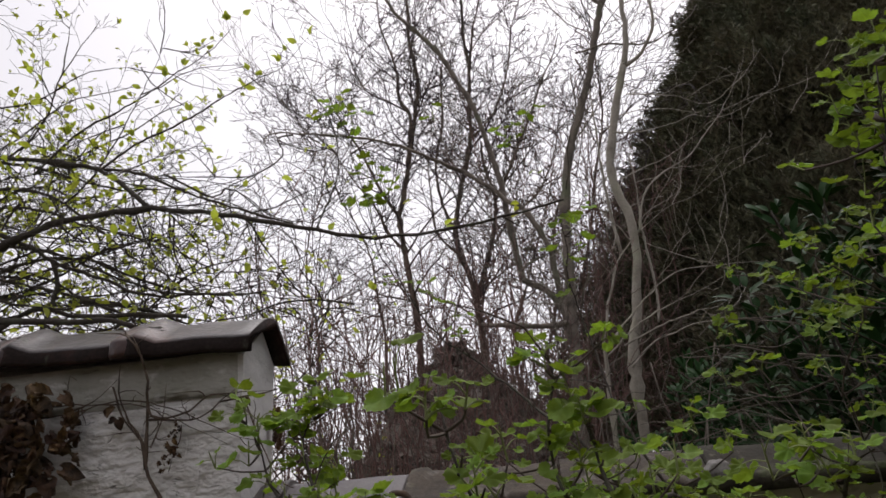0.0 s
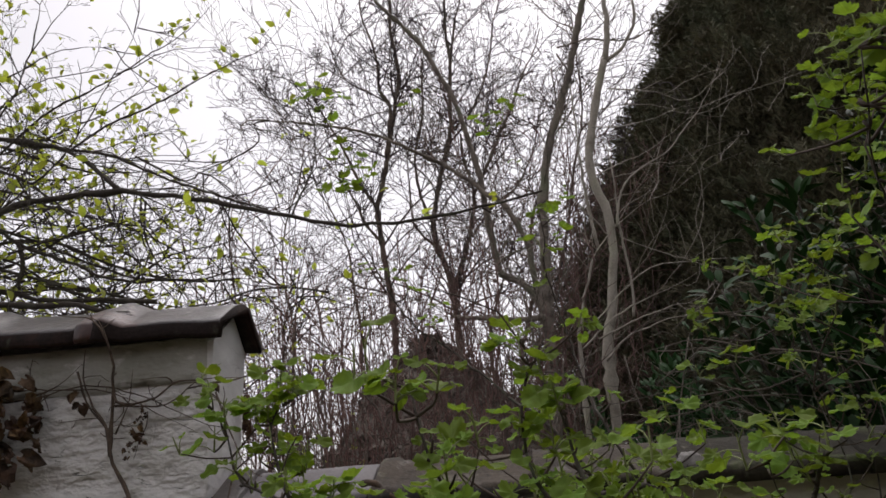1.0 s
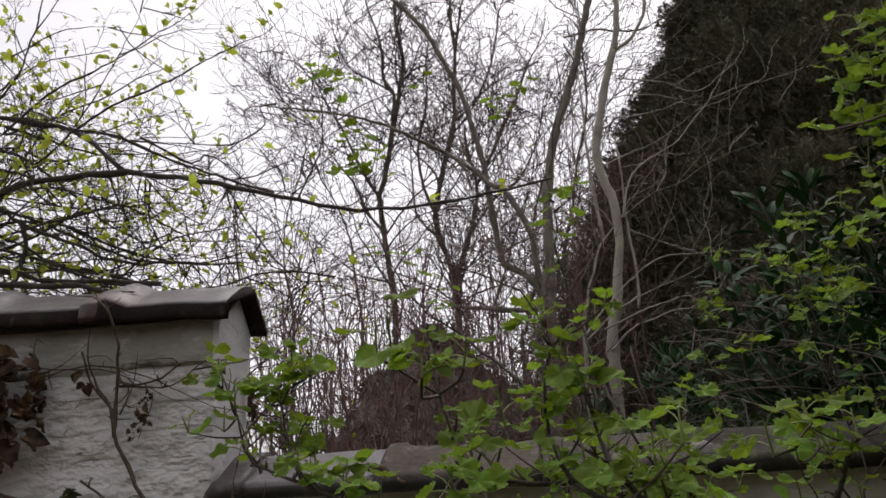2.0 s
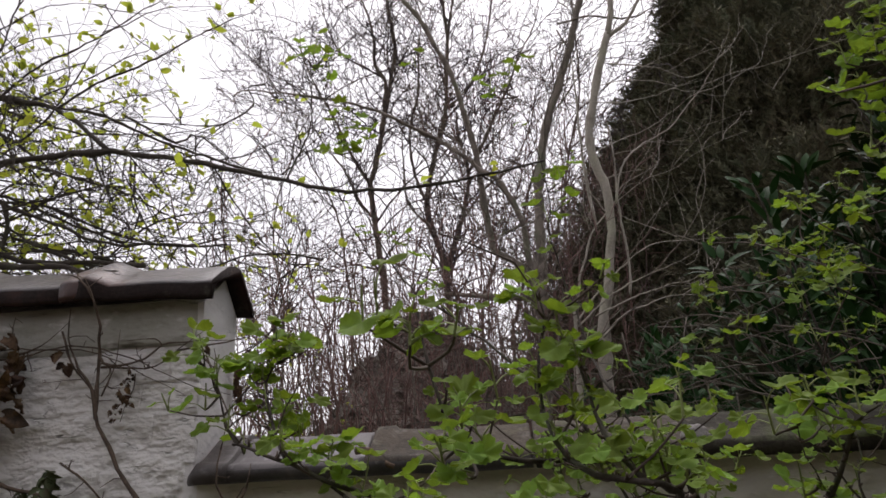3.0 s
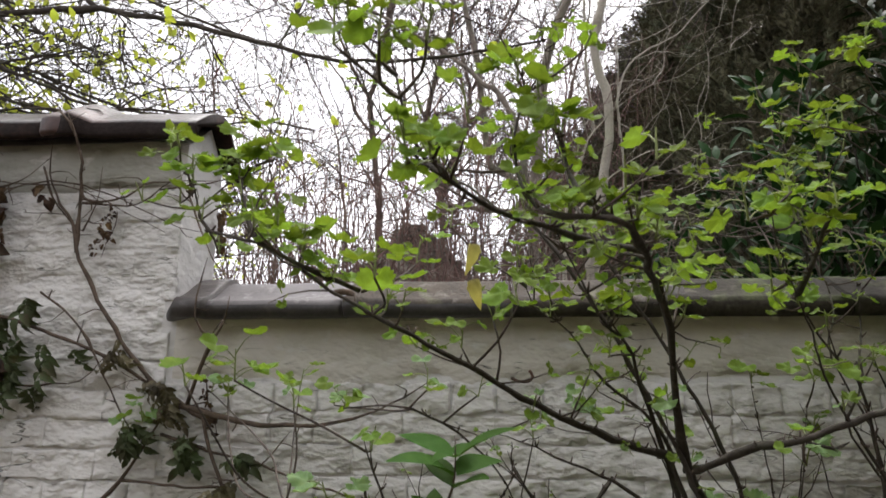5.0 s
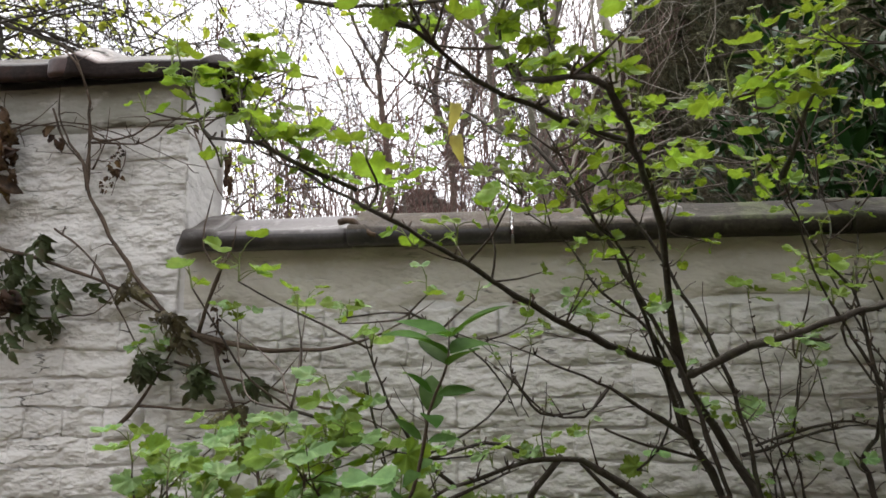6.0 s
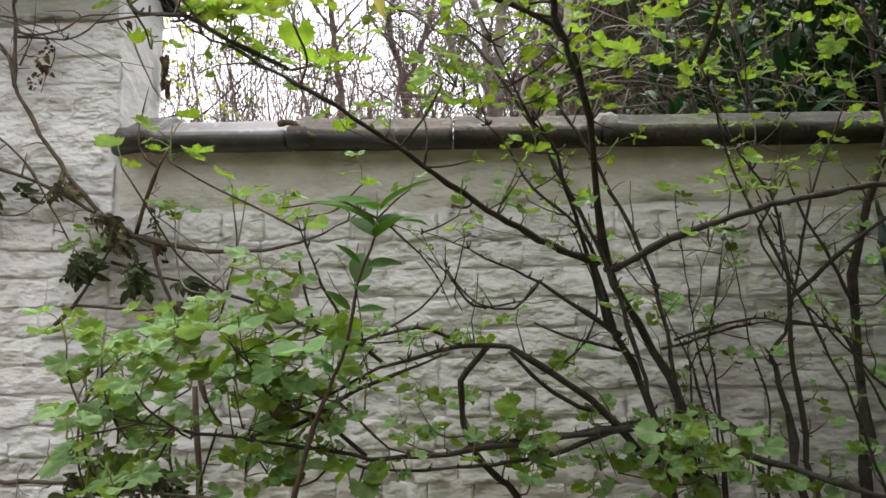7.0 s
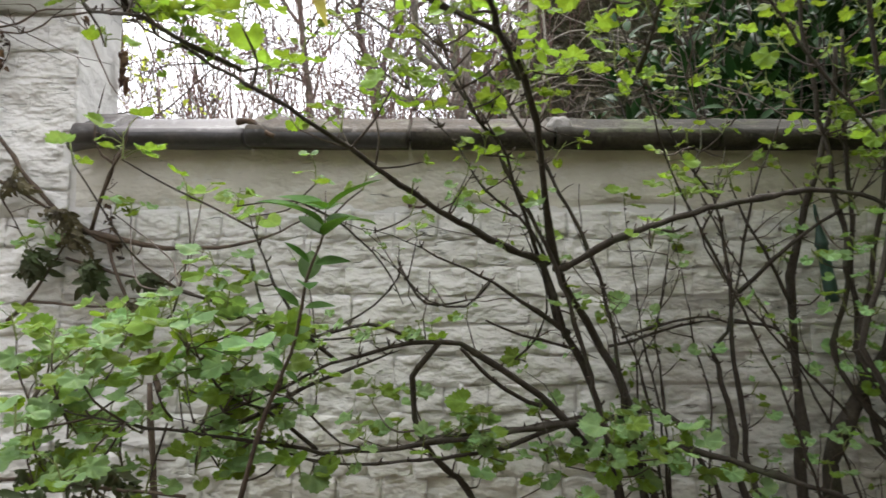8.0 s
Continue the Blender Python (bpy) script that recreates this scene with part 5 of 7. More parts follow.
# extra leaf mass, mostly out of view, added to shade the wall
for k in range(45):
    cluster(currant_three, (rng.uniform(1.95, 2.7), rng.uniform(-0.6, -0.12), rng.uniform(1.35, 2.1)), 5, rng.uniform(0.040, 0.055))

# the dense bush carried on out of view, added to shade the wall
for k in range(16):
    x, y = 2.46 + 0.016 * k, -0.35 - 0.22 * (k % 5)
    stem(currant_three, [(x + 0.1, y, 0), (x + 0.05, y - 0.03, 0.9), (x, y, 1.7), (x - 0.08 + 0.05 * (k % 4), y - 0.05, 2.6)], 0.011, 0.004, leafy=4)
for k in range(60):
    cluster(currant_three, (rng.uniform(2.3, 2.7), rng.uniform(-1.4, -0.15), rng.uniform(1.1, 2.75)), 6, rng.uniform(0.05, 0.07))

# the privet shoot
stem(privet, [(0.66, -0.66, 1.00), (0.70, -0.69, 1.13), (0.73, -0.70, 1.19), (0.76, -0.73, 1.27), (0.78, -0.76, 1.35), (0.80, -0.78, 1.40), (0.81, -0.79, 1.43), (0.81, -0.79, 1.48)], 0.0042, 0.0018)

# the climber on the tall wall
stem(climber, [(0.16, -0.03, 1.49), (0.10, -0.03, 1.51), (0.05, -0.03, 1.54), (-0.02, -0.03, 1.59), (-0.13, -0.03, 1.72), (-0.21, -0.03, 1.83), (-0.27, -0.03, 1.94), (-0.28, -0.03, 2.08), (-0.27, -0.07, 2.21), (-0.32, -0.10, 2.31), (-0.44, -0.08, 2.34)], 0.0062, 0.0036)
stem(climber, [(0.12, -0.03, 1.52), (0.17, -0.05, 1.39), (0.25, -0.07, 1.25), (0.30, -0.08, 1.11)], 0.0045, 0.004)
stem(climber, [(0.06, -0.03, 1.53), (0.19, -0.04, 1.50), (0.31, -0.05, 1.48), (0.45, -0.06, 1.49), (0.55, -0.08, 1.51), (0.64, -0.10, 1.55), (0.71, -0.13, 1.59)], 0.008, 0.003)
stem(climber, [(-0.27, -0.03, 1.93), (-0.29, -0.03, 2.01), (-0.35, -0.03, 2.10), (-0.38, -0.03, 2.16), (-0.37, -0.05, 2.24)], 0.005, 0.002)
stem(climber, [(-0.28, -0.03, 2.12), (-0.26, -0.04, 2.08), (-0.21, -0.04, 2.07), (-0.14, -0.04, 2.08), (-0.10, -0.03, 2.12), (0.03, -0.05, 2.12), (0.14, -0.07, 2.11)], 0.004, 0.0015)
stem(climber, [(-0.10, -0.03, 2.12), (-0.12, -0.03, 2.14), (-0.20, -0.03, 2.14)], 0.0025, 0.001)
stem(climber, [(-0.91, -0.03, 2.12), (-0.71, -0.03, 2.11), (-0.54, -0.03, 2.11), (-0.45, -0.03, 2.13), (-0.33, -0.03, 2.13), (-0.18, -0.03, 2.09), (-0.02, -0.03, 2.01), (0.11, -0.04, 1.97)], 0.003, 0.0015)
stem(climber, [(0.04, -0.05, 2.08), (0.10, -0.08, 1.97), (0.16, -0.10, 1.87), (0.21, -0.12, 1.84)], 0.003, 0.0015)
stem(climber, [(-0.97, -0.04, 1.88), (-0.69, -0.05, 1.82), (-0.48, -0.05, 1.77), (-0.32, -0.05, 1.72), (-0.16, -0.04, 1.66), (-0.02, -0.03, 1.58)], 0.006, 0.004)
stem(climber, [(-0.81, -0.04, 1.58), (-0.61, -0.04, 1.58), (-0.43, -0.04, 1.58), (-0.31, -0.04, 1.58), (-0.21, -0.03, 1.59), (-0.16, -0.03, 1.64), (-0.13, -0.03, 1.68)], 0.004, 0.002)
stem(climber, [(-0.12, -0.03, 1.30), (-0.07, -0.03, 1.35), (-0.01, -0.03, 1.45), (0.03, -0.03, 1.52)], 0.005, 0.003)
stem(climber, [(-0.07, -0.03, 1.35), (0.07, -0.04, 1.34), (0.19, -0.05, 1.34), (0.29, -0.06, 1.39), (0.36, -0.06, 1.47)], 0.004, 0.002)
stem(climber, [(0.02, -0.03, 1.46), (0.17, -0.04, 1.42), (0.29, -0.05, 1.39), (0.41, -0.07, 1.35), (0.53, -0.10, 1.32), (0.70, -0.15, 1.25)], 0.004, 0.002)
stem(climber, [(-0.55, -0.12, 0.95), (-0.25, -0.17, 0.95), (-0.03, -0.20, 0.95), (0.11, -0.22, 0.95), (0.27, -0.25, 0.94), (0.44, -0.28, 0.93)], 0.005, 0.004)
stem(climber, [(-0.34, -0.05, 1.82), (-0.24, -0.05, 1.75), (-0.17, -0.05, 1.66), (-0.09, -0.03, 1.51), (-0.00, -0.03, 1.41)], 0.003, 0.0015)
stem(climber, [(0.16, -0.10, 1.69), (0.12, -0.12, 1.74), (0.14, -0.12, 1.89)], 0.003, 0.002)
stem(climber, [(0.08, -0.03, 1.53), (0.11, -0.06, 1.59), (0.15, -0.09, 1.66), (0.20, -0.13, 1.73), (0.21, -0.13, 1.79)], 0.005, 0.003)
stem(climber, [(-0.18, -0.01, 2.05), (-0.18, -0.01, 2.01), (-0.20, -0.01, 1.96), (-0.21, -0.01, 1.92)], 0.0015, 0.001)
stem(climber, [(0.12, -0.02, 1.60), (0.13, -0.02, 1.54), (0.15, -0.02, 1.50), (0.16, -0.02, 1.46)], 0.0015, 0.001)
stem(climber, [(-0.97, -0.03, 2.15), (-0.62, -0.03, 2.14), (-0.43, -0.03, 2.13), (-0.28, -0.03, 2.11), (-0.16, -0.03, 2.05), (-0.02, -0.04, 1.98)], 0.0026, 0.0012)
stem(climber, [(-0.27, -0.03, 2.07), (-0.11, -0.04, 2.06), (-0.04, -0.05, 2.10), (0.05, -0.05, 2.16)], 0.0036, 0.0014)
stem(climber, [(-0.05, -0.04, 2.10), (0.10, -0.06, 2.11), (0.25, -0.07, 2.13)], 0.003, 0.0012)
stem(climber, [(-0.40, -0.03, 2.18), (-0.36, -0.03, 2.09), (-0.30, -0.03, 2.02), (-0.26, -0.03, 1.99)], 0.0032, 0.0022)
stem(climber, [(-0.53, -0.03, 2.12), (-0.46, -0.03, 2.14), (-0.38, -0.04, 2.20)], 0.003, 0.0012)
stem(climber, [(-0.26, -0.03, 1.99), (-0.23, -0.03, 2.07), (-0.22, -0.04, 2.17)], 0.0026, 0.0012)

# limbs of the tree that leans over the wall
stem(spring_tree, [(-2.83, 1.00, 2.73), (-2.16, 0.85, 3.03), (-1.61, 0.75, 3.10), (-1.32, 0.70, 3.16), (-1.04, 0.67, 3.16), (-0.77, 0.65, 3.14), (-0.35, 0.63, 3.03), (0.02, 0.61, 2.90), (0.36, 0.61, 2.83), (0.71, 0.61, 2.84), (1.05, 0.63, 2.90)], 0.021, 0.004)
stem(spring_tree, [(-2.50, 0.85, 3.73), (-1.76, 0.80, 3.65), (-1.38, 0.75, 3.53), (-1.13, 0.72, 3.44), (-0.92, 0.69, 3.27), (-0.78, 0.65, 3.14)], 0.013, 0.009)
stem(spring_tree, [(-1.13, 0.72, 3.44), (-0.88, 0.70, 3.36), (-0.63, 0.69, 3.22), (-0.37, 0.68, 3.09), (-0.10, 0.65, 2.97)], 0.007, 0.004)
stem(spring_tree, [(-1.50, 0.75, 3.48), (-1.26, 0.73, 3.67), (-1.01, 0.71, 3.76), (-0.78, 0.70, 3.88), (-0.54, 0.69, 4.02), (-0.39, 0.68, 4.19)], 0.006, 0.002)
stem(spring_tree, [(-1.09, 0.70, 3.42), (-0.92, 0.70, 3.53), (-0.67, 0.70, 3.62), (-0.41, 0.69, 3.74), (-0.17, 0.68, 3.83), (-0.03, 0.67, 3.98)], 0.006, 0.002)
stem(spring_tree, [(-0.76, 0.70, 3.34), (-0.50, 0.70, 3.18), (-0.47, 0.75, 3.24), (-0.36, 0.75, 3.18), (-0.22, 0.75, 3.06), (0.07, 0.75, 2.98)], 0.005, 0.002)
stem(spring_tree, [(-2.08, 1.05, 3.31), (-1.62, 1.05, 3.20), (-1.20, 1.03, 3.00), (-0.87, 1.01, 2.86), (-0.51, 1.00, 2.81), (-0.23, 1.00, 2.80)], 0.01, 0.003)
stem(spring_tree, [(-2.42, 1.35, 3.66), (-2.03, 1.35, 3.79), (-1.67, 1.35, 3.66), (-1.27, 1.35, 3.68), (-0.88, 1.35, 3.53)], 0.008, 0.003)
stem(spring_tree, [(-0.87, 0.95, 3.26), (-0.84, 0.95, 3.04), (-0.75, 0.95, 2.88), (-0.80, 0.95, 2.72)], 0.004, 0.002)
stem(spring_tree, [(-0.30, 1.15, 3.74), (-0.39, 1.15, 3.73), (-0.36, 1.15, 3.62), (-0.52, 1.15, 3.53), (-0.74, 1.15, 3.55), (-1.11, 1.05, 3.57)], 0.004, 0.0025)
stem(spring_tree, [(-1.67, 0.75, 2.61), (-1.38, 0.75, 2.77), (-1.20, 0.75, 2.71), (-0.92, 0.75, 2.69), (-0.57, 0.65, 2.61)], 0.012, 0.008)
stem(spring_tree, [(-2.71, 1.40, 3.07), (-1.97, 1.30, 3.26), (-1.50, 1.20, 3.19), (-1.05, 1.10, 2.97), (-0.68, 1.10, 2.86), (-0.42, 1.10, 2.89)], 0.012, 0.004)
stem(spring_tree, [(-2.35, 1.00, 3.20), (-1.66, 0.90, 2.98), (-1.34, 0.90, 2.88), (-0.90, 0.85, 2.70), (-0.65, 0.80, 2.70)], 0.009, 0.004)
stem(spring_tree, [(-2.42, 1.10, 3.55), (-1.76, 1.00, 3.45), (-1.37, 1.00, 3.29), (-0.92, 0.95, 3.11), (-0.53, 0.90, 2.89), (-0.19, 0.90, 2.88)], 0.008, 0.003)
stem(spring_tree, [(-1.60, 0.80, 3.12), (-1.25, 0.80, 3.40), (-1.09, 0.80, 3.67), (-0.97, 0.80, 3.95), (-0.86, 0.80, 4.26)], 0.005, 0.002)
stem(spring_tree, [(-2.10, 0.90, 4.05), (-1.71, 0.90, 4.05), (-1.39, 0.90, 4.18), (-1.05, 0.90, 4.15)], 0.006, 0.002)
stem(spring_tree, [(-1.93, 0.80, 3.51), (-1.58, 0.80, 3.75), (-1.48, 0.80, 4.12), (-1.47, 0.80, 4.54)], 0.007, 0.003)
stem(spring_tree, [(0.02, 0.60, 2.90), (0.09, 0.70, 3.23), (0.01, 0.80, 3.60), (-0.16, 0.80, 3.80)], 0.004, 0.002)
stem(spring_tree, [(-1.98, 0.85, 3.36), (-1.71, 0.85, 3.22), (-1.51, 0.85, 3.12), (-1.40, 0.85, 3.04), (-1.25, 0.85, 2.97), (-1.09, 0.85, 2.90), (-0.96, 0.85, 2.83), (-0.81, 0.85, 2.79), (-0.64, 0.85, 2.78), (-0.46, 0.85, 2.75), (-0.32, 0.85, 2.75)], 0.011, 0.004)
stem(spring_tree, [(-1.40, 0.85, 3.04), (-1.36, 0.85, 2.92), (-1.38, 0.85, 2.79), (-1.41, 0.85, 2.69)], 0.009, 0.01)
stem(spring_tree, [(-1.57, 0.62, 2.70), (-1.25, 0.62, 2.66), (-1.16, 0.62, 2.65), (-1.03, 0.62, 2.63), (-0.89, 0.62, 2.62), (-0.78, 0.62, 2.58)], 0.015, 0.009)
stem(spring_tree, [(-0.46, 0.70, 2.59), (-0.30, 0.70, 2.60), (-0.19, 0.70, 2.63), (-0.02, 0.70, 2.63), (0.15, 0.70, 2.59)], 0.003, 0.0045)
stem(spring_tree, [(-0.75, 0.80, 3.16), (-0.74, 0.80, 3.00), (-0.69, 0.80, 2.89), (-0.64, 0.80, 2.81)], 0.005, 0.003)
stem(spring_tree, [(-1.94, 0.90, 3.54), (-1.62, 0.90, 3.48), (-1.42, 0.90, 3.37), (-1.15, 0.90, 3.15), (-0.95, 0.90, 2.98), (-0.69, 0.90, 2.87), (-0.55, 0.90, 2.84)], 0.009, 0.003)
stem(spring_tree, [(-1.84, 1.00, 2.94), (-1.55, 1.00, 3.00), (-1.30, 1.00, 3.11), (-1.06, 1.00, 3.16), (-0.82, 1.00, 3.12)], 0.008, 0.003)
stem(spring_tree, [(-1.86, 0.95, 3.11), (-1.54, 0.95, 3.01), (-1.28, 0.95, 2.87), (-1.04, 0.95, 2.79), (-0.79, 0.95, 2.78), (-0.61, 0.95, 2.88)], 0.008, 0.003)
stem(spring_tree, [(-2.15, 1.10, 3.85), (-1.82, 1.10, 3.76), (-1.51, 1.10, 3.63), (-1.26, 1.10, 3.53), (-0.94, 1.10, 3.49), (-0.72, 1.10, 3.38)], 0.01, 0.003)
stem(spring_tree, [(-0.33, 0.70, 3.04), (-0.21, 0.80, 2.82), (-0.08, 0.90, 2.67), (0.12, 0.90, 2.60)], 0.004, 0.002)

# trunks behind the wall
stem(grey_tree, [(1.04, 4.40, -0.03), (1.08, 4.40, 1.45), (1.15, 4.40, 2.91), (1.16, 4.40, 3.38), (1.21, 4.40, 3.88), (1.25, 4.40, 4.41), (1.29, 4.40, 4.71), (1.35, 4.40, 4.99), (1.45, 4.40, 5.30), (1.57, 4.40, 5.62), (1.73, 4.40, 6.06), (1.86, 4.40, 6.53), (1.98, 4.40, 6.93), (2.08, 4.40, 7.39), (2.20, 4.40, 8.57)], 0.0638, 0.0255)
stem(grey_tree, [(1.98, 4.40, 6.94), (1.88, 4.40, 7.07), (1.88, 4.40, 7.43), (1.85, 4.40, 8.20)], 0.0221, 0.0085)
stem(grey_tree, [(2.00, 4.40, 6.97), (2.12, 4.40, 7.06), (2.31, 4.40, 7.30), (2.54, 4.40, 7.80)], 0.0221, 0.0085)
stem(grey_tree, [(1.16, 4.70, 3.40), (1.12, 4.70, 3.72), (1.09, 4.70, 3.98), (1.08, 4.70, 4.18), (0.98, 4.70, 4.47), (0.85, 4.70, 4.74), (0.69, 4.80, 4.90), (0.47, 4.90, 5.18), (0.15, 5.00, 5.47), (-0.18, 4.70, 5.55), (-0.42, 4.70, 5.70), (-0.81, 4.70, 5.86), (-1.21, 4.70, 5.98), (-1.69, 4.70, 6.09), (-1.97, 4.70, 6.13), (-2.07, 4.70, 6.06)], 0.0340, 0.0059)
stem(grey_tree, [(1.18, 4.90, 3.51), (1.06, 4.90, 3.78), (0.92, 4.90, 3.92), (0.77, 4.90, 4.00), (0.75, 4.90, 4.13), (0.73, 4.90, 4.23), (0.69, 4.90, 4.59), (0.64, 4.90, 5.19), (0.57, 4.90, 5.56), (0.47, 4.90, 6.02), (0.39, 4.90, 6.28), (0.21, 4.90, 6.71), (0.04, 4.90, 7.09), (-0.27, 4.90, 7.52), (-0.46, 4.90, 7.79), (-0.69, 4.90, 8.38), (-0.91, 4.90, 9.20)], 0.0391, 0.0119)
stem(grey_tree, [(0.76, 4.80, 4.08), (0.85, 4.80, 4.16), (1.15, 4.80, 4.26), (1.41, 4.80, 4.30)], 0.0119, 0.0051)
stem(grey_tree, [(1.61, 4.40, 6.27), (1.72, 4.40, 5.92), (1.61, 4.40, 5.52), (1.46, 4.40, 5.01)], 0.0085, 0.0034)
stem(grey_tree, [(1.61, 4.30, 6.27), (1.95, 4.30, 6.32), (2.29, 4.30, 6.25), (2.54, 4.30, 6.31), (2.80, 4.30, 6.47), (2.94, 4.30, 6.63)], 0.0110, 0.0051)
stem(grey_tree, [(1.15, 4.30, 3.35), (0.96, 4.30, 3.34), (0.60, 4.30, 3.38), (0.36, 4.30, 3.42), (0.28, 4.30, 3.44)], 0.0255, 0.0153)
stem(pale_tree, [(1.35, 2.30, -0.03), (1.38, 2.30, 1.25), (1.41, 2.30, 2.51), (1.47, 2.30, 2.78), (1.52, 2.30, 3.07), (1.55, 2.30, 3.30), (1.54, 2.30, 3.46), (1.51, 2.30, 3.61), (1.48, 2.30, 3.76), (1.49, 2.30, 3.90), (1.53, 2.30, 4.07), (1.58, 2.30, 4.27), (1.64, 2.30, 4.47), (1.70, 2.30, 4.65)], 0.0340, 0.0255)
stem(pale_tree, [(1.70, 2.30, 4.63), (1.74, 2.30, 4.81), (1.77, 2.30, 5.01), (1.77, 2.30, 5.21), (1.80, 2.30, 5.58), (1.94, 2.30, 6.25)], 0.0204, 0.0085)
stem(pale_tree, [(1.70, 2.30, 4.63), (1.75, 2.30, 4.66), (1.83, 2.30, 4.72), (1.90, 2.30, 4.82), (1.96, 2.30, 4.98), (1.97, 2.30, 5.18), (1.98, 2.30, 5.55)], 0.0145, 0.0059)
stem(pale_tree, [(1.18, 2.10, -0.03), (1.20, 2.10, 1.24), (1.23, 2.10, 2.48), (1.27, 2.10, 2.75), (1.33, 2.10, 2.96), (1.39, 2.10, 3.11), (1.46, 2.10, 3.21), (1.55, 2.10, 3.29), (1.66, 2.10, 3.37), (1.78, 2.10, 3.44), (1.97, 2.10, 3.51), (2.14, 2.10, 3.61), (2.34, 2.10, 3.68), (2.42, 2.10, 3.70)], 0.0300, 0.0020)
stem(pale_tree, [(1.54, 2.00, 3.25), (1.60, 2.00, 3.47), (1.73, 2.00, 3.61), (1.92, 2.00, 3.71), (2.05, 2.00, 3.86), (2.17, 2.00, 3.99), (2.29, 2.00, 4.18), (2.37, 2.00, 4.32), (2.40, 2.00, 4.42)], 0.0062, 0.0019)
stem(pale_tree, [(1.66, 2.20, 4.34), (1.81, 2.20, 4.31), (1.99, 2.20, 4.26), (2.11, 2.20, 4.18), (2.22, 2.20, 4.19), (2.35, 2.20, 4.29), (2.48, 2.20, 4.38), (2.53, 2.20, 4.44)], 0.0046, 0.0014)
stem(pale_tree, [(1.58, 2.20, 4.18), (1.72, 2.20, 4.20), (1.89, 2.20, 4.18), (2.08, 2.20, 4.12), (2.25, 2.20, 4.15)], 0.0037, 0.0012)
stem(pale_tree, [(1.52, 2.20, 4.06), (1.70, 2.20, 4.04), (1.90, 2.20, 4.06), (2.06, 2.20, 4.11), (2.21, 2.20, 4.16)], 0.0043, 0.0012)
stem(pale_tree, [(1.48, 2.10, 3.65), (1.65, 2.10, 3.72), (1.80, 2.10, 3.77), (2.00, 2.10, 3.89), (2.15, 2.10, 4.01)], 0.0037, 0.0012)
stem(pale_tree, [(1.61, 2.30, 3.96), (1.62, 2.30, 3.82), (1.62, 2.30, 3.65), (1.61, 2.30, 3.49), (1.61, 2.30, 3.29), (1.62, 2.30, 3.10), (1.62, 2.30, 2.91), (1.60, 2.30, 2.77)], 0.003, 0.008)
stem(pale_tree, [(1.44, 2.35, 4.51), (1.44, 2.35, 4.21), (1.43, 2.35, 3.92), (1.43, 2.35, 3.66), (1.45, 2.35, 3.37), (1.46, 2.35, 3.25)], 0.004, 0.011)
stem(pale_tree, [(2.56, 2.00, 3.90), (2.62, 2.00, 3.98), (2.69, 2.00, 4.06), (2.72, 2.00, 4.16), (2.73, 2.00, 4.22)], 0.0025, 0.0012)
stem(pale_tree, [(1.24, 2.00, 2.56), (1.36, 2.00, 2.71), (1.54, 2.00, 2.87), (1.72, 2.00, 2.98), (1.95, 2.00, 2.99), (2.17, 2.00, 2.98), (2.26, 2.00, 2.98)], 0.0056, 0.0019)
stem(pale_tree, [(1.23, 1.90, 2.51), (1.44, 1.90, 2.68), (1.64, 1.90, 2.77), (1.83, 1.90, 2.84), (1.98, 1.90, 2.92)], 0.0056, 0.0019)
stem(pale_tree, [(1.34, 1.80, 2.42), (1.46, 1.80, 2.53), (1.62, 1.80, 2.59), (1.75, 1.80, 2.62), (1.89, 1.80, 2.61)], 0.0062, 0.0025)
stem(pale_tree, [(1.33, 1.90, 2.56), (1.52, 1.90, 2.64), (1.72, 1.90, 2.70), (1.88, 1.90, 2.73), (1.99, 1.90, 2.82)], 0.0050, 0.0019)

# the bare tree further off
stem(bare_tree, [(-1.06, 8.50, -0.03), (-1.06, 8.50, 2.35), (-1.06, 8.50, 4.70), (-1.12, 8.50, 5.22), (-1.21, 8.50, 5.97), (-1.27, 8.50, 6.60), (-1.19, 8.50, 6.91), (-1.10, 8.50, 7.36), (-1.02, 8.50, 7.91), (-0.92, 8.50, 8.41), (-0.80, 8.50, 9.11), (-0.82, 8.50, 9.52), (-0.91, 8.50, 10.23), (-0.90, 8.50, 10.96), (-0.91, 8.50, 12.23)], 0.062, 0.022)
stem(bare_tree, [(-1.01, 8.50, 8.05), (-0.98, 8.50, 8.57), (-1.16, 8.50, 8.96), (-1.18, 8.50, 9.51), (-1.30, 8.50, 10.11), (-1.45, 8.50, 10.66), (-1.52, 8.50, 11.63)], 0.034, 0.010)
stem(bare_tree, [(-0.98, 8.50, 8.63), (-1.33, 8.50, 8.92), (-1.80, 8.50, 9.30), (-2.07, 8.50, 9.98), (-2.17, 8.50, 10.65)], 0.017, 0.006)
stem(bare_tree, [(-1.27, 8.50, 6.60), (-1.53, 8.50, 7.06), (-1.73, 8.50, 7.53), (-1.93, 8.50, 8.01), (-2.18, 8.50, 8.51), (-2.50, 8.50, 9.29), (-2.56, 8.50, 9.80)], 0.028, 0.007)
stem(bare_tree, [(-1.21, 8.50, 5.97), (-1.46, 8.50, 6.31), (-1.72, 8.50, 6.92), (-2.08, 8.50, 7.46), (-2.44, 8.50, 8.08), (-2.87, 8.50, 8.43)], 0.021, 0.006)
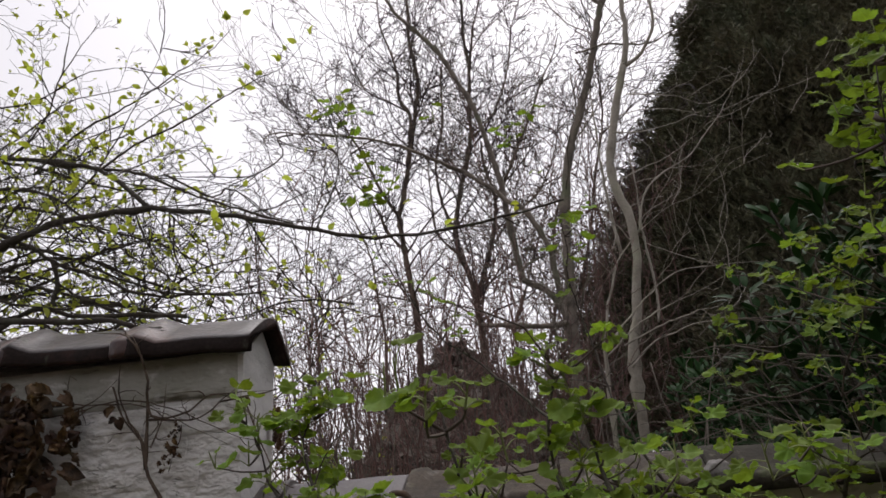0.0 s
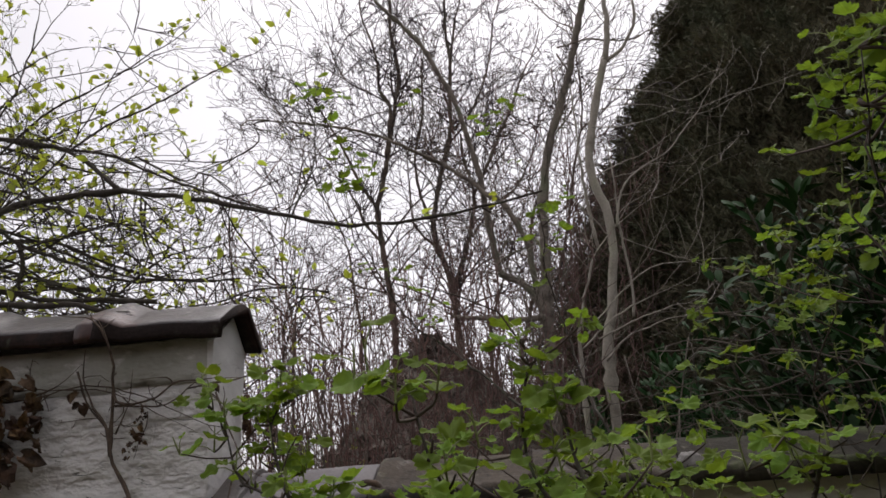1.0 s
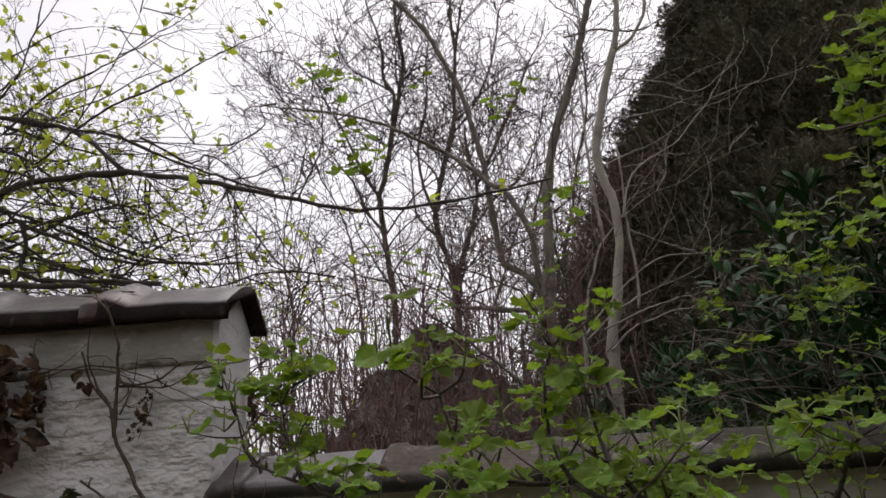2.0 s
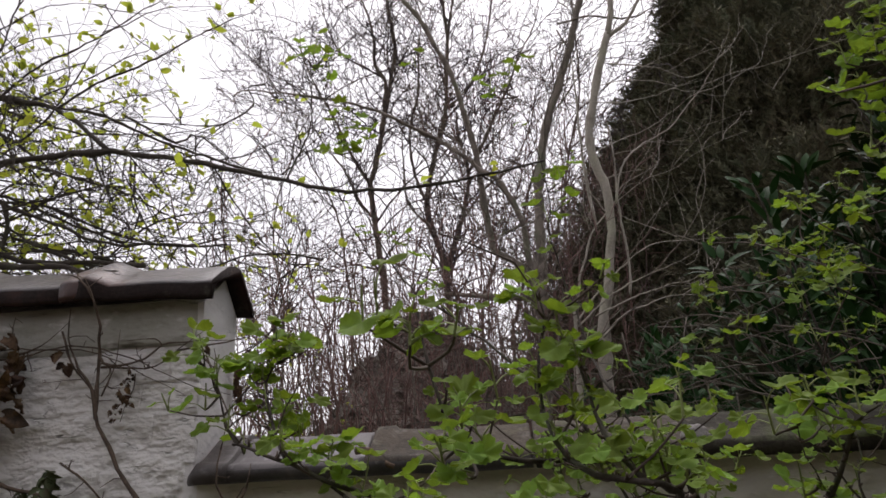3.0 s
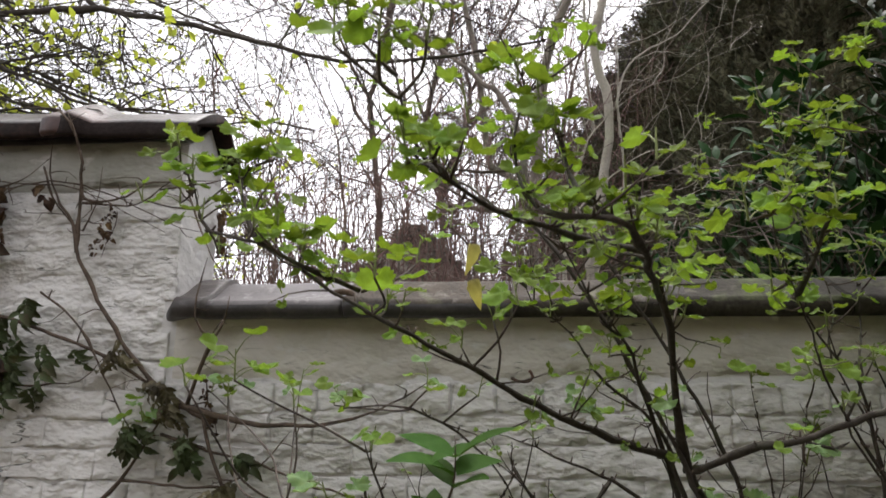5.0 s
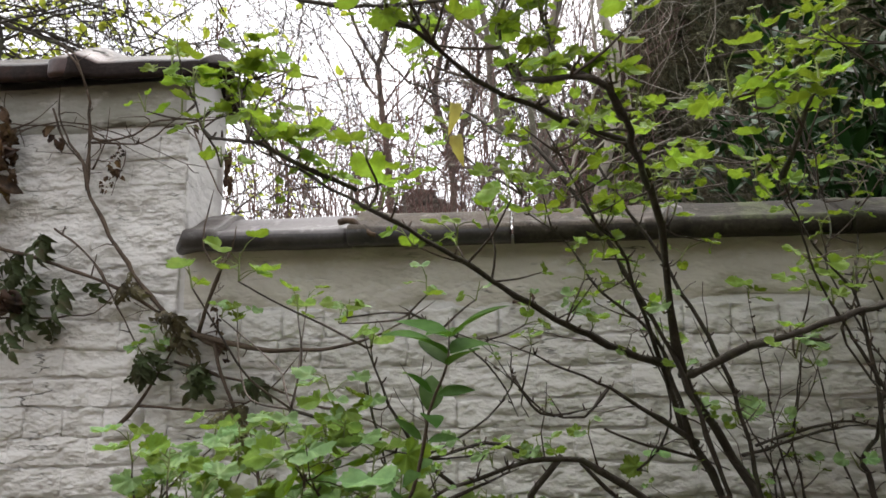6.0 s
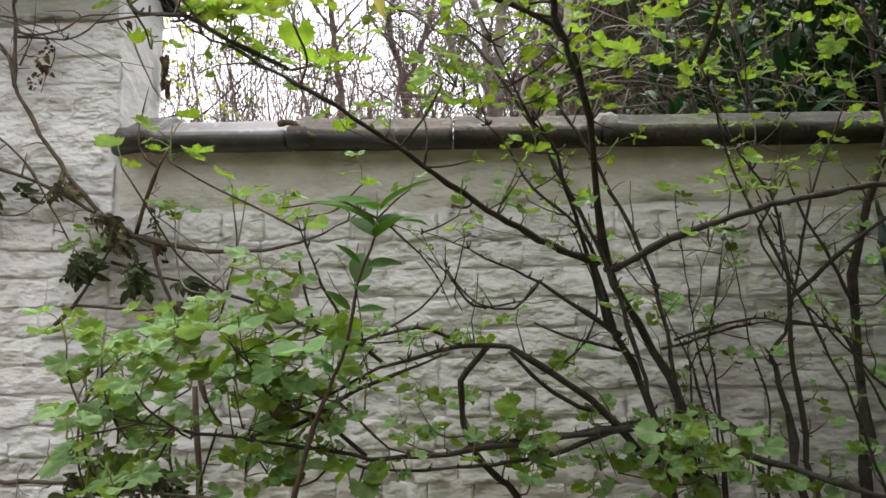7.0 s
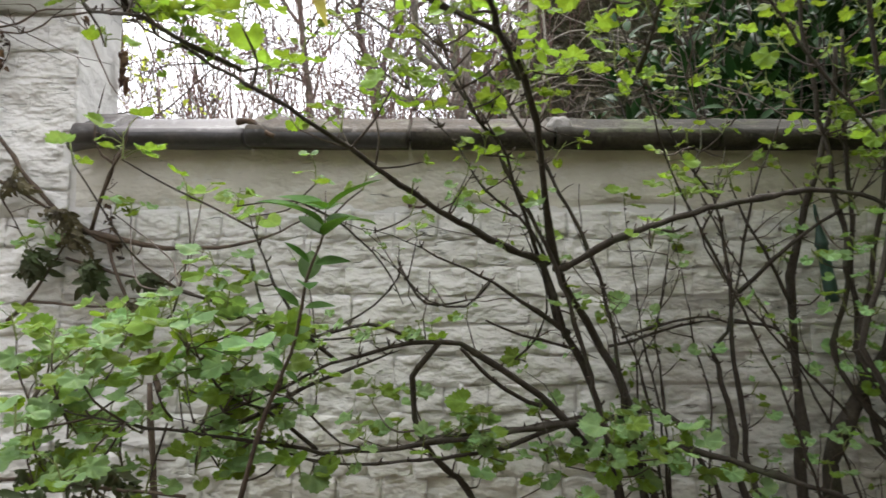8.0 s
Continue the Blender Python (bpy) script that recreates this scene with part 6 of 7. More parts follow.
stem(bare_tree, [(-0.10, 9.00, -0.03), (-0.10, 9.00, 2.18), (-0.10, 9.00, 4.35), (-0.12, 9.00, 4.93), (-0.15, 9.00, 5.28), (-0.24, 9.00, 5.64), (-0.34, 9.00, 5.96), (-0.39, 9.00, 6.39), (-0.28, 9.00, 7.03), (-0.14, 9.00, 7.56), (-0.03, 9.00, 7.93), (0.04, 9.00, 8.37), (0.07, 9.00, 9.04), (0.13, 9.00, 9.73), (0.08, 9.00, 10.46), (0.11, 9.00, 11.21), (0.12, 9.00, 12.37)], 0.068, 0.019)
stem(bare_tree, [(0.13, 9.00, 9.70), (0.27, 9.00, 10.58), (0.42, 9.00, 11.15), (0.62, 9.00, 12.12)], 0.025, 0.011)
stem(bare_tree, [(-0.14, 9.00, 5.03), (0.01, 9.00, 5.51), (0.15, 9.00, 5.90), (0.29, 9.00, 6.41), (0.35, 9.00, 6.95), (0.22, 9.00, 7.64), (0.21, 9.00, 8.11)], 0.046, 0.019)
stem(bare_tree, [(0.35, 9.00, 6.89), (0.61, 9.00, 7.36), (0.86, 9.00, 7.90), (1.18, 9.00, 8.56), (1.46, 9.00, 9.26), (1.72, 9.00, 9.72), (1.89, 9.00, 10.22)], 0.031, 0.009)
stem(bare_tree, [(0.01, 9.00, 8.20), (0.40, 9.00, 8.56), (0.71, 9.00, 9.13), (0.91, 9.00, 9.86), (1.01, 9.00, 10.50), (1.29, 9.00, 11.28)], 0.020, 0.007)
stem(bare_tree, [(-0.39, 9.00, 6.39), (-0.58, 9.00, 6.96), (-0.65, 9.00, 7.76), (-0.46, 9.00, 8.69), (-0.44, 9.00, 9.56), (-0.35, 9.00, 10.20), (-0.48, 9.00, 11.04)], 0.028, 0.007)
stem(bare_tree, [(0.27, 8.80, 6.02), (0.64, 8.80, 6.50), (1.11, 8.80, 6.86), (1.48, 8.80, 7.58), (1.67, 8.80, 8.36)], 0.022, 0.006)
stem(bare_tree, [(-0.32, 8.80, 5.88), (-0.68, 8.80, 6.34), (-0.75, 8.80, 7.10), (-0.74, 8.80, 7.78), (-0.54, 8.80, 8.10)], 0.022, 0.007)
stem(bare_tree, [(-1.48, 8.00, -0.03), (-1.48, 8.00, 2.13), (-1.48, 8.00, 4.25), (-1.57, 8.00, 4.97), (-1.67, 8.00, 5.74), (-1.90, 8.00, 6.36), (-2.18, 8.00, 6.90), (-2.33, 8.00, 7.56)], 0.031, 0.007)
stem(bare_tree, [(0.47, 8.00, -0.03), (0.47, 8.00, 2.03), (0.47, 8.00, 4.06), (0.66, 8.00, 4.74), (0.90, 8.00, 5.44), (1.13, 8.00, 5.98), (1.35, 8.00, 6.75)], 0.031, 0.007)
stem(bare_tree, [(1.14, 8.50, -0.03), (1.14, 8.50, 3.77), (1.22, 8.50, 4.11), (1.55, 8.50, 4.98), (1.84, 8.50, 5.91), (2.07, 8.50, 6.91), (2.35, 8.50, 7.96), (2.41, 8.50, 9.12), (2.44, 8.50, 10.11)], 0.035, 0.01)
stem(bare_tree, [(0.89, 8.50, -0.03), (0.89, 8.50, 3.79), (0.97, 8.50, 4.13), (1.20, 8.50, 5.02), (1.26, 8.50, 5.98), (1.61, 8.50, 6.97), (1.92, 8.50, 8.02), (1.94, 8.50, 8.95)], 0.035, 0.01)
stem(bare_tree, [(1.58, 9.50, -0.03), (1.58, 9.50, 3.92), (1.77, 9.50, 4.68), (2.08, 9.50, 5.55), (2.35, 9.50, 6.48), (2.53, 9.50, 7.36)], 0.03, 0.01)
stem(bare_tree, [(-2.60, 8.20, -0.03), (-2.60, 8.20, 4.05), (-2.65, 8.20, 4.78), (-2.81, 8.20, 5.55), (-2.77, 8.20, 6.34), (-2.54, 8.20, 7.15), (-2.45, 8.20, 7.91)], 0.025, 0.008)

# lower ends down to the soil
stem(privet, [(0.5, -0.6, 0.0), (0.49, -0.63, 0.6), (0.52, -0.66, 1.0)], 0.007, 0.0055)
stem(climber, [(0.25, -0.05, 0.0), (0.30, -0.06, 0.6), (0.27, -0.08, 1.15)], 0.016, 0.006)
for start in [line[0].copy() for line, _, _, _ in spring_tree.lines if line[0].x < -1.9]:
    low = max(2.6, start.z - 0.3)
    stem(spring_tree, [(-2.88, 1.06, low), (-2.7 + 0.3 * (start.x + 2.7), 1.04, low + 0.18), tuple(start)], 0.016, 0.011)
stem(spring_tree, [(-3.0, 1.2, -0.03), (-2.98, 1.16, 1.4), (-2.90, 1.08, 2.5), (-2.86, 1.05, 3.2), (-2.75, 1.0, 3.9), (-2.6, 0.95, 4.6)], 0.075, 0.018)

# ---- currant leaves ----
for k in range(30):
    cluster(currant_three, (rng.uniform(2.1, 2.65), rng.uniform(-0.6, -0.12), rng.uniform(0.75, 1.7)), 4, rng.uniform(0.032, 0.046))
# tall outer shoots leaning towards the garden, added out of view for shade
for k in range(7):
    lean = 0.12 * k
    stem(currant_three, [(2.5 + 0.06 * k, -0.45, 0), (2.45 + 0.03 * k, -0.55, 0.9), (2.25, -0.7 - 0.3 * lean, 1.7), (2.05 - lean * 0.2, -0.75 - 0.4 * lean, 2.3), (1.9 + 0.1 * (k % 3), -0.8 - 0.5 * lean, 2.75)], 0.010, 0.003, leafy=4)
for k in range(42):
    y = rng.uniform(-1.35, -0.25)
    cluster(currant_three, (min(2.65, 0.905 + (y + 1.92) * 0.466 + rng.uniform(0.16, 1.2)), y, rng.uniform(1.95, 2.9)), 5, rng.uniform(0.036, 0.050))
for k in range(30):
    y = rng.uniform(-0.45, 0.3)
    cluster(currant_three, (min(2.65, 0.905 + (y + 1.92) * 0.466 + rng.uniform(0.14, 1.3)), y, rng.uniform(2.42, 3.1)), 5, rng.uniform(0.04, 0.055))
for k in range(30):
    y = rng.uniform(-0.7, -0.35)
    cluster(currant, (rng.uniform(0.18, 0.62) - 0.5 * (y + 0.5), y, rng.uniform(1.00, 1.30)), 6, rng.uniform(0.048, 0.066))
for k in range(12):
    cluster(currant, (rng.uniform(1.0, 1.5), rng.uniform(-0.4, -0.15), rng.uniform(0.88, 1.12)), 6, rng.uniform(0.045, 0.060))
for k in range(16):
    cluster(currant_three, (rng.uniform(1.45, 1.95), rng.uniform(-0.6, -0.15), rng.uniform(1.95, 2.4)), 5, rng.uniform(0.038, 0.052))
for bush in (currant, currant_two, currant_three):
    grow_clusters(bush)
    leaf_out(bush, CURRANT_YOUNG, CURRANT_FULL)

# two yellowed leaves that hang in the bush
for k, q in enumerate(((0.845, -1.07, 1.672), (0.850, -1.075, 1.635))):
    ob = new("yellow_leaf", YELLOWED[k])
    ob.matrix_world = leaf_pose(Vector(q), Vector((0.1, -0.2, -1)), Vector((0.5 - 0.7 * k, -1, 0.2)), 0.025)
    place_under(ob, currant.top)
    ob["label"] = "yellowed hanging leaf"

# ---- privet leaves, in opposite pairs ----
PRIVET_DATA = [leaf_data("leaf", s, LEAF_PRIVET) for s in LANCE_SHAPES]


def pair(plant, place, along, turn, size, data):
    a = along.orthogonal().normalized()
    a = Matrix.Rotation(turn, 3, along) @ a
    for sgn in (1, -1):
        tip = a * sgn + along * rng.uniform(0.15, 0.7)
        ob = new("leaf", rng.choice(data))
        ob.matrix_world = leaf_pose(place + a * sgn * 0.004, tip, along + Vector((0, -0.5, 0.3)), size * rng.uniform(0.85, 1.15))
        place_under(ob, plant.top)


line = privet.lines[0][0]
for k, (t, size) in enumerate(((0.97, 0.055), (0.93, 0.085), (0.86, 0.095), (0.80, 0.09), (0.70, 0.05), (0.66, 0.085), (0.58, 0.045), (0.50, 0.04), (0.42, 0.035), (0.30, 0.035))):
    i = min(int(t * len(line)), len(line) - 2)
    pair(privet, line[i], (line[i + 1] - line[i]).normalized(), 0.5 + 1.35 * k, size, PRIVET_DATA)

# ---- dry and divided leaves on the climber ----
def crumpled_leaf(seed):
    """A dead leaf of unit length, rolled and creased as it dried."""
    r = random.Random(seed)
    verts, faces = [], []
    n = 7
    for j in range(n + 1):
        t = j / n
        w = 0.40 * math.sin(math.pi * (0.05 + 0.93 * t)) ** 0.8 * r.uniform(0.85, 1.1)
        for i in range(n):
            u = 2 * i / (n - 1) - 1
            curl = u * 1.9 + 0.6 * math.sin(3 * t + seed)
            crease = noise.noise(Vector((u * 2.9, t * 3.9, seed * 5.3)))
            verts.append((w * math.sin(curl) + 0.12 * crease, t - 0.2 * u * u + 0.05 * crease, w * 0.75 * (1 - math.cos(curl)) - 0.35 * t * t + 0.34 * crease))
    for j in range(n):
        for i in range(n - 1):
            a = j * n + i
            faces.append((a, a + 1, a + n + 1, a + n))
    return verts, faces


DRY = [leaf_data("dry_leaf", crumpled_leaf(k), LEAF_DRY) for k in range(6)]


DEEP_SHAPES = [lance_leaf(150 + k, 0.58, 0.9, 0.5 + 0.3 * (k % 3), True) for k in range(4)]


def divided_leaf(seed):
    """A dark compound leaf: toothed leaflets in pairs along a rib."""
    r = random.Random(seed)
    bag = ([], [])
    for k in range(9):
        t = 0.10 + 0.22 * (k // 2)
        sgn = 1 if k % 2 else -1
        way = Vector((sgn, 0.7, -0.35)) if k < 8 else Vector((0, 1, -0.3))
        face = Vector((r.uniform(-0.5, 0.5), r.uniform(-0.3, 0.3), 1))
        scatter_into(bag, DEEP_SHAPES[(k + seed) % 4], leaf_pose(Vector((0, t, -0.2 * t * t)), way + Vector((r.uniform(-0.3, 0.3), r.uniform(-0.3, 0.3), r.uniform(-0.4, 0.2))), face, r.uniform(0.44, 0.66)))
    return bag


DARK = [leaf_data("divided_leaf", divided_leaf(k), LEAF_DARK) for k in range(4)]
OLIVE = [leaf_data("withered_leaf", divided_leaf(k + 4), LEAF_OLIVE) for k in range(4)]


def tuft(plant, place, count, size, data, spread=0.05, hang=0.5, name="leaf"):
    place = Vector(place)
    for k in range(count):
        q = place + Vector((rng.gauss(0, spread), rng.uniform(-0.035, 0.0), rng.gauss(0, spread)))
        q.y = min(q.y, -0.02)
        tip = Vector((rng.uniform(-1, 1), rng.uniform(-0.6, 0.2), rng.uniform(-1, 0.5) - (0.1 if data is DRY else hang)))
        ob = new(name, rng.choice(data))
        ob.matrix_world = leaf_pose(q, tip, Vector((rng.uniform(-0.5, 0.5), -1, rng.uniform(-0.2, 0.7))), size * rng.uniform(0.7, 1.25))
        place_under(ob, plant.top)


tuft(climber, (-0.33, -0.04, 1.69), 4, 0.055, DARK, 0.030)
tuft(climber, (-0.38, -0.04, 1.77), 5, 0.060, DARK, 0.045)
tuft(climber, (-0.38, -0.04, 1.61), 7, 0.060, DARK, 0.045)
tuft(climber, (-0.44, -0.04, 1.72), 4, 0.060, DARK, 0.045)
tuft(climber, (-0.11, -0.04, 1.66), 8, 0.034, OLIVE, 0.014)
tuft(climber, (0.03, -0.04, 1.57), 7, 0.040, OLIVE, 0.012)
tuft(climber, (0.05, -0.04, 1.52), 7, 0.042, OLIVE, 0.014)
tuft(climber, (-0.06, -0.04, 1.46), 8, 0.046, DARK, 0.016)
tuft(climber, (0.10, -0.04, 1.44), 9, 0.046, DARK, 0.009)
tuft(climber, (0.24, -0.05, 1.41), 6, 0.040, DARK, 0.009)
tuft(climber, (0.205, -0.05, 1.335), 10, 0.046, OLIVE, 0.012)
tuft(climber, (-0.19, -0.03, 2.00), 6, 0.018, DRY, 0.020)
tuft(climber, (-0.38, -0.03, 2.08), 2, 0.030, DRY, 0.010)
tuft(climber, (-0.50, -0.04, 2.00), 4, 0.050, DRY, 0.030)
tuft(climber, (-0.45, -0.05, 1.66), 4, 0.060, DRY, 0.030)
tuft(climber, (-0.53, -0.04, 2.14), 4, 0.050, DRY, 0.030)
tuft(climber, (0.02, -0.02, 2.10), 1, 0.020, DRY, 0.010)
tuft(climber, (-0.65, -0.06, 2.11), 16, 0.055, DRY, 0.035)
tuft(climber, (-0.67, -0.06, 2.01), 18, 0.055, DRY, 0.040)
tuft(climber, (-0.60, -0.06, 1.93), 16, 0.055, DRY, 0.035)
tuft(climber, (-0.51, -0.05, 2.03), 4, 0.045, DRY, 0.015)
tuft(climber, (-0.75, -0.06, 2.17), 12, 0.055, DRY, 0.040)
tuft(climber, (-0.71, -0.06, 1.92), 12, 0.060, DRY, 0.040)
tuft(climber, (-0.39, -0.03, 2.10), 2, 0.030, DRY, 0.010)
tuft(climber, (-0.70, -0.06, 2.07), 18, 0.060, DRY, 0.040)
tuft(climber, (-0.59, -0.06, 2.02), 12, 0.050, DRY, 0.030)
tuft(climber, (-0.63, -0.06, 2.14), 12, 0.050, DRY, 0.030)
tuft(climber, (-0.69, -0.07, 1.96), 16, 0.060, DRY, 0.040)
tuft(climber, (-0.18, -0.02, 2.05), 5, 0.010, DRY, 0.003)
tuft(climber, (-0.18, -0.02, 2.03), 5, 0.010, DRY, 0.003)
tuft(climber, (-0.19, -0.02, 2.02), 5, 0.010, DRY, 0.003)
tuft(climber, (-0.18, -0.02, 2.00), 5, 0.010, DRY, 0.003)
tuft(climber, (-0.20, -0.02, 1.99), 5, 0.010, DRY, 0.003)
tuft(climber, (-0.19, -0.02, 1.98), 5, 0.010, DRY, 0.003)
tuft(climber, (-0.21, -0.02, 1.96), 5, 0.010, DRY, 0.003)
tuft(climber, (-0.20, -0.02, 1.95), 5, 0.010, DRY, 0.003)
tuft(climber, (-0.22, -0.02, 1.94), 5, 0.010, DRY, 0.003)
tuft(climber, (-0.21, -0.02, 1.92), 5, 0.010, DRY, 0.003)
tuft(climber, (0.07, -0.20, 0.95), 6, 0.050, DARK, 0.035)
tuft(climber, (0.21, -0.22, 0.95), 7, 0.055, DARK, 0.040)
tuft(climber, (0.29, -0.22, 0.97), 5, 0.050, DARK, 0.030)
tuft(climber, (0.12, -0.02, 1.59), 5, 0.010, DRY, 0.003)
tuft(climber, (0.13, -0.02, 1.57), 5, 0.010, DRY, 0.003)
tuft(climber, (0.13, -0.02, 1.55), 5, 0.010, DRY, 0.003)
tuft(climber, (0.14, -0.02, 1.53), 5, 0.010, DRY, 0.003)
tuft(climber, (0.14, -0.02, 1.51), 5, 0.010, DRY, 0.003)
tuft(climber, (0.15, -0.02, 1.49), 5, 0.010, DRY, 0.003)
tuft(climber, (0.15, -0.02, 1.48), 5, 0.010, DRY, 0.003)
tuft(climber, (0.16, -0.02, 1.46), 5, 0.010, DRY, 0.003)

# a withered tuft that hangs at the far edge of the tall wall's end
for k in range(12):
    ob = new("dry_leaf", DRY[k % 6])
    ob.matrix_world = leaf_pose(Vector((0.014 + rng.uniform(0, 0.02), 0.21 + rng.uniform(-0.015, 0.01), 2.11 - 0.010 * k)), Vector((0.3, rng.uniform(-0.4, 0.4), -1)), Vector((1, -1, 0.2)), rng.uniform(0.018, 0.028))
    place_under(ob, climber.top)

for line, r0, r1, _ in climber.lines:
    for k in range(int(7 * sum((b - a).length for a, b in zip(line, line[1:])))):
        i = rng.randrange(1, len(line) - 1)
        sprout(climber.twigs, line[i], Vector((rng.uniform(-1, 1), rng.uniform(-0.35, 0.02), rng.uniform(-0.8, 1))), rng.uniform(0.015, 0.10), rng.choice((0.0016, 0.0020, 0.0028)), rng.choice((0, 0, 1)), kids=3, crook=1.0, thin=0.0009)
climber.twigs.v and tagged(climber.twigs.link("twigs", BARK_VINE, climber.top), kind="stuff")

# ---- the tree that leans over the wall: finer branches and spring leaves ----
tips, shoots = [], []
for n, (line, r0, r1, _) in enumerate(spring_tree.lines):
    if n in (3, 4):
        # two clean shoots with leaf pairs on short spurs
        for k in range(3, len(line) - 1, 2):
            side = Vector((rng.uniform(-1, 1), rng.uniform(-0.6, 0.3), rng.uniform(-0.3, 1))).normalized()
            end = line[k] + side * rng.uniform(0.02, 0.07)
            spring_tree.twigs.tube([line[k], end], 0.0015, 0.001, 4)
            shoots += [(end, side), (end, (side + UP * 0.6).normalized())]
        shoots.append((line[-1], UP))
        continue
    length = sum((b - a).length for a, b in zip(line, line[1:]))
    for k in range(int(length * 7)):
        i = rng.randrange(1, len(line) - 1)
        along = (line[i + 1] - line[i]).normalized()
        out = Vector((rng.uniform(-1, 1), rng.uniform(-0.6, 1.2), rng.uniform(-0.8, 1))).normalized()
        left = max(0.0, min(1.0, 0.6 - line[i].x))
        sprout(spring_tree.twigs, line[i], along * 0.5 + out, rng.uniform(0.25, 0.6) * (0.35 + 0.65 * left), 0.0035, 2 if left > 0.55 else 1, kids=4, crook=0.7, tips=tips, thin=0.0012)
for k in range(52):
    q = Vector((rng.uniform(-3.6, -1.3) if k % 3 else rng.uniform(-3.9, -2.3), rng.uniform(0.9, 2.6), rng.uniform(2.25, 3.3) if k % 3 else rng.uniform(3.0, 4.6)))
    sprout(spring_tree.twigs, q, Vector((1, rng.uniform(-0.6, 0.6), rng.uniform(-0.5, 0.6))), rng.uniform(0.9, 1.7), 0.008, 3, kids=5, crook=0.85, tips=tips, thin=0.0014, shrink=0.5)
for k in range(17):
    # dense low branches just behind the ridge tiles
    q = Vector((rng.uniform(-2.6, -1.15), rng.uniform(0.5, 1.0), rng.uniform(2.45, 2.95)))
    sprout(spring_tree.twigs, q, Vector((1, rng.uniform(-0.2, 0.3), rng.uniform(-0.25, 0.45))), rng.uniform(0.5, 1.0), rng.uniform(0.007, 0.013), 1, kids=5, crook=0.8, thin=0.0016, shrink=0.5)
tagged(spring_tree.twigs.link("twigs", BARK_DARK, spring_tree.top), kind="stuff")
SPRING_SHAPES = [lance_leaf(90 + k, 0.62, 0.5, 0.2, rows=5) for k in range(4)]
SPRING_DATA = [leaf_data("leaf", s, LEAF_SPRING) for s in SPRING_SHAPES]
bag = ([], [])
rng.shuffle(tips)
made = 0
for n, (q, d) in enumerate(shoots + tips[:3900]):
    if n >= len(shoots) and rng.random() < max(0.45 * max(0.0, min(1.0, q.x + 0.6)), 0.72 if q.x > -1.25 and q.z > 2.72 and q.y < 1.25 else 0.85 if q.x > -0.35 and q.z < 2.9 else 0.0):
        continue
    for k in range(rng.choice((1, 1, 2))):
        tip = d + Vector((rng.uniform(-1, 1), rng.uniform(-1, 1), rng.uniform(-0.4, 1)))
        m = leaf_pose(q, tip, Vector((rng.uniform(-1, 1), rng.uniform(-1, 1), 1)), rng.uniform(0.026, 0.052))
        if made < 240 and q.y < 1.3 and q.x > -1.6:
            ob = new("leaf", rng.choice(SPRING_DATA))
            ob.matrix_world = m
            place_under(ob, spring_tree.top)
            made += 1
        else:
            scatter_into(bag, rng.choice(SPRING_SHAPES), m)
tagged(place_under(link_mesh("small_leaves", bag[0], bag[1], LEAF_SPRING), spring_tree.top), kind="stuff")

# ---- bare trees behind: crowns of twigs ----
for tree, per_metre, reach, levels, kids, r_side, r_least in ((bare_tree, 3.5, 2.1, 3, 4, 0.45, 0.0046), (grey_tree, 3.4, 1.4, 2, 5, 0.22, 0.0024), (pale_tree, 2.3, 0.8, 1, 4, 0.16, 0.0013)):
    for line, r0, r1, _ in tree.lines:
        length = sum((b - a).length for a, b in zip(line, line[1:]))
        for k in range(int(length * per_metre)):
            i = rng.randrange(1, len(line) - 1)
            if line[i].z < (3.6 if tree is bare_tree else 2.5):
                continue
            along = (line[i + 1] - line[i]).normalized()
            out = Vector((rng.uniform(-1, 1), rng.uniform(-0.6, 0.6), rng.uniform(-0.1, 0.6))).normalized()
            r = r0 + (r1 - r0) * i / len(line)
            sprout(tree.twigs, line[i], along * 0.75 + out, reach * rng.uniform(0.45, 1.15), max(r_least * 2, r * r_side), levels, kids=kids, spread=0.75, crook=0.9, rise=0.25, shrink=0.6, thin=r_least)
    tagged(tree.twigs.link("twigs", BARK_PURPLE if tree is bare_tree else tree.bark, tree.top), kind="stuff")

# ---- thicket of upright reddish shoots behind the low wall ----
thicket = Wood()
for k in range(102):
    x, y = rng.uniform(-2.4, 0.25) if k < 66 else rng.uniform(0.2, 1.1), rng.uniform(0.9, 4.2)
    lean = rng.uniform(-0.25, 0.12)
    height = (rng.uniform(1.9, 3.4) - 0.4 * max(0, x)) * (0.9 + 0.08 * y)
    pts = [(x, y, 0), (x + lean * 0.6, y, height * 0.5), (x + lean * 1.2 + rng.uniform(-0.1, 0.1), y + rng.uniform(-0.1, 0.1), height * 0.8), (x + lean * 2 + rng.uniform(-0.25, 0.15), y, height)]
    line = curve_through(pts, 0.12, 0.03, k)
    thicket.tube(line, 0.008, 0.0028, 4)
    for j in range(5):
        i = rng.randrange(len(line) // 2, len(line) - 1)
        sprout(thicket, line[i], Vector((rng.uniform(-1, 1), rng.uniform(-0.7, 0.7), rng.uniform(0.2, 1.2))), rng.uniform(0.3, 0.7), 0.0034, 1, kids=4, crook=0.5, thin=0.0016)
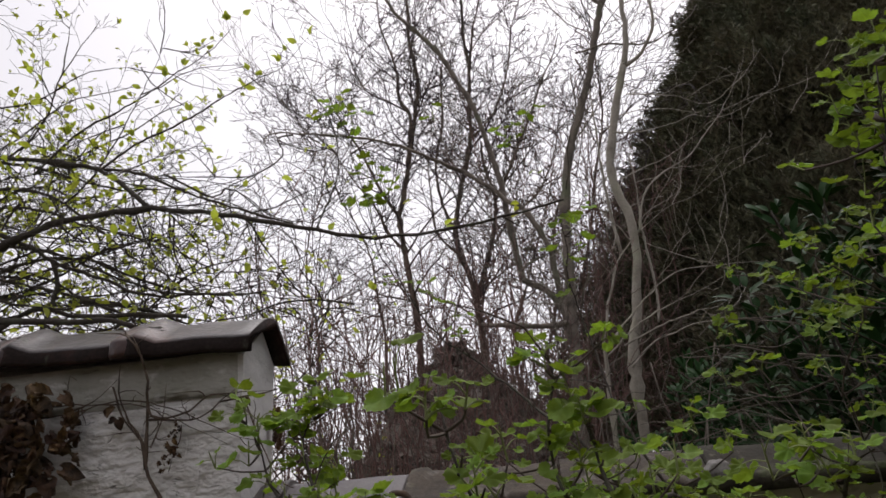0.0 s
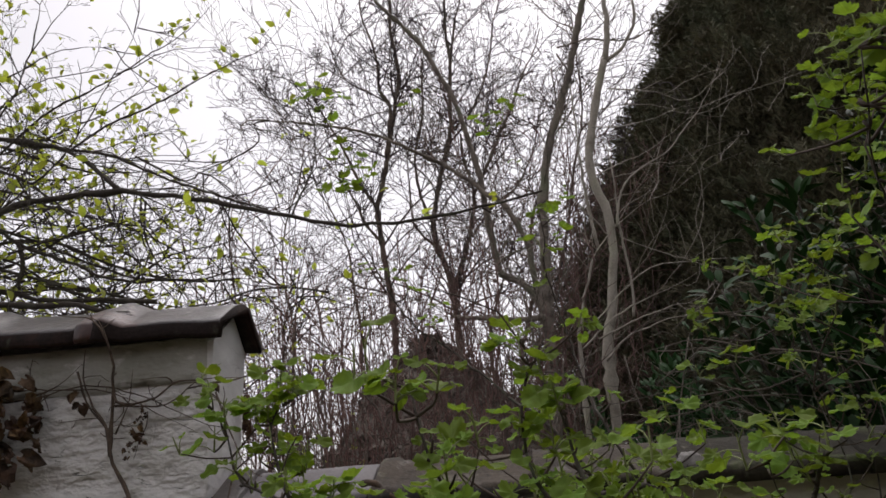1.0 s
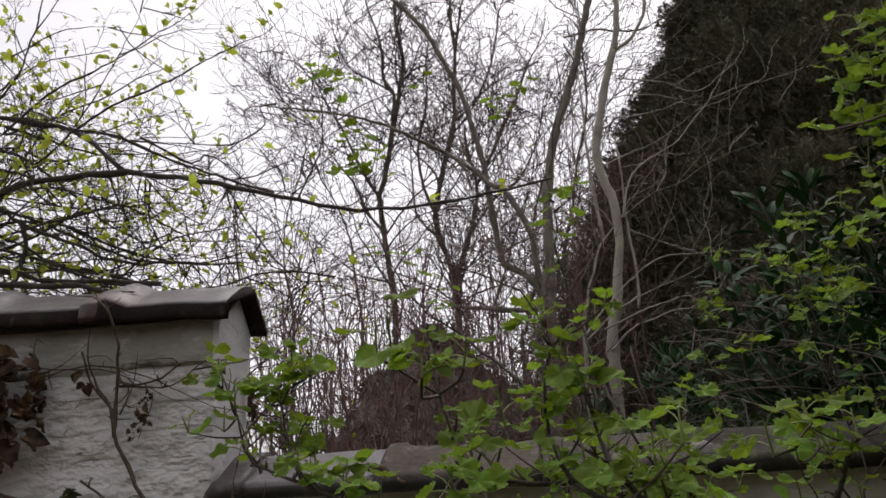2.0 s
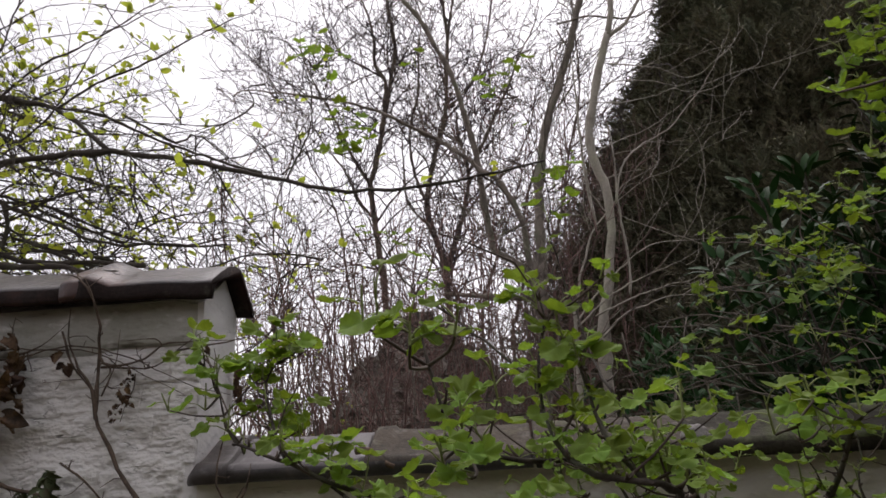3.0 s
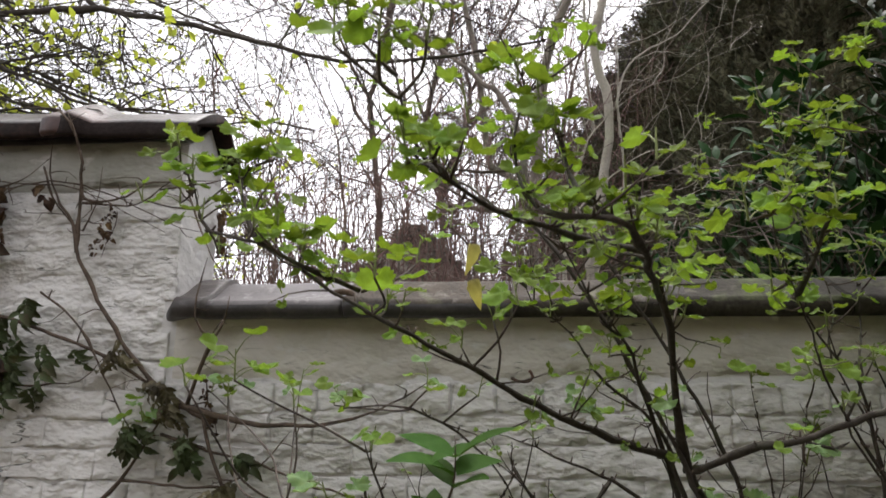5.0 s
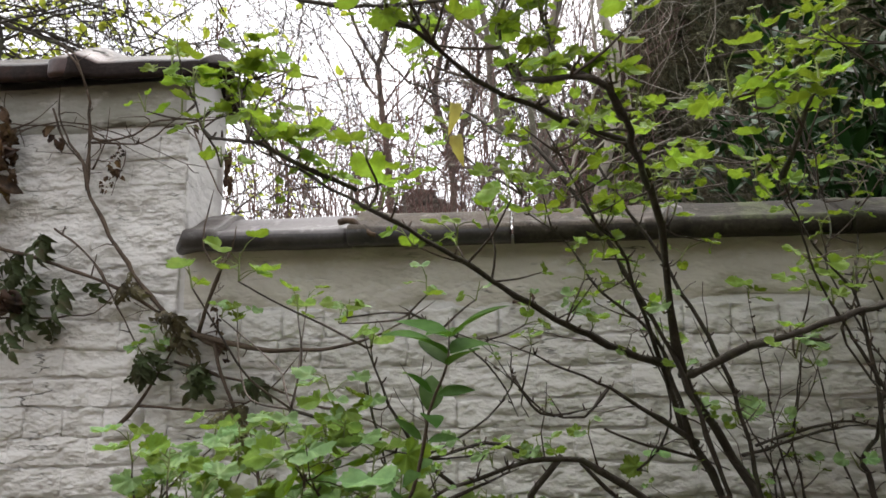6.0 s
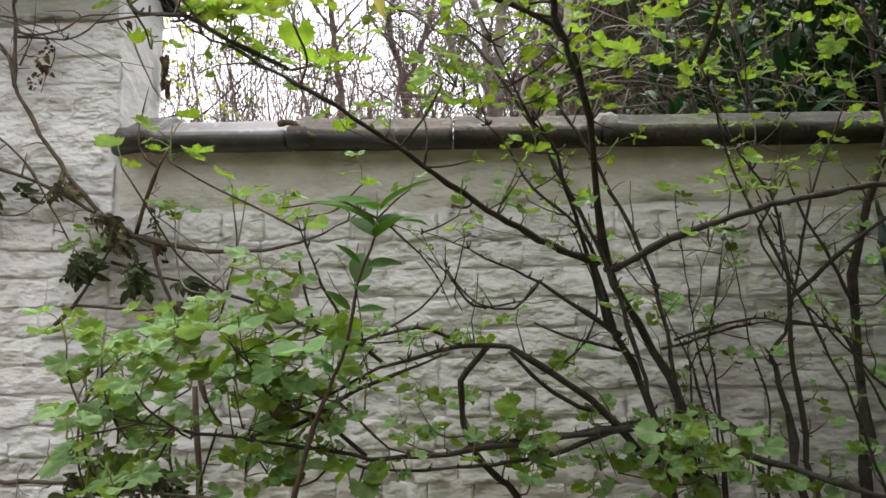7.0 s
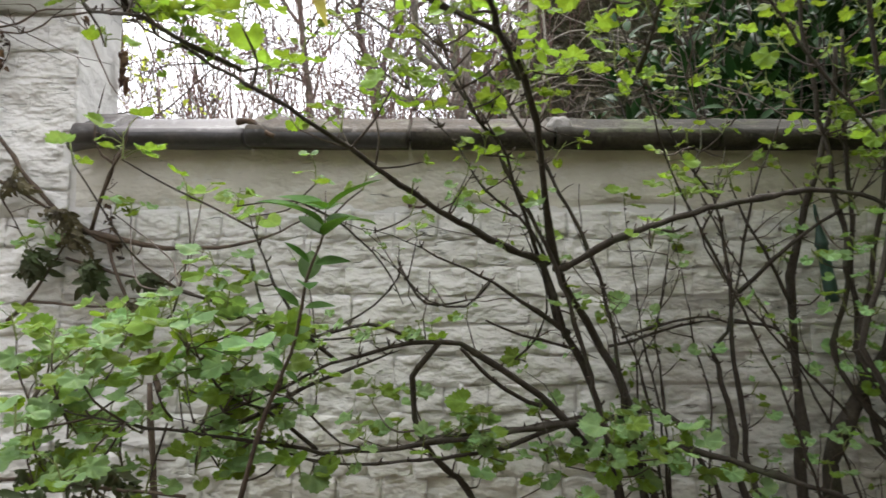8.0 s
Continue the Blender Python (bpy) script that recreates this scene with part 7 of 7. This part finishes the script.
for k in range(80):
    x, y = rng.uniform(-2.5, 1.6), rng.uniform(4.8, 7.5)
    line = curve_through([(x, y, 0), (x + rng.uniform(-0.2, 0.2), y, 1.6), (x + rng.uniform(-0.5, 0.5), y, rng.uniform(3.0, 5.0))], 0.2, 0.05, k)
    thicket.tube(line, 0.013, 0.005, 4)
    for j in range(6):
        i = rng.randrange(len(line) // 3, len(line) - 1)
        sprout(thicket, line[i], Vector((rng.uniform(-1, 1), rng.uniform(-0.7, 0.7), rng.uniform(0.0, 1.0))), rng.uniform(0.5, 1.2), 0.006, 1, kids=5, crook=0.6, thin=0.0028)
for k in range(50):
    x, y = rng.uniform(-1.1, 0.5), rng.uniform(2.6, 5.4)
    foot, tall = max(0.0, heap_height(x, y)) - 0.1, rng.uniform(0.7, 1.9)
    thicket.tube(curve_through([(x, y, foot), (x + rng.uniform(-0.08, 0.08), y, foot + tall * 0.5), (x + rng.uniform(-0.3, 0.25), y, foot + tall)], 0.1, 0.03, k), rng.uniform(0.006, 0.013), 0.003, 4)
bleached = Wood()
# shoots that fan out from the foot of the heap, close behind the wall
for k in range(85):
    x, y = rng.uniform(-0.15, 0.85), rng.uniform(0.45, 1.7)
    lean, tall = rng.gauss(0, 0.28) + 0.25 * (x - 0.35), rng.uniform(2.1, 2.85)
    line = curve_through([(x - lean * 0.5, y, 0), (x - lean * 0.2, y, 1.2), (x + lean * 0.25, y, 1.2 + 0.5 * (tall - 1.2)), (x + lean, y + rng.uniform(-0.1, 0.1), tall)], 0.08, 0.03, k)
    wood = bleached if k % 2 == 0 else thicket
    wood.tube(line, rng.uniform(0.004, 0.0075), 0.0016, 4)
    for j in range(3):
        i = rng.randrange(len(line) // 2, len(line) - 1)
        sprout(wood, line[i], Vector((rng.uniform(-1, 1), rng.uniform(-0.4, 0.4), rng.uniform(0, 1))), rng.uniform(0.08, 0.35), 0.0022, rng.choice((0, 1)), kids=3, crook=0.7, thin=0.0012)
# taller leafless saplings between the grey tree and the conifer
for k in range(24):
    x, y, tall = rng.uniform(0.5, 2.5), rng.uniform(5.2, 7.6), rng.uniform(4.6, 7.8)
    line = curve_through([(x, y, 0), (x + rng.uniform(-0.2, 0.2), y, tall * 0.5), (x + rng.uniform(-0.4, 0.6), y, tall)], 0.22, 0.05, k)
    thicket.tube(line, 0.016, 0.004, 4)
    for j in range(9):
        i = rng.randrange(len(line) // 3, len(line) - 1)
        sprout(thicket, line[i], Vector((rng.uniform(-1, 1), rng.uniform(-0.7, 0.7), rng.uniform(0.1, 1.2))), rng.uniform(0.5, 1.3), 0.006, 1, kids=6, crook=0.6, thin=0.0028)
tagged(thicket.link("reddish_thicket", BARK_RED), "thicket of thin reddish leafless shoots behind the wall", "thicket", kind="stuff")

tagged(bleached.link("dead_shoots", DEAD_TWIG), "bleached dead shoots among the reddish thicket", "shoots", kind="stuff")

# ---- twigs and dead leaves on the heap ----
brush, bag = Wood(), ([], [])
for k in range(3200):
    a, r = rng.uniform(2.6, 6.8), 3.4 * rng.random() ** 0.6
    x, y = -0.20 + r * math.cos(a), max(0.34, 6.0 + r * math.sin(a))
    q = Vector((x, y, heap_height(x, y)))
    if q.z < 0.9:
        continue
    if k % 4 == 0:
        sprout(brush, q + Vector((0, 0, -0.01)), Vector((rng.uniform(-1, 1), rng.uniform(-0.7, 0.5), rng.uniform(-0.2, 0.9))), rng.uniform(0.15, 0.8), rng.uniform(0.003, 0.008), rng.choice((0, 1)), kids=3, crook=0.7, droop=0.3, thin=0.0012)
    scatter_into(bag, crumpled_leaf(k % 9), leaf_pose(q + Vector((0, 0, 0.012)), Vector((rng.uniform(-1, 1), rng.uniform(-1, 0.4), rng.uniform(-0.9, 0.5))), Vector((rng.uniform(-0.8, 0.8), rng.uniform(-1.2, 0.2), 0.7)), rng.uniform(0.07, 0.15)))
tagged(brush.link("dead_twigs", BARK_VINE, heap), kind="stuff")
tagged(place_under(link_mesh("dead_leaves", bag[0], bag[1], LITTER), heap), kind="stuff")

# ---- tangle of dead twigs behind the wall by the pale tree ----
dead = Wood()
for k in range(46):
    q = Vector((rng.uniform(1.1, 2.1), rng.uniform(0.5, 2.2), rng.uniform(1.75, 2.35)))
    way = Vector((rng.choice((-1, 1, 1)), rng.uniform(-0.4, 0.4), rng.uniform(-0.25, 0.7)))
    sprout(dead, q, way, rng.uniform(0.4, 1.1), rng.uniform(0.0018, 0.004), 1, kids=4, crook=0.6, droop=0.5, thin=0.0010)
for k in range(12):
    x, y = rng.uniform(1.0, 2.2), rng.uniform(0.6, 2.2)
    dead.tube(curve_through([(x, y, 0), (x + rng.uniform(-0.2, 0.2), y, 1.1), (x + rng.uniform(-0.5, 0.5), y, rng.uniform(2.0, 2.5))], 0.15, 0.03, k), 0.008, 0.003, 5)
tagged(dead.link("dead_brushwood", DEAD_TWIG), "tangle of bleached dead twigs behind the coping", "brushwood", kind="stuff")


# ---- dark conifers ----
def spray(seed):
    """A flat feathery cypress spray of unit length."""
    r = random.Random(seed)
    verts, faces = [], []

    def blade(a, b, w):
        d = (b - a).normalized()
        s = d.cross(Vector((0, 0, 1))).normalized() * w
        n = len(verts)
        verts.extend([a - s, a + s, b])
        faces.append((n, n + 1, n + 2))

    bow = r.uniform(-0.25, 0.25)
    blade(Vector((0, 0, 0)), Vector((bow, 1, -0.12)), 0.022)
    for k in range(15):
        t = r.uniform(0.05, 0.95)
        sgn = r.choice((-1, 1))
        reach = 0.45 * (1 - 0.6 * t) * r.uniform(0.45, 1.25)
        a = Vector((bow * t * t, t, -0.12 * t))
        blade(a, a + Vector((sgn * reach * r.uniform(0.3, 1), reach * r.uniform(0.6, 1.3), r.uniform(-0.3, 0.25))), 0.032)
    return verts, faces


SPRAYS = [spray(k) for k in range(6)]


def conifer(x, y, height, radius, count, seed, label):
    r = random.Random(seed)
    top = thing("conifer", (x, y, 0), label, "tree", "dark conifers")
    trunk = Wood()
    trunk.tube(curve_through([(x, y, 0), (x + 0.05, y, height * 0.5), (x, y, height * 0.97)], 0.5, 0.02, seed), 0.14, 0.02, 8)
    trunk.link("trunk", BARK_DARK, top)

    def girth(h, a):
        wide = radius * min(1.0, max(0.0, (height - h) / (0.53 * height)) ** 0.95) + 0.4 * min(2.5, max(0.0, 0.47 * height - h))
        return wide * (1 + 0.20 * noise.noise(Vector((math.cos(a) * 2.2, math.sin(a) * 2.2, h * 0.8 + seed))) + 0.16 * noise.noise(Vector((math.cos(a) * 7, math.sin(a) * 7, h * 1.6))))

    limbs = Wood()
    bag = ([], [])
    verts, faces = [], []
    rows, cols = 40, 26
    for j in range(rows + 1):
        for i in range(cols):
            a, h = 2 * math.pi * i / cols, 0.3 + (height * 0.97 - 0.3) * j / rows
            g = 0.72 * girth(h, a)
            verts.append((x + math.cos(a) * g, y + math.sin(a) * g, h))
    for j in range(rows):
        for i in range(cols):
            faces.append((j * cols + i, j * cols + (i + 1) % cols, (j + 1) * cols + (i + 1) % cols, (j + 1) * cols + i))
    bag[0].extend([Vector(v) for v in verts])
    bag[1].extend(faces)
    for k in range(count):
        h = height * (1 - 0.8 * r.random() ** 0.7) * 0.99
        a = r.uniform(2.6, 5.9)
        out = Vector((math.cos(a), math.sin(a), 0))
        g = girth(h, a) * r.uniform(0.70, 1.02)
        q = Vector((x, y, h)) + out * g
        tip = out * 0.8 + UP * r.uniform(0.2, 1.5) + Vector((r.uniform(-0.5, 0.5), r.uniform(-0.5, 0.5), 0))
        face = UP + Vector((r.uniform(-1, 1), r.uniform(-1, 1), r.uniform(-0.4, 0.4))) * 0.9
        scatter_into(bag, SPRAYS[k % 6], leaf_pose(q, tip, face, r.uniform(0.16, 0.36)))
    for k in range(60):
        h, a = r.uniform(0.5, height * 0.8), r.uniform(0, 6.28)
        g = girth(h, a) * 0.95
        limbs.tube([Vector((x, y, h - 0.2)), Vector((x + math.cos(a) * g, y + math.sin(a) * g, h))], 0.02, 0.006, 4, cap=False)
    limbs.link("limbs", BARK_DARK, top)
    tagged(place_under(link_mesh("foliage", bag[0], bag[1], NEEDLE, None, "brown-green feathery foliage", smooth=False), top), kind="stuff")


conifer(6.0, 9.0, 12.8, 3.55, 62000, 3, "tall dark conifer with brownish green feathery foliage")
# this second conifer stands out of view, added to shade the right side
conifer(10.6, 7.6, 13.5, 3.6, 14000, 5, "dark conifer with dense brownish green foliage, added out of view for shade")

# ---- cherry laurel behind the right part of the wall ----
LAUREL_SHAPES = [lance_leaf(130 + k, 0.34, 0.35, 0.2 + 0.1 * (k % 3), rows=6) for k in range(5)]
LAUREL_DATA = [leaf_data("leaf", s, LEAF_GLOSSY) for s in LAUREL_SHAPES]


def laurel(x, y, reach, height, stems, seed, label, singles):
    r = random.Random(seed)
    top = thing("laurel_bush", (x, y, 0), label, "bush", "laurel bushes")
    wood = Wood()
    bag = ([], [])
    made = 0
    for k in range(stems):
        a = r.uniform(0, 6.28)
        g = reach * r.random() ** 0.5
        end = Vector((x + math.cos(a) * g, y + math.sin(a) * g * 0.8, height * r.uniform(0.5, 1.0) * (1 - 0.25 * g / reach)))
        end.y = max(end.y, 0.16 if end.z > 2.6 else 0.42)
        line = curve_through([(x + r.uniform(-0.15, 0.15), y + r.uniform(-0.1, 0.1), 0), (x + math.cos(a) * g * 0.4, max(0.4, y + math.sin(a) * g * 0.35), end.z * 0.55), tuple(end)], 0.08, 0.02, k)
        wood.tube(line, 0.012, 0.004, 5)
        n = len(line)
        for i in range(n // 3, n):
            for j in range(4 if i < n - 3 else 7):
                d = (line[min(i + 1, n - 1)] - line[i - 1]).normalized()
                side = Vector((r.uniform(-1, 1), r.uniform(-1, 1), r.uniform(-0.2, 1)))
                q = line[i] + side.normalized() * r.uniform(0.0, 0.10)
                if q.y < (0.02 if q.z > 2.3 else 0.32):
                    continue
                m = leaf_pose(q, side + d * 0.6 + UP * r.uniform(-0.5, 0.3), UP + Vector((r.uniform(-0.6, 0.6), r.uniform(-0.9, 0.2), 0)), r.uniform(0.065, 0.125))
                if made < singles and q.y < y:
                    ob = new("leaf", r.choice(LAUREL_DATA))
                    ob.matrix_world = m
                    place_under(ob, top)
                    made += 1
                else:
                    scatter_into(bag, r.choice(LAUREL_SHAPES), m)
    tagged(wood.link("stems", BARK_DARK, top), kind="stuff")
    tagged(place_under(link_mesh("inner_leaves", bag[0], bag[1], LEAF_GLOSSY), top), kind="stuff")


laurel(2.75, 1.35, 1.0, 3.5, 85, 21, "dense cherry laurel with dark glossy leaves behind the wall", 200)
laurel(3.6, 1.3, 1.1, 5.0, 64, 22, "tall cherry laurel with dark glossy leaves", 60)
laurel(2.25, 0.95, 0.6, 3.3, 48, 24, "cherry laurel with upright shoots of dark glossy leaves", 200)
laurel(2.0, 1.0, 0.45, 2.25, 22, 23, "low cherry laurel shoots with glossy leaves behind the coping", 100)

laurel(2.05, 3.5, 0.85, 3.1, 60, 25, "dark evergreen bush in the shade behind the brushwood", 0)

# ---- green plastic bottle that hangs among the stems ----
def bottle(top, foot, label):
    top, foot = Vector(top), Vector(foot)
    holder = thing("plastic_bottle", foot, label, "bottle")
    body, cap = Wood(), Wood()
    prof = ((0.16, 0.0045), (0.22, 0.0055), (0.30, 0.010), (0.37, 0.0135), (0.395, 0.0165), (0.425, 0.0165), (0.44, 0.0135), (0.6, 0.0145), (0.8, 0.016), (0.97, 0.017), (1.0, 0.013))
    axis = (foot - top).normalized()
    a = axis.orthogonal().normalized()
    b = axis.cross(a)
    for t, r in prof:
        body.v.extend([top.lerp(foot, t) + r * (math.cos(2 * math.pi * k / 14) * a + math.sin(2 * math.pi * k / 14) * b) for k in range(14)])
    for i in range(len(prof) - 1):
        body.f.extend([(14 * i + k, 14 * i + (k + 1) % 14, 14 * i + 14 + (k + 1) % 14, 14 * i + 14 + k) for k in range(14)])
    body.f.append(tuple(14 * (len(prof) - 1) + k for k in range(14)))
    cap.tube([top, top.lerp(foot, 0.03), top.lerp(foot, 0.16)], 0.003, 0.0058, 12)
    body.link("body", GREEN_PLASTIC, holder)
    cap.link("cap", GREEN_PLASTIC, holder)


bottle((1.919, -0.070, 1.593), (1.948, -0.075, 1.346), "faded dark green plastic bottle hung in the currant stems")

# ---- the single bricks of the wall faces ----
lay_bricks(wall_tall, -1.9, -0.003, 0.0, 2.11, 1.05, 41, -0.005)
lay_bricks(wall_low, 0.0, 3.2, 0.0, 1.60, 0.95, 42, 0.015)
